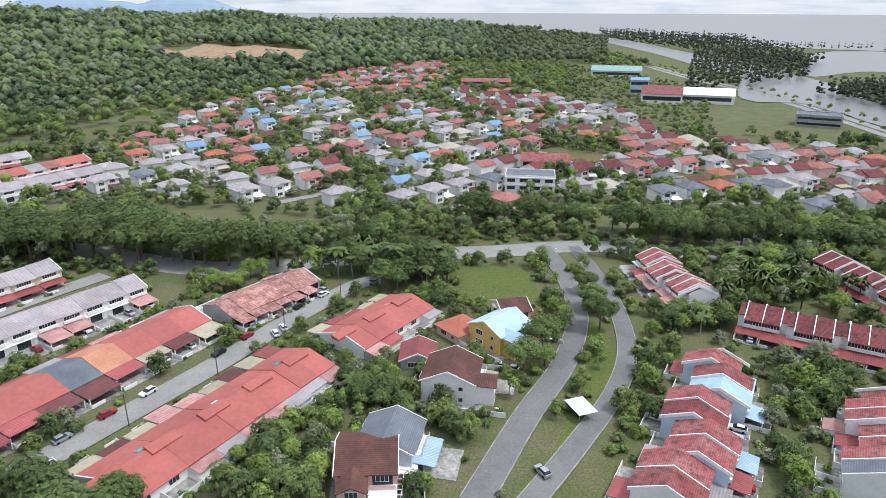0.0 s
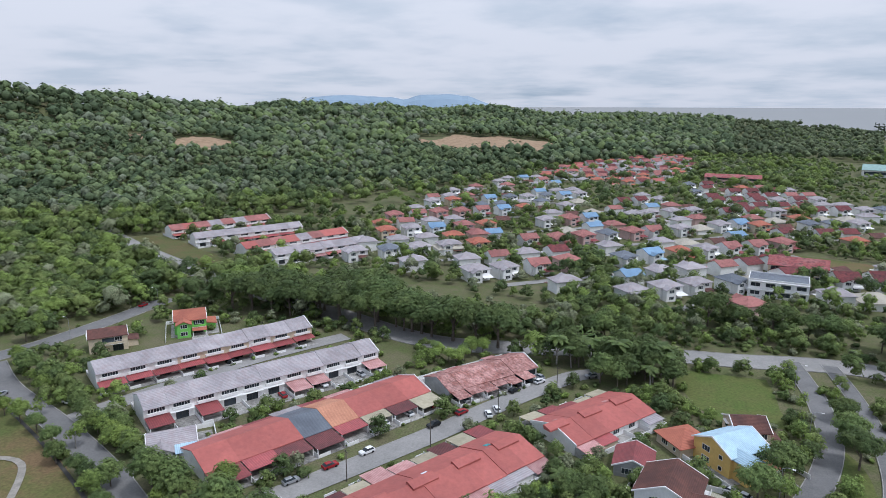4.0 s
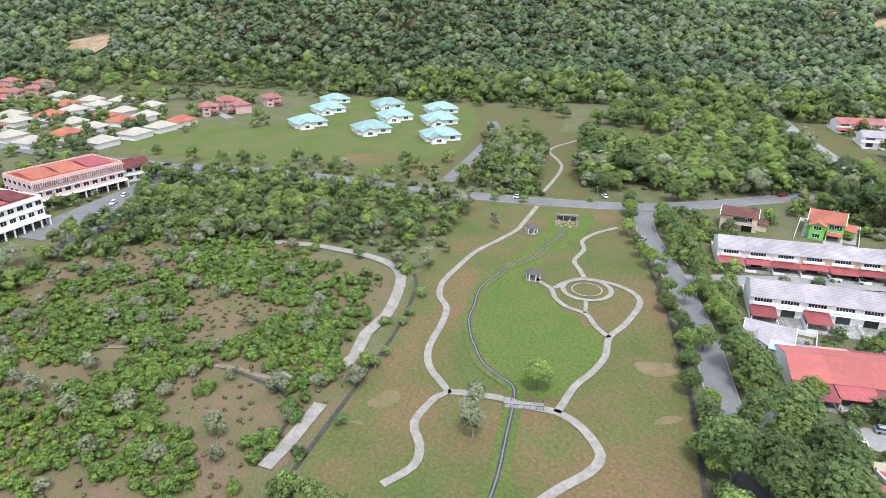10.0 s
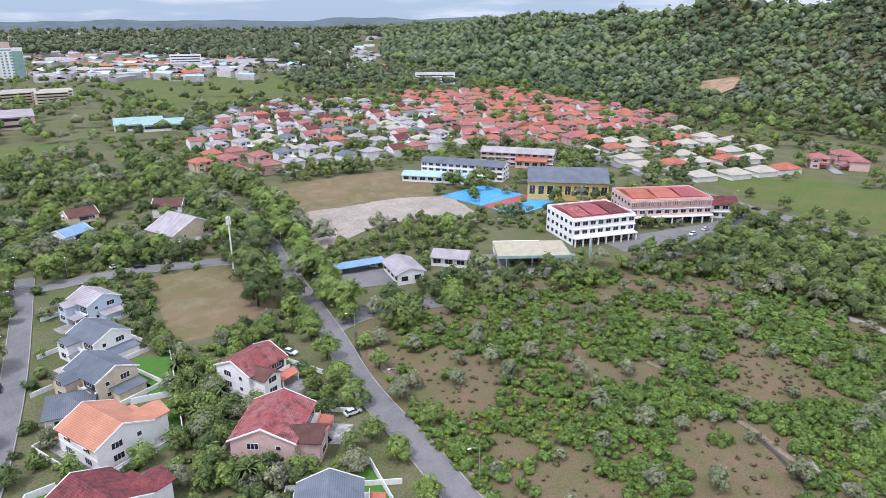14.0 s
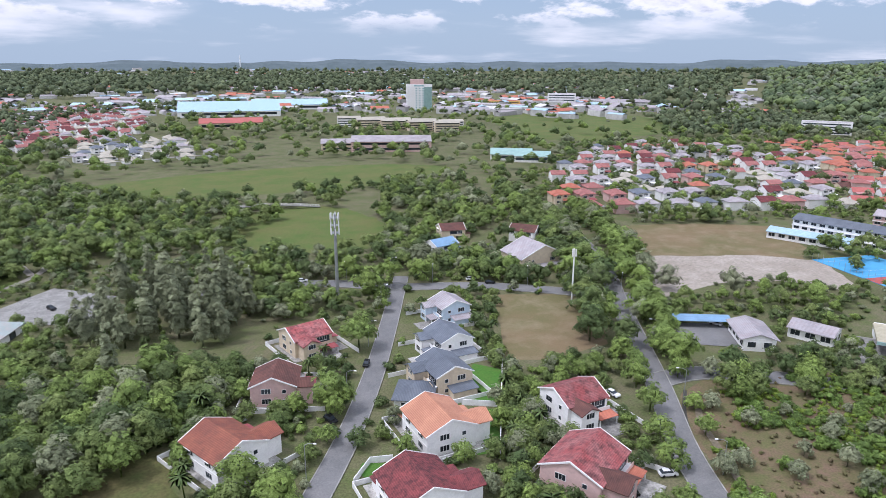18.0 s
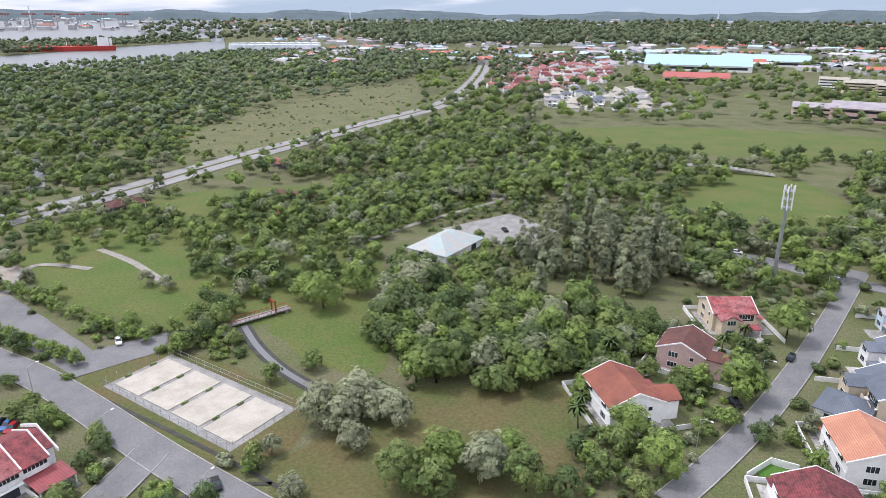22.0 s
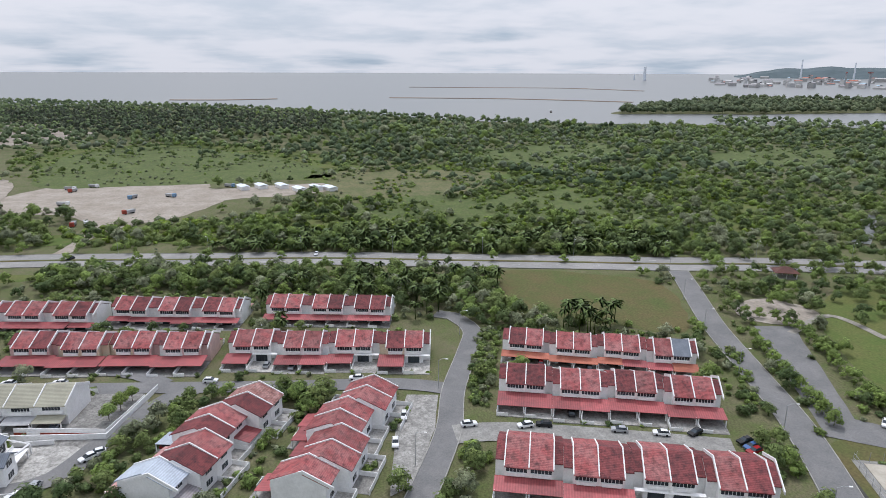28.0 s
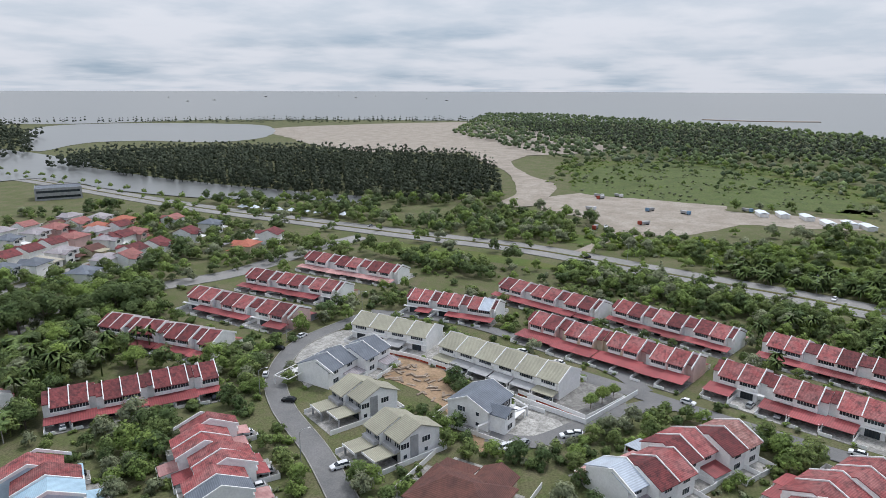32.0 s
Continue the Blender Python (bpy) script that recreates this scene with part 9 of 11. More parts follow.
def crowd(name, places, kind, material, label, category):
    """Joins many trees of one kind into one mesh of stuff. places: x, y, scale."""
    vs, ss, ii, mm, nn, off = [], [], [], [], [], 0
    mats_ = (FOREST, FOREST_GREY, FOREST_LIGHT, FOREST_DARK) if material is FOREST and kind != "far" else tuple(HILL_LEAVES) if material is FOREST else (material,)
    for x, y, k in places:
        d = math.hypot(x, y)
        lod = kind
        glade_ = next((n_ for n_, q_ in GLADES.items() if inside((x, y), q_)), "")
        if glade_:
            if noise.noise((x / 30, y / 30, 4)) + 0.6 * noise.noise((x / 11, y / 11, 2)) < (-0.02 if "villas" in glade_ else 0.3 if "park" in glade_ or "rows" in glade_ else -0.12 if "flats" in glade_ or "thicket" in glade_ else 0.08):
                continue
            k *= 0.75
        if kind == "near" and d > 215:
            lod = "mid" if d < 560 else "far"
        if kind == "bush" and d > 300:
            lod = "speck"
        if kind == "far" and d > 1000:
            lod = "very_far"
        if kind == "pine" and d > 800:
            lod = "pine_far"
        take(x, y, 2.2 * k if kind not in ("bush", "speck", "thicket") else 0.6 * k)
        v, sz, fl, nv = LOW[lod][rng.randrange(4)]
        a = rng.uniform(0, 6.28)
        c, s_ = math.cos(a) * k, math.sin(a) * k
        z = land(x, y)
        out = np.empty_like(v)
        out[:, 0] = v[:, 0] * c - v[:, 1] * s_ + x
        out[:, 1] = v[:, 0] * s_ + v[:, 1] * c + y
        out[:, 2] = v[:, 2] * k * rng.uniform(0.85, 1.2) + z
        vs.append(out)
        nr = nv.copy()
        nr[:, 0], nr[:, 1] = (nv[:, 0] * c - nv[:, 1] * s_) / k, (nv[:, 0] * s_ + nv[:, 1] * c) / k
        nn.append(nr)
        ss.append(sz)
        ii.append(fl + off)
        drift = noise.noise((x / 140, y / 140, 6.3)) + 0.5 * noise.noise((x / 45, y / 45, 1.7))
        mm.append(np.full(len(sz), rng.choice((2, 2, 0, 1, 0) if drift > 0.16 else (3, 3, 3, 0) if drift < -0.16 else (0, 0, 0, 1, 2, 3, 3)) if kind == "far" and len(mats_) > 1 else 0 if kind == "far" else rng.choice((0, 0, 0, 1, 2, 2, 3, 3)) if len(mats_) > 1 else 0, dtype=np.int32))
        off += len(v)
    if not vs:
        return None
    v, sz, ix = np.concatenate(vs), np.concatenate(ss), np.concatenate(ii)
    me = bpy.data.meshes.new(name)
    me.vertices.add(len(v))
    me.vertices.foreach_set("co", v.ravel())
    me.loops.add(len(ix))
    me.loops.foreach_set("vertex_index", ix.astype(np.int32))
    me.polygons.add(len(sz))
    me.polygons.foreach_set("loop_start", np.concatenate([[0], np.cumsum(sz)[:-1]]).astype(np.int32))
    for q_ in mats_:
        me.materials.append(q_)
    me.polygons.foreach_set("material_index", np.concatenate(mm))
    me.update(calc_edges=True)
    set_normals(me, np.concatenate(nn))
    return tagged(new(name, me), label, category, "", "stuff")


def fill(poly, spacing, lo, hi, thin=0.0, clear=False, patchy=0.0):
    """Places over a polygon on a shaken grid."""
    out = []
    x0, x1 = min(p_[0] for p_ in poly), max(p_[0] for p_ in poly)
    y0, y1 = min(p_[1] for p_ in poly), max(p_[1] for p_ in poly)
    for i in range(int((x1 - x0) / spacing) + 1):
        for j in range(int((y1 - y0) / spacing) + 1):
            x, y = x0 + (i + rng.uniform(0.1, 0.9)) * spacing, y0 + (j + rng.uniform(0.1, 0.9)) * spacing
            if not inside((x, y), poly) or rng.random() < thin:
                continue
            if patchy and noise.noise((x / 24, y / 24, 9)) + 0.8 * noise.noise((x / 9, y / 9, 2)) < patchy - 0.5:
                continue
            if clear and not is_free(x, y):
                continue
            out.append((x, y, rng.uniform(lo, hi)))
    return out


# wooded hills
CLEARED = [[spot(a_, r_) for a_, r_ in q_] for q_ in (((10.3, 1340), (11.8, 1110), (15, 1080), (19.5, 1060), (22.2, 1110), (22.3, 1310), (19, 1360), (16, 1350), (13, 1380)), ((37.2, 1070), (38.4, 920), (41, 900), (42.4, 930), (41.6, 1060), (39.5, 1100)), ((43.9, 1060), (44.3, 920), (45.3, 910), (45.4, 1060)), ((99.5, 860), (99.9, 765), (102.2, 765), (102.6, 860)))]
hill_near, hill_far = [], []
for a in np.arange(-3, 128, 0.62):
    foot = float(np.interp(a, AZ_T, FOOT_T))
    crest = float(np.interp(a, AZ_T, CREST_T))
    r = foot
    while r < crest * 1.04:
        gap = max(10.5, r * 0.0135)
        x, y = spot(a + rng.uniform(-0.25, 0.25), r + rng.uniform(-3, 3))
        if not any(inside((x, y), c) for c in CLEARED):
            k = gap / 7.6 * (0.62 + 0.95 * rng.random() ** 1.7)
            (hill_near if r < foot + 60 and r < 720 else hill_far).append((x, y, min(k, 3.2)))
        r += gap * rng.uniform(0.8, 1.15)
crowd("hill_forest", hill_far, "far", FOREST, "dense green rainforest on the hills", "forest")
crowd("forest_edge", hill_near, "near", FOREST, "leafy edge of the hill forest", "forest")
# woods around the park and the scrub
crowd("park_wood", fill([(-319.9, 151.8), (-465.3, 321.6), (-410.6, 337.9), (-291.5, 290.1), (-226.8, 251.5), (-224.2, 215.4), (-238.9, 173.5), (-259.3, 171.2), (-262.9, 145.0), (-302.0, 159.7)], 8.5, 0.9, 1.75), "near", FOREST, "dense wood behind the park", "wood")
crowd("park_wood_west", fill([(-254.4, -50.4), (-341.4, -50.1), (-306.5, 13.0), (-275.7, 60.9), (-250.0, 84.5), (-225.3, 75.5), (-215.9, 47.4), (-233.3, 6.2)], 7.5, 0.7, 1.2), "near", FOREST, "dense grey-green wood beside the track", "wood")
crowd("roadside_wood", fill([(-301.9, 83.6), (-364.0, 125.9), (-411.2, 174.9), (-318.5, 154.5), (-263.8, 124.7), (-275.9, 93.9)], 8, 0.7, 1.15, 0.45), "near", FOREST, "scattered trees along the lane", "wood")
crowd("villa_wood", fill([(-382.7, -53.6), (-359.1, -30.0), (-327.7, 27.0), (-289.9, 77.3), (-328.2, 77.2), (-331.3, 40.1), (-362.6, -6.8)], 11, 0.6, 1.0, 0.3), "near", FOREST, "row of trees along the park road", "wood")
SCRUB = [(-141.6, -117.0), (-177.1, -115.4), (-201.9, -101.9), (-248.6, -63.9), (-274.1, -37.3), (-224.2, 15.0), (-134.5, 16.3), (-94.9, -23.1), (-92.8, -47.2), (-103.7, -70.5), (-121.9, -97.4)]
crowd("scrub", fill(SCRUB, 3.1, 0.6, 1.6, 0.15, False, 0.33) + fill([(-240.8, -55.8), (-218.5, 4.8), (-191.3, 36.5), (-162.0, 25.6), (-144.5, 13.8), (-148.1, -4.1), (-173.5, -46.7)], 3.3, 0.8, 1.7, 0.05, False, 0.34) + fill([(-168.6, -51.0), (-148.4, -13.2), (-136.9, -1.1), (-126.7, 1.6), (-111.9, -6.1), (-102.4, -10.4), (-121.2, -43.5)], 3.3, 0.7, 1.5, 0.1, False, 0.4), "bush", SCRUB_LEAF, "broad-leaved green scrub bushes", "scrub")
crowd("scrub_creeper", fill(SCRUB, 1.9, 0.35, 0.9, 0.1, False, 0.5), "speck", VINE_LEAF, "bright creeper mats among the scrub", "creeper")
crowd("scrub_thin_trees", fill(SCRUB, 11, 0.35, 0.7, 0.35), "near", FOREST_GREY, "thin grey-green saplings in the scrub", "saplings")
crowd("scrub_low", fill(SCRUB, 2.6, 0.22, 0.55, 0.6) + fill([(-240.8, -55.8), (-218.5, 4.8), (-191.3, 36.5), (-162.0, 25.6), (-144.5, 13.8), (-148.1, -4.1), (-173.5, -46.7)], 2.8, 0.22, 0.55, 0.3), "speck", DRY_TUFT, "tufts of dry brown grass", "dry grass")
APRON = [(-234.5, -146.9), (-258.7, -131.7), (-246.4, -91.2), (-294.4, -52.7), (-284.0, -50.4), (-232.0, -83.1), (-221.9, -90.5), (-205.6, -108.6), (-212.6, -135.8)]
crowd("scrub_trees", [q_ for q_ in fill([(-153.8, -129.1), (-192.7, -115.7), (-250.3, -85.4), (-294.5, -52.8), (-310.9, -21.1), (-272.4, 14.4), (-228.8, 15.0), (-236.5, -21.2), (-230.6, -58.6), (-187.9, -94.6), (-145.4, -111.2)], 7.5, 0.6, 1.1, 0.1) if not inside(q_[:2], APRON)], "near", FOREST, "wood at the edge of the scrub", "wood")
# town greenery
crowd("town_trees", fill([(-188.8, 313.1), (-106.3, 297.9), (-6.6, 275.7), (88.5, 297.4), (135.6, 324.8), (321.2, 812.7), (158.9, 1281.3), (-142.6, 1203.5), (-238.6, 677.0), (-229.4, 397.5)], 8, 0.45, 0.95, 0.15, True, 0.2), "near", FOREST, "garden trees between town houses", "trees")
crowd("town_trees_south", fill([(-217.9, -321.8), (-283.6, -273.5), (-359.5, -243.5), (-428.2, -220.5), (-401.2, -73.2), (-432.7, -26.4), (-681.3, -165.1), (-910.0, -473.0), (-629.7, -597.9), (-467.8, -628.8)], 8, 0.4, 0.9, 0.15, True, 0.2), "near", FOREST, "garden trees between town houses", "trees")
crowd("town_wood", fill([(-16.6, 798.9), (83.0, 864.1), (147.8, 748.5), (210.3, 1129.5), (81.7, 1322.1), (-4.2, 1019.9)], 11, 0.9, 1.4), "near", FOREST, "wood in the middle of town", "wood")
crowd("lagoon_estate_trees", fill([(154.3, 332.2), (161.6, 277.0), (227.9, 291.7), (293.3, 275.2), (308.7, 361.9), (259.2, 432.8), (206.3, 435.4)], 7.5, 0.5, 1.0, 0.25, True) + fill([(252.4, 504.1), (302.1, 400.8), (316.7, 348.6), (282.5, 375.5), (226.2, 434.4)], 9, 0.5, 0.9, 0.4, True), "near", FOREST, "garden trees round the houses by the highway", "trees")
crowd("town_edge_trees", fill([(136.3, 296.6), (170.5, 270.1), (217.1, 265.7), (294.5, 258.4), (320.8, 244.6), (273.2, 240.1), (189.1, 255.7), (129.3, 243.1), (115.5, 255.2)], 9, 0.8, 1.2, 0.1), "near", FOREST, "green belt of trees along the road", "trees")
# park and woods south
crowd("south_wood", fill([(58.9, -177.5), (59.8, -196.2), (37.2, -206.9), (5.5, -199.2), (-18.0, -194.7), (-19.3, -173.1), (-4.0, -158.4), (6.2, -145.7), (25.0, -142.6), (39.8, -144.2), (52.5, -159.8)], 6.0, 0.85, 1.4, 0.02), "near", FOREST, "dense mixed wood behind the houses", "wood")
crowd("south_wood_grey", fill([(57.0, -128.7), (48.5, -133.9), (36.0, -132.6), (34.6, -120.9), (53.7, -121.0)], 5.5, 1.0, 1.35, 0.0) + fill([(59.4, -188.3), (60.7, -213.9), (44.6, -207.6), (46.0, -179.7)], 7, 0.9, 1.3) + fill([(19.1, -188.1), (5.4, -190.7), (-3.1, -178.3), (11.6, -172.7)], 7, 1.0, 1.3), "near", LEAF_GREY, "soft grey-green trees at the edge of the wood", "wood")
crowd("south_wood_back", fill([(69.6, -219.6), (56.4, -228.7), (21.8, -222.5), (13.2, -209.1), (38.4, -202.5), (59.1, -200.3)], 6.5, 0.7, 1.1, 0.05, True) + fill([(-36.9, -249.7), (-55.7, -262.2), (-72.0, -233.2), (-64.5, -222.1), (-39.6, -224.6)], 6, 0.8, 1.2, 0.05, True) + fill([(-42.3, -306.8), (-86.5, -283.7), (-79.6, -259.8), (-40.8, -260.0)], 6.5, 0.8, 1.3, 0.05, True), "near", FOREST, "mixed trees round the hall", "wood")
crowd("casuarina_grove", fill([(20.4, -230.6), (13.2, -258.1), (-8.1, -274.6), (-36.5, -264.1), (-39.4, -236.5), (-25.6, -212.6), (-5.9, -212.1)], 8.5, 1.2, 2.0, 0.22), "pine_near", LEAF_PINE, "tall grove of feathery dark casuarinas", "grove")
crowd("lawn_clump", [(22.5, -104.0, 1.1), (14.5, -110.8, 1.25), (5.1, -109.3, 1.15), (21.1, -115.0, 0.95), (9.5, -118.4, 1.0), (-9.4, -115.7, 0.8), (-16.9, -112.2, 0.75), (-2.7, -109.2, 0.9)], "near", FOREST, "rounded leafy trees on the lawn", "trees")
crowd("estate_trees", fill([(-168.5, 234.7), (-122.9, 229.1), (-94.6, 226.5), (-70.9, 223.9), (-45.0, 217.6), (-30.0, 227.0), (-0.8, 223.3), (1.8, 239.1), (-32.6, 248.5), (-57.2, 258.6), (-82.2, 248.0), (-131.6, 247.6), (-176.5, 247.2)], 6.2, 0.75, 1.3, 0.03, True)
      + fill([(-45.5, 258.7), (3.7, 257.0), (-1.1, 290.8), (-27.5, 329.9), (-42.0, 387.4), (-57.5, 402.5), (-54.5, 335.2)], 7, 0.8, 1.25, 0.08, True)
      + fill([(3.8, 262.7), (59.4, 256.1), (64.1, 278.7), (30.2, 291.1), (4.0, 282.3)], 7.5, 0.7, 1.1, 0.15, True)
      + fill([(56.0, 239.6), (72.5, 227.8), (85.9, 224.0), (106.1, 228.1), (161.2, 222.9), (184.9, 260.7), (124.5, 267.5), (64.9, 259.6)], 6.5, 0.75, 1.2, 0.05, True)
      + fill([(85.1, 204.6), (107.0, 225.3), (128.6, 214.7), (124.1, 202.5), (92.2, 185.2), (81.5, 175.6), (58.6, 171.9), (61.2, 187.0)], 5.5, 0.55, 1.0, 0.05, True)
      + fill([(83.9, 132.4), (96.5, 134.8), (106.1, 150.2), (92.2, 147.4)], 5, 0.7, 1.0, 0.0, True), "near", FOREST, "dense garden trees between road and terraces", "trees")
crowd("garden_thicket", fill([(-31.0, 152.3), (-14.0, 153.8), (-6.1, 141.6), (9.8, 125.5), (4.5, 117.5), (-3.0, 129.7), (-17.9, 134.2), (-27.6, 136.5)], 4.2, 0.4, 0.8, 0.05, True)
      + fill([(-45.0, 158.2), (-35.0, 171.3), (-28.2, 158.2), (-31.3, 141.5), (-45.2, 146.6)], 4.2, 0.4, 0.75, 0.05, True)
      + fill([(-81.9, 108.2), (-63.0, 111.7), (-56.4, 98.9), (-76.4, 98.9)], 4.2, 0.5, 0.95, 0.0, True) + fill([(-44.5, 111.8), (-33.9, 127.4), (-21.3, 111.9), (-23.6, 99.1), (-42.6, 99.0)], 4.2, 0.5, 0.95, 0.05, True)
      + fill([(-67.5, 186.1), (-55.2, 186.2), (-43.2, 171.3), (-55.4, 167.7)], 4.2, 0.45, 0.8, 0.05, True), "near", FOREST, "lush garden thicket between houses", "trees")
crowd("lane_grove", fill([(-195.0, 138.4), (-189.8, 152.1), (-169.7, 139.7), (-139.2, 123.7), (-104.1, 111.9), (-98.2, 103.1), (-79.9, 104.0), (-64.4, 95.0), (-48.8, 91.4), (-76.0, 73.5), (-97.0, 85.1), (-113.9, 95.8), (-138.0, 107.6)], 5.6, 0.7, 1.25, 0.05, True), "near", FOREST, "leafy grove between lane and terraces", "grove")
crowd("park_clumps", fill([(-263.2, 138.1), (-243.9, 151.0), (-260.1, 173.4), (-221.6, 170.4), (-241.6, 196.6), (-324.8, 219.9), (-327.3, 181.5)], 6.5, 0.8, 1.2, 0.05, True) + fill([(-280.0, 99.0), (-258.7, 113.2), (-280.4, 131.0), (-319.8, 143.9), (-356.0, 130.8)], 6.5, 0.7, 1.1, 0.05, True) + fill([(-336.6, 228.3), (-288.0, 261.3), (-223.4, 238.6), (-205.3, 226.6), (-235.6, 212.0), (-257.5, 203.2)], 6.5, 0.8, 1.25, 0.05, True), "near", FOREST, "clumps of trees at the park's edge", "trees")
crowd("school_belt", fill([(-205.1, -318.6), (-215.9, -281.5), (-186.2, -208.3), (-163.1, -160.5), (-148.6, -136.9), (-136.1, -140.0), (-152.8, -175.9), (-165.6, -212.7), (-189.5, -282.5)], 6.5, 0.8, 1.25, 0.08, True) + fill([(-103.5, -282.2), (-112.8, -246.5), (-136.1, -233.2), (-160.8, -213.8), (-162.0, -244.5), (-137.4, -288.4), (-147.7, -383.2)], 6.5, 0.7, 1.2, 0.05, True) + fill([(-153.2, -395.9), (-181.6, -353.6), (-218.8, -426.2), (-195.4, -492.4)], 7, 0.8, 1.2, 0.1, True) + fill([(-208.2, -360.0), (-230.3, -281.0), (-230.6, -259.6), (-250.0, -323.5), (-242.8, -390.8)], 7, 0.7, 1.1, 0.1, True), "near", FOREST, "belt of spreading trees by the school road", "trees")
crowd("plot_gardens", fill([(-89.4, -141.5), (-98.7, -132.7), (-78.6, -108.7), (-92.5, -87.5), (-83.6, -76.5), (-68.5, -93.3), (-68.6, -109.3)], 4.2, 0.35, 0.75, 0.05, True) + fill([(-122.4, -212.0), (-132.4, -206.7), (-101.8, -163.7), (-100.1, -153.6), (-92.1, -165.6)], 4.2, 0.3, 0.6, 0.25, True) + fill([(-99.9, -172.3), (-100.8, -158.0), (-101.0, -134.8), (-86.3, -114.1), (-75.4, -115.2), (-82.6, -141.9)], 4.2, 0.4, 0.8, 0.05, True) + fill([(-4.1, -161.4), (-18.8, -184.3), (-29.2, -195.7), (-24.2, -172.6), (-6.3, -144.4)], 4.5, 0.5, 0.9, 0.05, True), "near", FOREST, "planted gardens round the detached houses", "trees")
crowd("terrace_hedge", fill([(211.8, -62.5), (210.9, -70.5), (180.5, -58.0), (155.6, -48.6), (160.1, -44.4), (181.3, -51.0)], 2.0, 0.6, 1.2, 0.05) + fill([(179.4, -137.9), (174.8, -141.4), (139.6, -122.3), (137.7, -115.3)], 2.6, 0.5, 1.2, 0.15), "bush", FOREST, "thick hedge beside the terraces", "hedge")
crowd("highway_belt", fill([(285.8, 103.2), (280.7, 63.5), (271.6, 22.4), (268.8, -7.4), (256.0, -15.9), (237.5, -54.0), (208.8, -63.9), (205.0, -81.5), (220.2, -89.6), (262.4, -90.1), (285.3, -43.7), (301.8, 31.6), (314.6, 110.0)], 5.8, 0.6, 1.05, 0.05, True), "near", FOREST, "trees between highway and terraces", "trees")
crowd("estate_hedges", fill([(109.7, 243.7), (149.3, 253.4), (143.4, 197.0), (154.0, 174.0), (152.8, 151.3), (131.5, 145.1), (134.8, 163.8), (120.9, 196.3), (98.2, 201.5), (92.9, 210.4)], 5.2, 0.6, 1.05, 0.05, True) + fill([(89.8, 145.6), (99.8, 157.4), (105.3, 148.0), (92.2, 131.3)], 5, 0.8, 1.1, 0.0, True) + fill([(174.8, 172.2), (193.7, 171.7), (215.2, 171.2), (211.6, 162.4), (188.2, 155.6), (170.4, 162.4)], 5, 0.6, 0.95, 0.05, True) + fill([(275.8, 188.7), (275.4, 167.8), (274.9, 129.5), (300.0, 148.1), (299.0, 196.9)], 5.5, 0.7, 1.1, 0.1, True) + fill([(288.7, 106.3), (294.0, 62.4), (280.6, 25.3), (271.7, -8.9), (294.1, -10.6), (319.2, 55.0), (310.7, 108.6)], 5.5, 0.6, 1.05, 0.1, True), "near", FOREST, "dense planting between the terraces", "trees")
crowd("garden_wood", fill([(102.5, -146.5), (100.0, -159.9), (101.9, -177.9), (93.5, -186.6), (104.8, -204.8), (124.0, -184.8)], 5.5, 0.5, 0.9, 0.1), "near", FOREST, "planted trees in the park garden", "wood")
crowd("garden_wood_mid", fill([(132.2, -199.6), (109.1, -191.0), (96.9, -193.3), (68.1, -214.1), (77.9, -251.3), (42.2, -322.4), (55.3, -366.5), (115.6, -347.8), (124.2, -317.0), (154.6, -297.7), (173.3, -277.9), (157.1, -234.5)], 6.0, 0.55, 1.1, 0.14) + fill([(108.9, -278.3), (85.1, -273.9), (55.9, -293.9), (43.0, -327.6), (59.4, -371.9), (127.4, -342.8)], 6.5, 0.7, 1.15, 0.05) + fill([(217.3, -222.6), (186.2, -231.1), (162.8, -207.7), (151.7, -228.2), (175.5, -265.7), (220.4, -275.9), (235.0, -245.9)], 7, 0.5, 0.95, 0.3), "near", FOREST, "planted park trees in dense clumps", "wood")
crowd("garden_wood_back", fill([(178.8, -360.3), (150.3, -505.7), (78.1, -618.2), (2.1, -473.8), (-86.6, -388.5), (-38.4, -326.3), (28.1, -317.7), (101.9, -346.5), (153.8, -338.8)], 9, 0.8, 1.4, 0.12), "near", FOREST, "belt of trees along the highway", "wood")
crowd("garden_wood_low", fill([(272.4, -194.6), (263.2, -233.9), (232.4, -277.2), (200.2, -304.5), (165.1, -240.0), (175.8, -209.9), (204.2, -169.3), (228.7, -172.6)], 10, 0.6, 1.0, 0.35), "near", FOREST, "park trees beside the highway", "wood")
crowd("mid_wood", fill([(120.7, -369.3), (110.2, -631.5), (6.5, -541.3), (-75.7, -446.2), (-113.0, -380.0), (-135.7, -342.8), (-201.9, -389.0), (-205.2, -336.9), (-122.9, -266.8), (-73.4, -264.1), (-31.3, -324.1), (3.8, -357.8), (64.7, -342.0)], 10.5, 0.7, 1.3, 0.2, True, 0.3), "near", FOREST, "patchy trees round the playing fields", "wood")
crowd("coast_bushes", fill([(398.1, 205.0), (378.0, 149.1), (372.0, 103.7), (352.0, 20.4), (318.4, -76.8), (292.3, -178.0), (320.3, -260.9), (380.0, -380.0), (520.8, -354.7), (640.0, -240.0), (620.1, -120.0), (463.1, -20.0), (420.8, 33.7)], 7, 0.8, 2.2, 0.2, False, 0.3), "speck", VINE_LEAF, "low green bushes on the coastal meadow", "bushes")
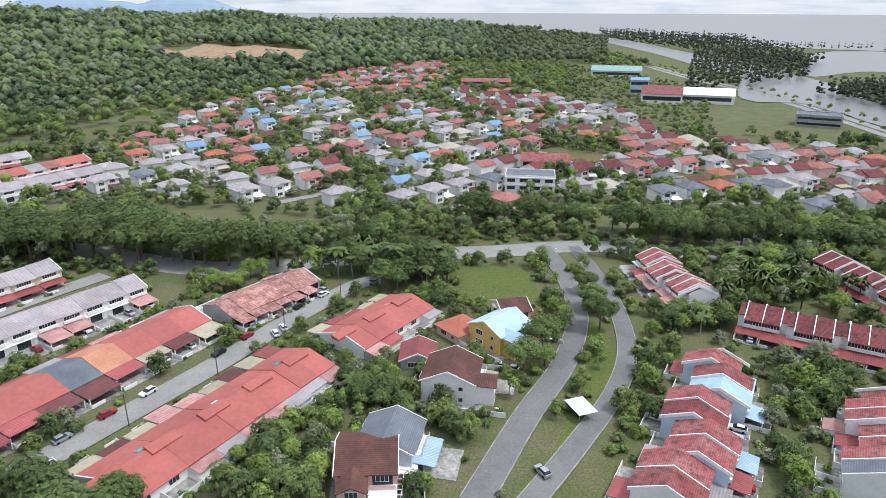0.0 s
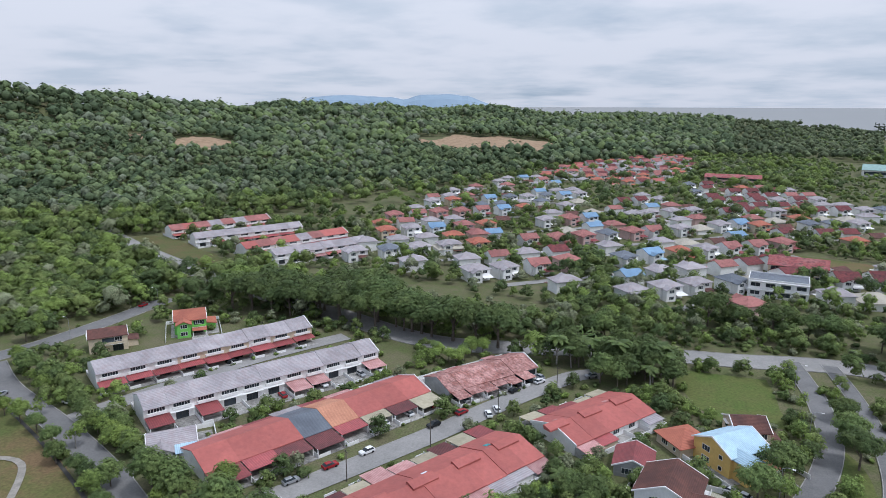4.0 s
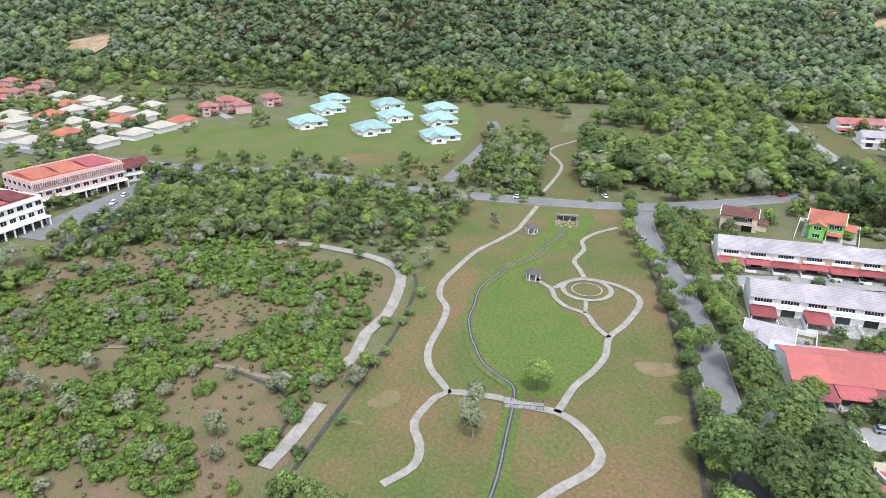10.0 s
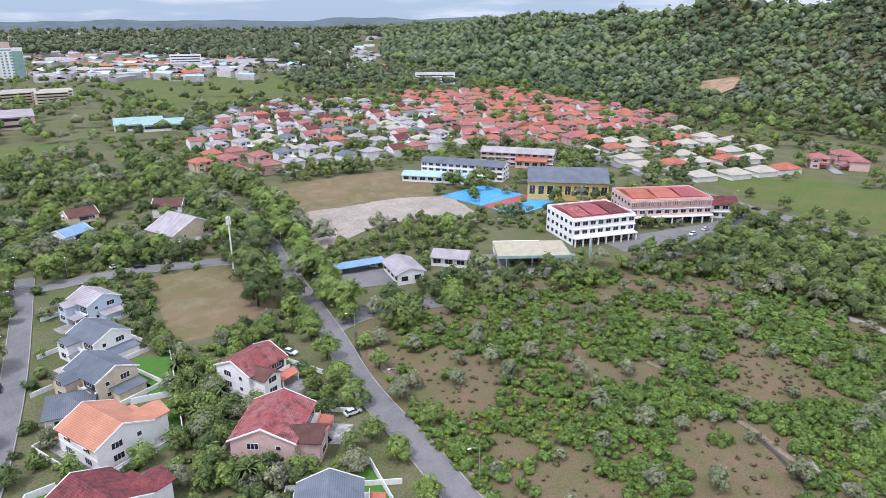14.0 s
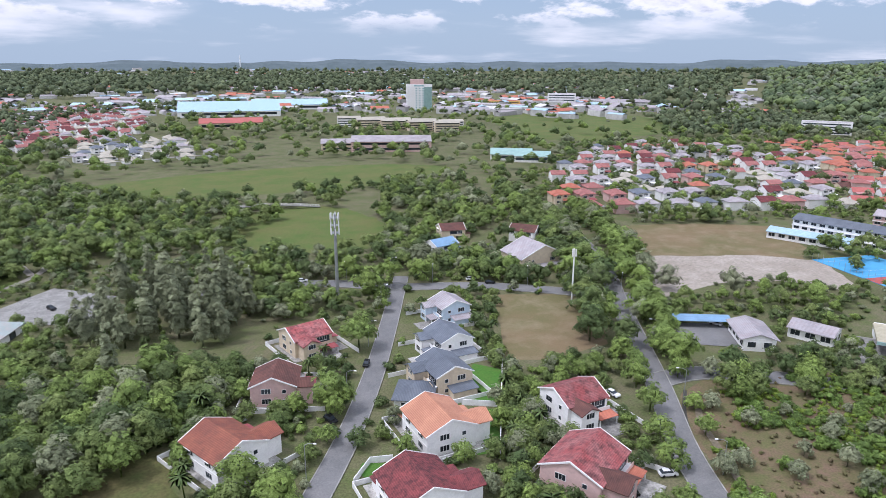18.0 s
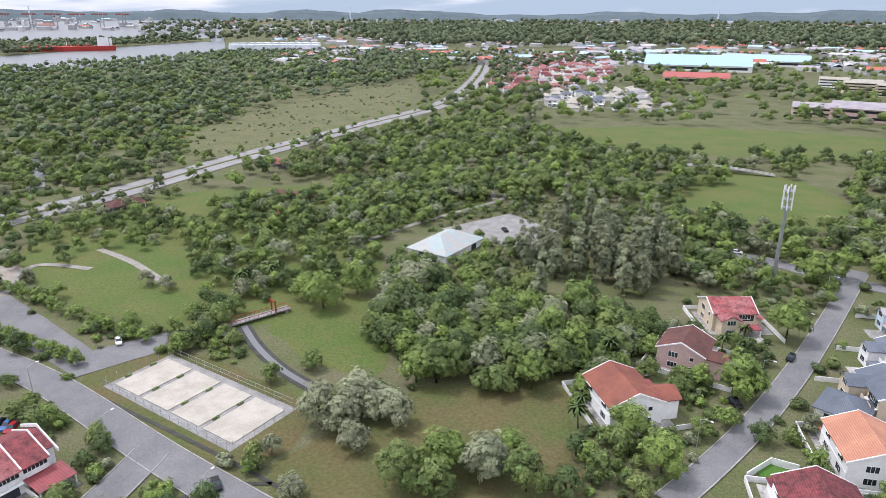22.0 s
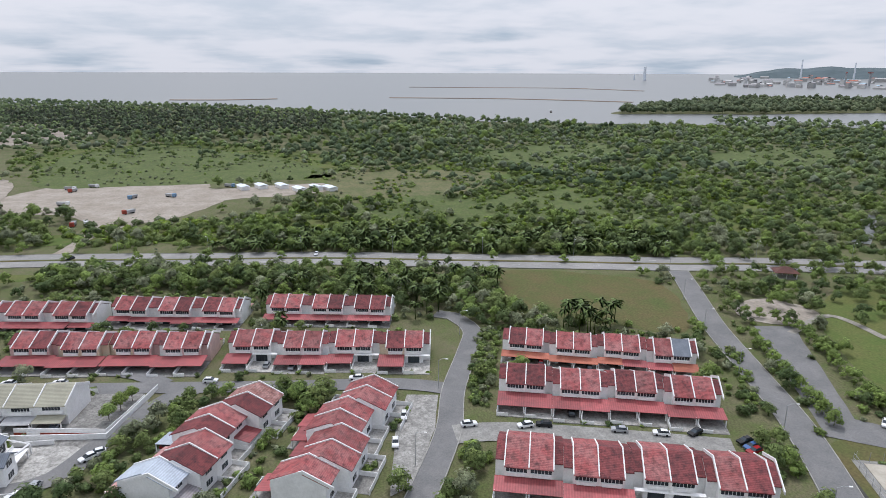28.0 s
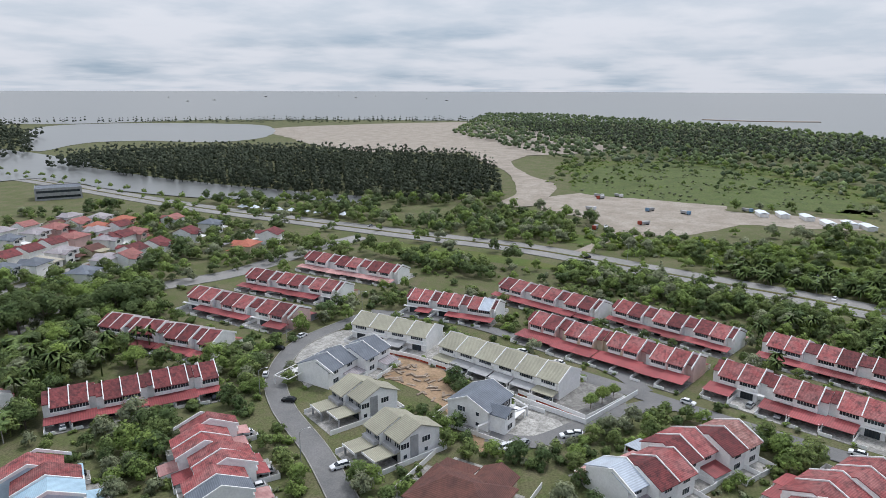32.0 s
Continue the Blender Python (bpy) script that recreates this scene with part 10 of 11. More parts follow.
COAST = [(398.1, 212.1), (372.6, 149.1), (362.8, 103.7), (347.9, 35.4), (312.4, -76.8), (290.0, -186.0), (262.0, -275.7), (248.0, -401.6), (300.0, -560.0), (420.0, -820.0), (860.0, -900.0), (1050.0, -640.0), (1000.0, -330.0), (1180.0, -200.0), (1060.0, -40.0), (820.0, -60.0), (623.9, -42.7), (480.0, -32.6), (430.0, 40.0)]
GLADE_TUFTS = []
for glade_ in ("glade_sand", "glade_brown", "glade_far", "glade_river", "glade_highway"):
    GLADE_TUFTS += fill(GLADES[glade_], 7.5, 0.5, 1.7, 0.3)
crowd("glade_tufts", GLADE_TUFTS, "speck", FOREST_GREY, "grey-green tufts and low bushes in the grass", "bushes")
crowd("coast_thicket", fill(COAST, 8.5, 0.55, 1.35, 0.08, False, 0.12), "thicket", FOREST, "low green thicket of the coastal flats", "thicket")
crowd("coast_forest_near", fill([(398.1, 212.1), (372.6, 149.1), (362.8, 103.7), (347.9, 35.4), (312.4, -76.8), (283.3, -186.0), (258.3, -230.9), (248.5, -275.7), (288.6, -246.8), (258.2, -309.5), (243.4, -401.6), (313.0, -464.4), (382.9, -404.2), (540.8, -364.7), (447.5, -288.3), (463.1, -157.0), (456.8, -31.0), (407.8, 33.7), (386.0, 98.2)], 8.5, 0.5, 1.15, 0.08, False, 0.42), "near", FOREST, "green coastal forest beside the highway", "forest")
crowd("coast_forest", fill([(456.8, -31.0), (463.1, -157.0), (447.5, -288.3), (540.8, -364.7), (382.9, -404.2), (313.0, -464.4), (289.0, -584.9), (248.4, -828.4), (215.6, -1439.1), (369.2, -1710.1), (805.9, -1638.8), (860.3, -1340.8), (928.7, -960.1), (1148.2, -797.4), (841.7, -624.3), (1056.5, -454.7), (1344.6, -211.0), (1714.5, 146.3), (2114.2, 781.0), (2073.0, 1032.9), (1181.9, 669.7), (824.6, 313.2), (736.6, 123.3), (623.9, -22.7), (502.3, -151.0), (477.9, -32.6)], 13.5, 0.8, 1.6, 0.10, False, 0.34), "far", FOREST, "wide green coastal forest", "forest")
crowd("south_forest", fill([(194.3, -1449.4), (93.2, -770.1), (67.1, -1199.3), (-118.6, -1425.8), (-317.9, -1691.4), (-865.8, -1701.0), (-774.9, -1891.1), (-90.9, -1536.9), (174.9, -1347.0), (256.8, -841.4), (401.9, -940.3), (463.5, -1535.8)], 17, 1.1, 1.9, 0.15), "far", FOREST_FAR, "dark green woodland before the town", "forest")
crowd("far_forest", fill([(1165.5, -3297.3), (317.7, -3576.9), (-958.3, -3036.2), (-1617.8, -2241.6), (-2296.3, -1938.6), (-838.7, -744.4), (-871.0, -905.6), (-975.7, -883.3), (-1099.0, -1792.5), (-286.2, -2025.9), (536.5, -1812.5)], 38, 2.4, 4.0, 0.3), "far", FOREST_FAR, "distant dark woodland", "forest")
crowd("horizon_forest", [(*spot(a + rng.uniform(-.5, .5), r + rng.uniform(-25, 25)), rng.uniform(2.8, 4.0)) for a in np.arange(110, 215, 0.85) for r in np.arange(2350, 4200, 62 if a < 195 else 120) if noise.noise((a / 4, r / 260, 3)) > -0.22], "far", FOREST_FAR, "dark woodland out to the horizon, haze tinted into its leaves", "forest")
crowd("belt_forest", fill([(-629.7, -597.9), (-744.4, -559.7), (-910.0, -473.0), (-1086.2, -611.3), (-1056.3, -906.2), (-815.1, -874.9)], 16, 1.2, 2.0, 0.1), "far", FOREST_FAR, "woodland at the town's edge", "forest")
crowd("casuarina_wood", fill([(415.0, 764.4), (431.6, 697.9), (422.3, 589.3), (422.0, 419.7), (434.0, 329.9), (444.4, 270.5), (493.5, 231.7), (660.6, 315.8), (750.5, 405.7), (728.4, 551.8), (720.7, 689.4), (601.9, 846.3), (510.1, 845.8)], 8.5, 0.95, 1.65, 0.04), "pine", FOREST_PINE, "dense dark casuarina wood by the river", "wood")
crowd("river_wood", fill([(372.3, 244.8), (447.5, 202.9), (419.2, 148.1), (374.6, 124.8), (353.6, 159.8), (353.7, 215.4)], 8, 0.7, 1.2, 0.1), "near", FOREST, "green thicket along the highway", "wood")
crowd("shore_trees", fill([(686.9, 1869.5), (1046.1, 1570.9), (1247.8, 1188.8), (1618.8, 824.4), (1697.7, 864.7), (1280.9, 1425.7), (733.8, 1994.1)], 20, 0.9, 1.5, 0.3), "pine", FOREST_PINE, "thin line of shore trees", "trees")
crowd("shore_wood", fill([(1515.2, 739.8), (1561.6, 493.3), (1450.1, 167.9), (1269.5, -77.2), (922.5, -59.4), (890.4, 167.0), (1033.7, 297.5), (1371.4, 627.2)], 15, 1.0, 1.7, 0.1), "pine", FOREST_PINE, "dark wood behind the beach", "wood")
crowd("meadow_bushes", fill([(585.4, 231.0), (813.2, 291.5), (947.9, 141.8), (714.6, -48.8), (555.9, -40.7), (595.6, 86.0), (619.1, 175.9)], 9, 0.3, 0.8, 0.2, False, 0.3), "thicket", FOREST_LIGHT, "low bushes on the coastal meadow", "bushes")
crowd("meadow_trees", fill([(585.4, 231.0), (813.2, 291.5), (947.9, 141.8), (714.6, -48.8), (555.9, -40.7), (595.6, 86.0), (619.1, 175.9)], 11, 0.6, 1.3, 0.35, False, 0.45), "near", FOREST, "scattered trees on the coastal meadow", "trees")
crowd("lagoon_wood", fill([(267.6, 752.1), (564.4, 1543.2), (705.8, 1326.1), (499.9, 932.4), (414.5, 873.8)], 14, 1.0, 1.6), "pine", FOREST_PINE, "dark wood beside the lagoon", "wood")
crowd("river_far_wood", fill([(593.3, 2654.4), (912.4, 2172.1), (709.1, 1273.7), (555.3, 1037.7), (566.9, 1516.7), (506.5, 2103.8)], 22, 1.4, 2.2), "pine", FOREST_PINE, "dark casuarina wood on the far bank", "wood")
crowd("river_mouth_wood", fill([(167.4, 2160.6), (384.7, 2004.3), (354.1, 1568.6), (352.0, 1134.5), (263.4, 1077.5), (215.9, 1501.8)], 16, 1.2, 1.8), "near", FOREST, "wood near the river mouth", "wood")
ISLE = []
for a in np.arange(211, 242.5, 0.42):
    r = float(np.interp(a, (211, 223, 232, 242), (2300, 1800, 1580, 1480)))
    end = float(np.interp(a, (211, 234, 242.5), (2500, 2300, 1530)))
    while r < end:
        ISLE.append((*spot(a + rng.uniform(-.2, .2), r), rng.uniform(1.5, 2.6)))
        r += rng.uniform(16, 30) * (1 + (r - 1480) / 700)
isle = Shape()
for a in range(210, 244):
    r = float(np.interp(a, (211, 223, 232, 242), (2280, 1780, 1560, 1460)))
    for q_ in (r, float(np.interp(a, (211, 234, 243), (2540, 2340, 1500)))):
        x, y = spot(a, q_)
        isle.v.append((x, y, rise(q_) + 1.2))
isle.f = [(2 * i, 2 * i + 1, 2 * i + 3, 2 * i + 2) for i in range(33)]
isle.mi = [0] * len(isle.f)
tagged(part("ground_island", isle, GROUND), "low green island in the river", "island", "", "structure")
crowd("island_wood", ISLE, "far", FOREST_FAR, "long wooded island in the river", "wood")
crowd("northern_coast_wood", [(*spot(a + rng.uniform(-.3, .3), r + rng.uniform(-9, 9)), rng.uniform(1.6, 2.6)) for a in np.arange(-13, 3, 0.6) for r in np.arange(1250, 2750, 34) if r < float(np.interp(a, (-13, -10, -3, 3), (2250, 2600, 2750, 2750)))], "far", FOREST_FAR, "flat dark coastal forest beyond the town", "forest")
crowd("oil_palms", fill([(339.0, 45.5), (320.6, -49.2), (298.2, -131.9), (283.6, -184.6), (314.3, -203.6), (339.2, -149.4), (368.9, -56.9), (366.3, 36.9)], 6.5, 0.85, 1.25, 0.05), "oil_palm", LEAF_PALM, "dark oil palms lining the highway", "palms")
crowd("coconut_palms", fill([(246.1, -15.2), (241.3, -36.7), (227.6, -56.1), (247.9, -85.3), (267.3, -86.5), (281.3, -22.8)], 7.5, 0.7, 1.1, 0.25) + fill([(201.0, -87.4), (196.5, -107.7), (208.9, -114.1), (218.4, -97.9)], 5, 0.8, 1.1, 0.1) + fill([(-33.8, 224.2), (-11.1, 224.3), (-11.8, 239.0), (-35.8, 238.8)], 6, 0.9, 1.2, 0.2) + fill([(83.2, 189.2), (119.1, 200.2), (122.6, 214.7), (100.6, 214.5)], 8, 0.8, 1.1, 0.35) + fill([(106.6, -186.4), (91.0, -190.3), (95.1, -208.9), (115.4, -206.7)], 6, 0.6, 0.9, 0.3) + fill([(91.3, -276.0), (54.7, -301.3), (61.3, -319.8), (94.7, -294.7)], 7, 0.6, 0.9, 0.3) + fill([(105.7, 196.5), (123.7, 182.7), (140.0, 192.6), (131.3, 228.5)], 8, 0.8, 1.1, 0.4), "coconut", LEAF_PALM, "slender coconut palms in clumps", "palms")
LATE_KINDS = (("roadside_trees_light", ("light", "slender", "umbrella_light"), "near", FOREST_LIGHT, "light green street and garden trees", "trees"), ("roadside_trees_grey", ("grey", "sparse"), "near", LEAF_GREY, "grey-green trees with open crowns", "trees"), ("roadside_palms", ("palm", "small_palm", "oil_palm"), "coconut", LEAF_PALM, "garden palms farther off", "palms"), ("roadside_pines", ("pine",), "pine_near", LEAF_PINE, "tall casuarinas farther off", "trees"), ("roadside_trees", ("round", "dark", "tall", "umbrella", "bush"), "near", FOREST, "roadside and garden trees farther off", "trees"))
for nm, keys_, kind_, mt_, lb_, ct_ in LATE_KINDS:
    crowd(nm, [(x, y, k * (1.25 if "umbrella" in q_ else 0.4 if q_ == "bush" else 1.0)) for x, y, k, q_ in LATER if q_ in keys_], kind_, mt_, lb_, ct_)

# all other green between buildings and roads
green_tree, green_bush, green_wild = [], [], []
r = 84.0
while r < 1650:
    gap = 3.9 if r < 200 else 5.0 if r < 330 else 9.5 if r < 560 else 16 if r < 1000 else 26
    n = int(2 * math.pi * r / gap)
    for i in range(n):
        a = 360 * (i + rng.uniform(0, 0.9)) / n - 60
        x, y = spot(a, r + rng.uniform(-gap / 2, gap / 2))
        aa = bearing(x, y)
        if (282 < aa % 360 < 350 and r > 560) or not is_free(x, y) or (-8 < aa < 137 and r > float(np.interp(aa, AZ_T, FOOT_T)) - 15):
            continue
        if 207 < aa % 360 < 355 and r > float(np.interp(aa % 360, SEA_AZ, SEA_NEAR)) - 60:
            continue
        wild = noise.noise((x / 55, y / 55, 4))
        wild += 0.35 * noise.noise((x / 19, y / 19, 8))
        p_ = (0.95 if wild > -0.1 else 0.06) if r < 330 else (0.92 if wild > 0.0 else 0.1)
        if 195 < aa % 360 < 300 and r > 300:
            p_ *= 0.4
        if rng.random() > p_:
            continue
        if r < 330:
            (green_bush if rng.random() < (0.68 if wild > -0.1 else 0.95) else green_tree).append((x, y, rng.uniform(0.6, 1.7)))
        else:
            green_wild.append((x, y, min(1.9, gap / 7.5) * rng.uniform(0.5, 1.1)))
    r += gap * 0.92
crowd("yard_plants", PLANTS, "bush", FOREST, "potted plants and bushes in the small yards", "plants")
crowd("garden_shrubs", green_bush, "bush", FOREST, "leafy garden shrubs and hedges", "shrubs")
crowd("garden_greenery", [(x, y, 0.3 + 0.3 * k) for x, y, k in green_tree], "near", FOREST, "small garden trees between the houses", "trees")
crowd("greenery", green_wild, "near", FOREST, "trees and thickets between streets and fields", "trees")


# ---- cars, lamps, tents and small things ----
def car_meshes():
    body = Shape().along_x([(0.05, 0.32), (4.25, 0.32), (4.3, 0.75), (3.9, 0.95), (3.15, 1.0), (0.1, 1.02), (0.0, 0.7)], -0.85, 0.85)
    top = Shape()
    top.solid([(-0.8, 0.25, 1.0), (0.8, 0.25, 1.0), (0.8, 3.2, 0.98), (-0.8, 3.2, 0.98)], [(-0.62, 0.75, 1.5), (0.62, 0.75, 1.5), (0.62, 2.35, 1.5), (-0.62, 2.35, 1.5)])
    roof_ = Shape().solid([(-0.62, 0.72, 1.5), (0.62, 0.72, 1.5), (0.62, 2.38, 1.5), (-0.62, 2.38, 1.5)], [(-0.56, 0.8, 1.56), (0.56, 0.8, 1.56), (0.56, 2.3, 1.56), (-0.56, 2.3, 1.56)])
    wheel = Shape().tube((-0.1, 0, 0), (0.1, 0, 0), 0.32, 0.32, 10).mesh("wheel", TYRE)
    return body, top.mesh("cabin_glass", GLASS), roof_, wheel


CB, CT, CR, CW = car_meshes()
CAR_ME = {m.name: (CB.mesh("body", m), CR.mesh("roof", m)) for m in (CAR_WHITE, CAR_SILVER, CAR_BLACK, CAR_RED, CAR_BLUE)}
CAR_WORD = {"car_white": "white", "car_silver": "silver grey", "car_black": "black", "car_red": "dark red", "car_blue": "dark blue"}


def car(at, turn, paint, where="on the asphalt"):
    root = thing("car", pose(at[0], at[1], 0.24, 0, 0, turn), CAR_WORD[paint.name] + " car parked " + where, "car", "parked cars")
    b_, r_ = CAR_ME[paint.name]
    for me, nm in ((b_, "body"), (CT, "cabin_glass"), (r_, "roof")):
        place(me, nm, root, 0, -2.1, 0)
    for x in (-0.78, 0.78):
        for y in (-1.25, 1.3):
            place(CW, "wheel", root, x, y, 0.32)


PAINTS = (CAR_WHITE, CAR_WHITE, CAR_WHITE, CAR_SILVER, CAR_SILVER, CAR_BLACK, CAR_BLACK, CAR_RED)
for pts, gap, off, keep, where in ((R_ROW, 11, 3.2, 0.5, "along the terrace street"), (R_ROW, 14, -3.2, 0.3, "along the terrace street"), (R_C_RIGHT, 9, 3.4, 0.5, "before the red-roofed terrace"), (R_C_LEFT, 14, 3, 0.3, "before the terrace"), (R_BEND, 16, 3.4, 0.4, "on the curving street"), (R_BEND2, 14, -3, 0.5, "by the building plot"), (R_HOUSES, 30, 3, 0.4, "under the street trees"), (R_CROSS, 26, 3, 0.4, "on the cross street"), (R_ROW2, 12, 3, 0.4, "between the grey terraces"), (R_MALL, 5, 6, 0.6, "before the shops"), (R_PARK, 60, 2, 0.6, "on the park road")):
    for x, y, a in points_along(pts, gap, off, 0.3):
        if rng.random() < keep and math.hypot(x, y) < 380:
            car((x, y), math.degrees(a) - 90 + (180 if rng.random() < 0.5 else 0), pick(PAINTS), where)
for px, pt_, tn in (((66.2, -98.0), CAR_BLACK, 40), ((145.2, -55.8), CAR_WHITE, 0), ((126.0, -106.7), CAR_BLACK, 10), ((123.4, -106.7), CAR_BLUE, 10), ((121.5, -106.1), CAR_RED, 10), ((132.3, -96.9), CAR_BLACK, 20), ((-49.0, 173.3), CAR_WHITE, 30), ((-47.5, 177.0), CAR_WHITE, 30), ((15.5, 154.9), CAR_WHITE, 60), ((18.2, 153.7), CAR_WHITE, 60), ((20.6, 112.1), CAR_SILVER, 30), ((157.0, -25.7), CAR_WHITE, 80), ((144.4, -21.4), CAR_WHITE, 80), ((140.6, 62.0), CAR_WHITE, 70), ((143.7, 59.4), CAR_SILVER, 70), ((153.8, 50.8), CAR_WHITE, 40), ((112.2, 93.4), CAR_WHITE, 50), ((125.3, -148.4), CAR_WHITE, 40), ((-245.5, 145.7), CAR_WHITE, 80), ((-171.4, 136.2), CAR_WHITE, 80), ((-196.0, 133.2), CAR_SILVER, 10), ((-117.6, -128.8), CAR_WHITE, 10), ((-103.8, -93.8), CAR_WHITE, 70), ((-90.8, -91.9), CAR_BLACK, 70), ((-42.5, -150.7), CAR_BLACK, 10), ((-131.3, -236.5), CAR_WHITE, 80), ((-185.4, -153.4), CAR_WHITE, 20), ((27.9, -275.0), CAR_BLACK, 30)):
    car(px, tn, pt_)
for x, y, tn in PARKED:
    car((x, y), tn, pick(PAINTS), "on the paved forecourt")
for pts, tn in (((324.8, -9.8), 80), ((258.8, -255.8), 60), ((239.0, -339.6), 60), ((348.5, 258.5), 80), ((341.1, 106.8), 70), ((249.6, -235.9), 80)):
    car(pts, tn, pick(PAINTS), "on the pale highway")


def lamp(at, turn, h=9.0):
    root = thing("street_lamp", pose(at[0], at[1], land(*at), 0, 0, turn), "slim grey street lamp with a curved arm", "street lamp", "street lamps")
    part("pole", LAMP_POLE, (), root)
    part("arm", LAMP_ARM, (), root)
    part("head", LAMP_HEAD, (), root)


LAMP_POLE = Shape().tube((0, 0, 0), (0, 0, 8.6), 0.1, 0.07, 6).mesh("pole", METAL)
LAMP_ARM = Shape().tube((0, 0, 8.5), (0, 1.0, 9.1), 0.06, 0.05, 5).tube((0, 1.0, 9.1), (0, 2.2, 9.2), 0.05, 0.05, 5).mesh("arm", METAL)
LAMP_HEAD = Shape().box(-0.16, 0.16, 2.1, 2.8, 9.1, 9.25).mesh("head", TRIM)
for pts, gap, off in ((R_PARKSIDE, 34, 5.5), (R_SCHOOL[:6], 36, -5.5), (R_HOUSES, 36, 4.6), (R_CROSS, 38, 5), (R_WEST, 36, 5.2), (R_C_MID, 40, 4.6), (R_BEND, 40, 5), (R_PARK, 44, -5.4)):
    for x, y, a in points_along(pts, gap, off):
        lamp((x, y), math.degrees(a) + (180 if off > 0 else 0))
for x, y, a in points_along(R_HIGHWAY, 45, 12.5):
    if math.hypot(x, y) < 380:
        lamp((x, y), math.degrees(a) + 180)
UPOLE = Shape().tube((0, 0, 0), (0, 0, 8.5), 0.14, 0.1, 6).mesh("pole", POLE)
UBAR = Shape().box(-0.9, 0.9, -0.06, 0.06, 7.9, 8.02).mesh("crossarm", POLE)
for x, y, a in points_along(R_ROW, 26, -4.6):
    root = thing("utility_pole", pose(x, y, 0, 0, 0, math.degrees(a) + 90), "dark timber utility pole beside the street", "utility pole", "utility poles")
    place(UPOLE, "pole", root, 0, 0, 0)
    place(UBAR, "crossarm", root, 0, 0, 0)


def tent(at, turn, w=5.0, d=5.0, h=2.4, peak=4.2):
    root = thing("canopy_tent", pose(at[0], at[1], 0, 0, 0, turn), "white canvas canopy tent on thin posts", "tent", "canopy tents")
    e = [(-w / 2, -d / 2, h), (w / 2, -d / 2, h), (w / 2, d / 2, h), (-w / 2, d / 2, h)]
    sh = Shape().solid(e, [(x * 0.06, y * 0.06, peak) for x, y, z in e])
    part("canopy", sh, TENT, root)
    for x, y, z in e:
        part("post", Shape().tube((x * 0.95, y * 0.95, 0), (x * 0.95, y * 0.95, h), 0.05, 0.05, 5), METAL, root)


tent((32.5, 133.3), 20, 5, 7, 2.6, 3.8)
for i in range(9):
    tent((Vector((349.9, 378.2)).lerp(Vector((364.7, 292.8)), i / 8)).to_tuple(), 20 * i, 6, 6, 2.6, 4.6)
for px, lab in (((528.3, 37.2), "white"), ((531.1, 23.8), "pale"), ((528.9, 8.1), "pale"), ((510.9, -5.2), "white"), ((516.0, -18.0), "white"), ((510.6, -28.4), "pale")):
    root = thing("site_shed", pose(px[0], px[1], 0, 0, 0, 20), lab + " site shed beside the sandy yard", "shed", "site sheds")
    part("wall", Shape().box(-7, 7, -3, 3, 0, 2.8), WALL_WHITE, root)
    part("roof", Shape().along_x([(-3.6, 2.7), (0, 3.4), (3.6, 2.7), (3.6, 2.8), (0, 3.52), (-3.6, 2.8)], -7.4, 7.4), TENT, root)
for px in ((541.0, 161.2), (486.5, 152.0), (449.7, 103.2), (418.6, 127.2), (559.1, 151.0), (505.0, 86.2), (539.8, 48.0), (420.4, 120.6), (551.0, 165.7), (504.1, 111.9)):
    root = thing("lorry", pose(px[0], px[1], 0.1, 0, 0, rng.uniform(0, 180)), "dusty tipper lorry parked on the sand", "lorry", "lorries")
    part("cab", Shape().box(-1.2, 1.2, 2.2, 4.2, 0.6, 2.9), pick((RUST_RED, CAR_WHITE, ROOF_BLUE)), root)
    part("bed", Shape().solid([(-1.2, -4, 0.9), (1.2, -4, 0.9), (1.2, 2.0, 0.9), (-1.2, 2.0, 0.9)], [(-1.3, -4.3, 2.5), (1.3, -4.3, 2.5), (1.3, 2.0, 2.5), (-1.3, 2.0, 2.5)]), WALL_GREY, root)
    for x in (-1.05, 1.05):
        for y in (-3, -1.8, 3):
            part("wheel", Shape().tube((x - 0.15, y, 0.5), (x + 0.15, y, 0.5), 0.5, 0.5, 10), TYRE, root)
# white pergola before the pink house
a_ = (-13.7, 107.3)
root = thing("pergola", pose(a_[0], a_[1], 0, 0, 0, facing(a_, (-13.9, 88.4))), "white steel pergola frame beside the pink house", "pergola")
for i in range(9):
    part("beam", Shape().box(-6 + i * 1.5 - 0.08, -6 + i * 1.5 + 0.08, -5, 4, 2.9, 3.05), TRIM, root)
for i in range(7):
    part("crossbeam", Shape().box(-6.2, 6.2, -5 + i * 1.5 - 0.07, -5 + i * 1.5 + 0.07, 3.06, 3.16), TRIM, root)
for x in (-5.8, 0, 5.8):
    for y in (-4.8, 3.8):
        part("post", Shape().box(x - 0.1, x + 0.1, y - 0.1, y + 0.1, 0, 2.9), TRIM, root)
# white pergola decks beside the slate-roofed row
a_ = (151.1, 137.6)
root = thing("pergola", pose(a_[0], a_[1], 0, 0, 0, 0), "white steel pergola deck before the slate-roofed row", "pergola")
for i in range(8):
    part("beam", Shape().box(-13 + i * 3.6, -12.8 + i * 3.6, -3, 3, 3.0, 3.2), TRIM, root)
for y in (-3.0, -1.0, 1.0, 3.0):
    part("crossbeam", Shape().box(-13.2, 12.4, y - 0.1, y + 0.1, 3.21, 3.36), TRIM, root)
for x in (-13, -5.8, 1.4, 8.6, 12.2):
    part("post", Shape().box(x - 0.12, x + 0.12, 2.76, 3.0, 0, 3.0), TRIM, root)
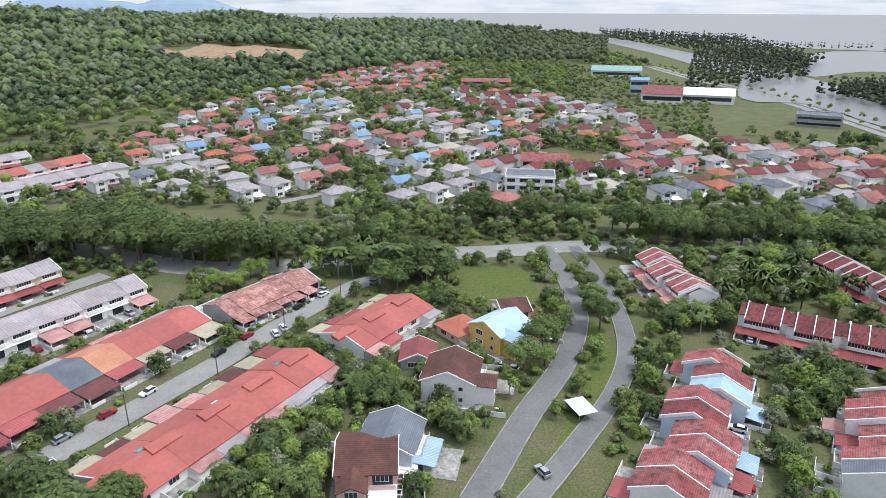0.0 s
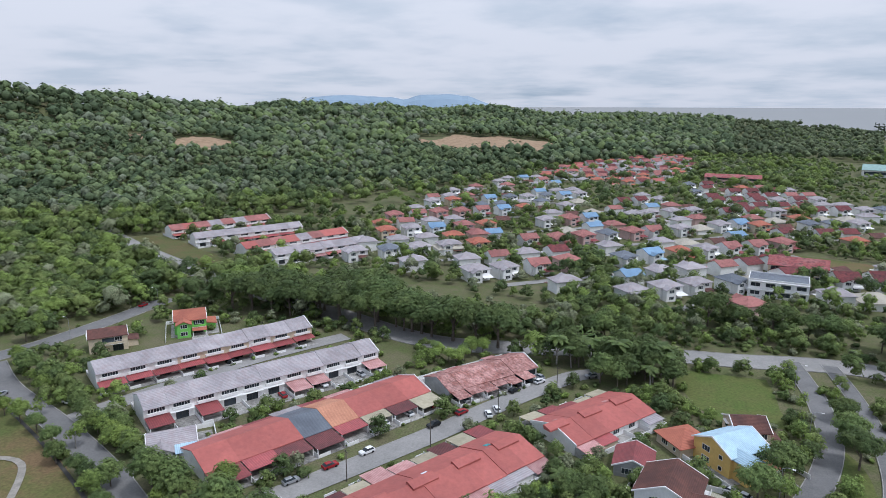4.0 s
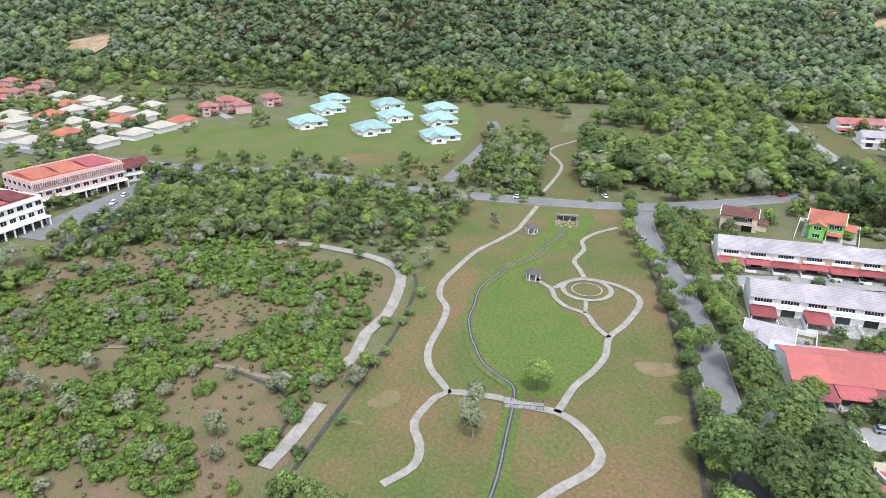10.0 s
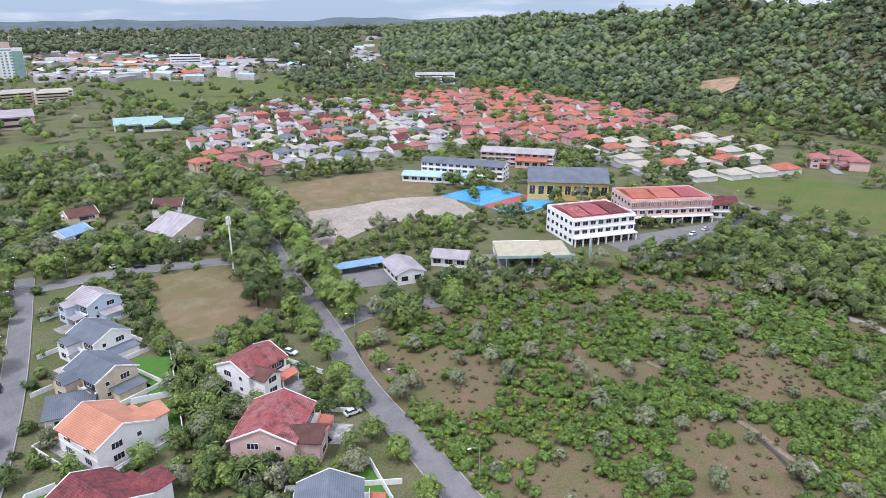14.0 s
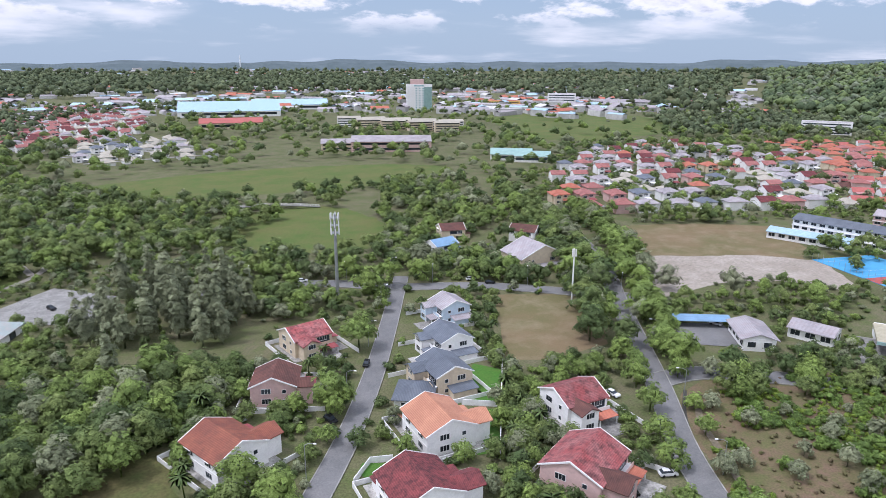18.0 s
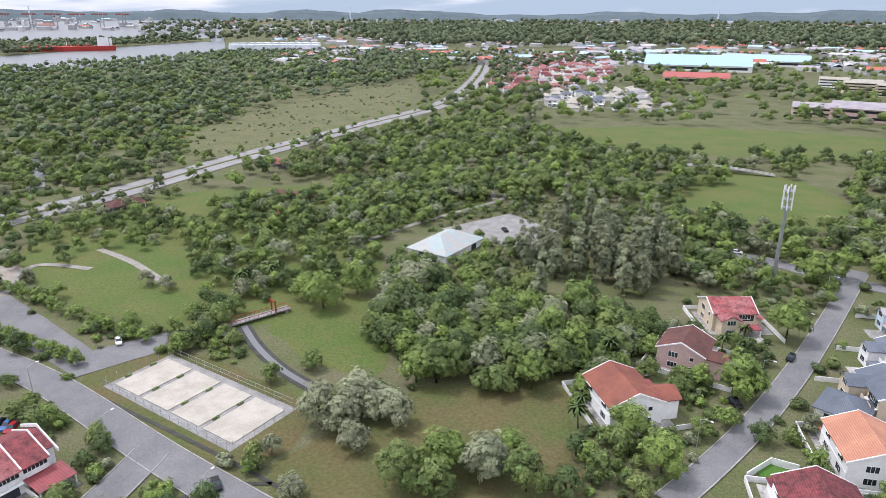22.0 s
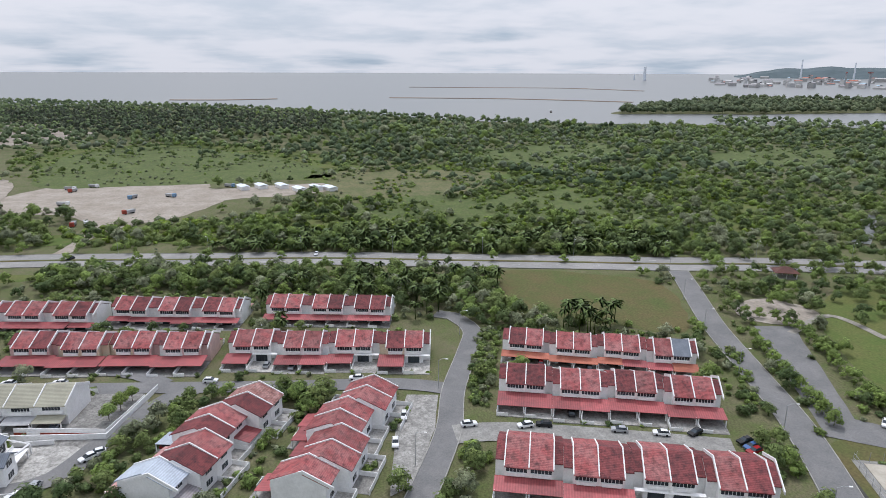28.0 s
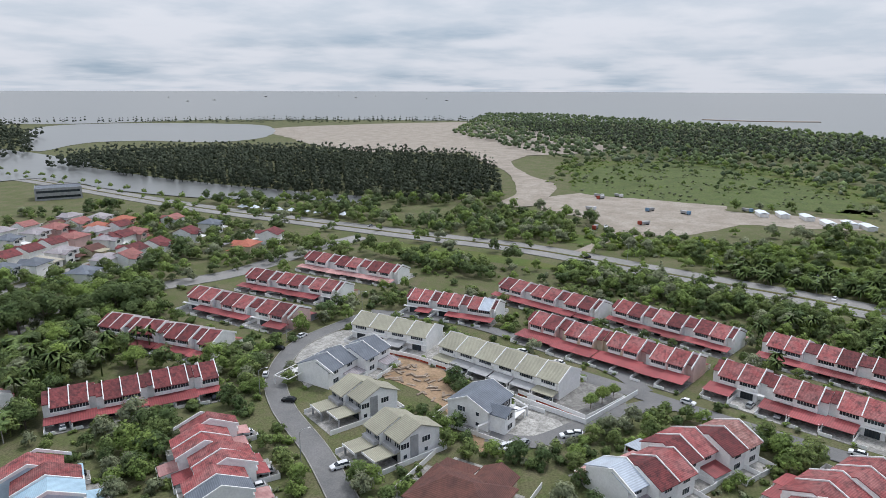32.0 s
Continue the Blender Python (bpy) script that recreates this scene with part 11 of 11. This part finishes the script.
# garden walls along the houses
for pts, lab in (([(-101.2, -161.3), (-73.1, -116.1)], "white garden wall between two lawns"), ([(-77.2, -143.1), (-85.9, -137.6)], "white garden wall across the lawns"), ([(-39.0, -122.2), (-45.1, -128.3), (-50.2, -126.8)], "white garden wall along the street"), ([(-86.8, -81.6), (-91.3, -78.3), (-84.0, -66.6)], "white garden wall by the road"), ([(166.9, 71.9), (162.8, 48.9)], "pale green garden wall"), ([(162.8, 48.9), (188.5, 41.3)], "pale green garden wall")):
    strip("garden_wall", pts, 0.2, 1.7, TRIM, lab, "wall", 0, 1.9, sm=False)
# stacked timber on the building plot
for i in range(48):
    px = Vector((170.3, 121.7)).lerp(Vector((159.0, 90.9)), rng.random()) + Vector((rng.uniform(-6, 6), rng.uniform(-6, 6)))
    root = tagged(part("timber_beam", Shape().box(-rng.uniform(0.8, 2.2), rng.uniform(0.8, 2.2), -0.4, 0.4, 0, rng.uniform(0.2, 0.7)), (ROCK,), None, "", pose(px.x, px.y, 0.03, 0, 0, rng.uniform(0, 180))), "short brown building timber lying on churned earth", "timber", "building material")

# hoardings round the building plot
for pts in ([(175.6, 132.3), (176.5, 113.2), (174.2, 93.8)], [(170.0, 72.3), (167.2, 59.9), (164.5, 49.4), (173.7, 46.1), (182.2, 43.5)]):
    strip("hoarding", pts, 0.14, 2.0, TRIM, "white sheet hoarding round the building plot", "fence", 0, 2.0, sm=False)
    strip("hoarding", pts, 0.2, 0.8, RUST_RED, "red lower band of the plot hoarding", "fence", 0, 0.8, sm=False)
# bare concrete porch frame of the unfinished house
frame_pts = [Vector((*p_, 3.0)) for p_ in ((142.0, 71.7), (149.0, 69.1), (159.4, 64.9), (163.0, 72.0))]
root = thing("porch_frame", pose(0, 0, 0), "bare white concrete porch frame of the unfinished house", "porch frame")
for p_, q_ in zip(frame_pts, frame_pts[1:]):
    part("beam", Shape().tube(p_, q_, 0.28, 0.28, 4), TRIM, root)
for p_ in frame_pts:
    part("column", Shape().box(p_.x - 0.2, p_.x + 0.2, p_.y - 0.2, p_.y + 0.2, 0, 2.9), TRIM, root)
# young planting in the bright garden behind the hoarding
for px, sc in (((172.3, 50.6), 0.6), ((177.4, 48.8), 0.65), ((182.7, 47.0), 0.55)):
    t_me, c_me, lab_ = TREES["light"][0]
    root = thing("tree", pose(px[0], px[1], 0, 0, 0, sc * 300) @ Matrix.Diagonal((sc, sc, sc, 1)), "bright green leafy tree on a walled lawn", "tree", "garden trees")
    part("trunk", t_me, (), root)
    part("crown", c_me, (), root)
for px, pt_, tn in (((139.2, 63.2), CAR_WHITE, 70), ((142.5, 59.3), CAR_SILVER, 75), ((111.4, 93.7), CAR_WHITE, 60), ((155.6, 49.4), CAR_WHITE, 20), ((159.6, 159.4), CAR_BLACK, 10), ((131.6, 128.6), CAR_BLACK, 20), ((-42.3, -150.2), CAR_BLACK, 20)):
    car(px, tn, pt_)
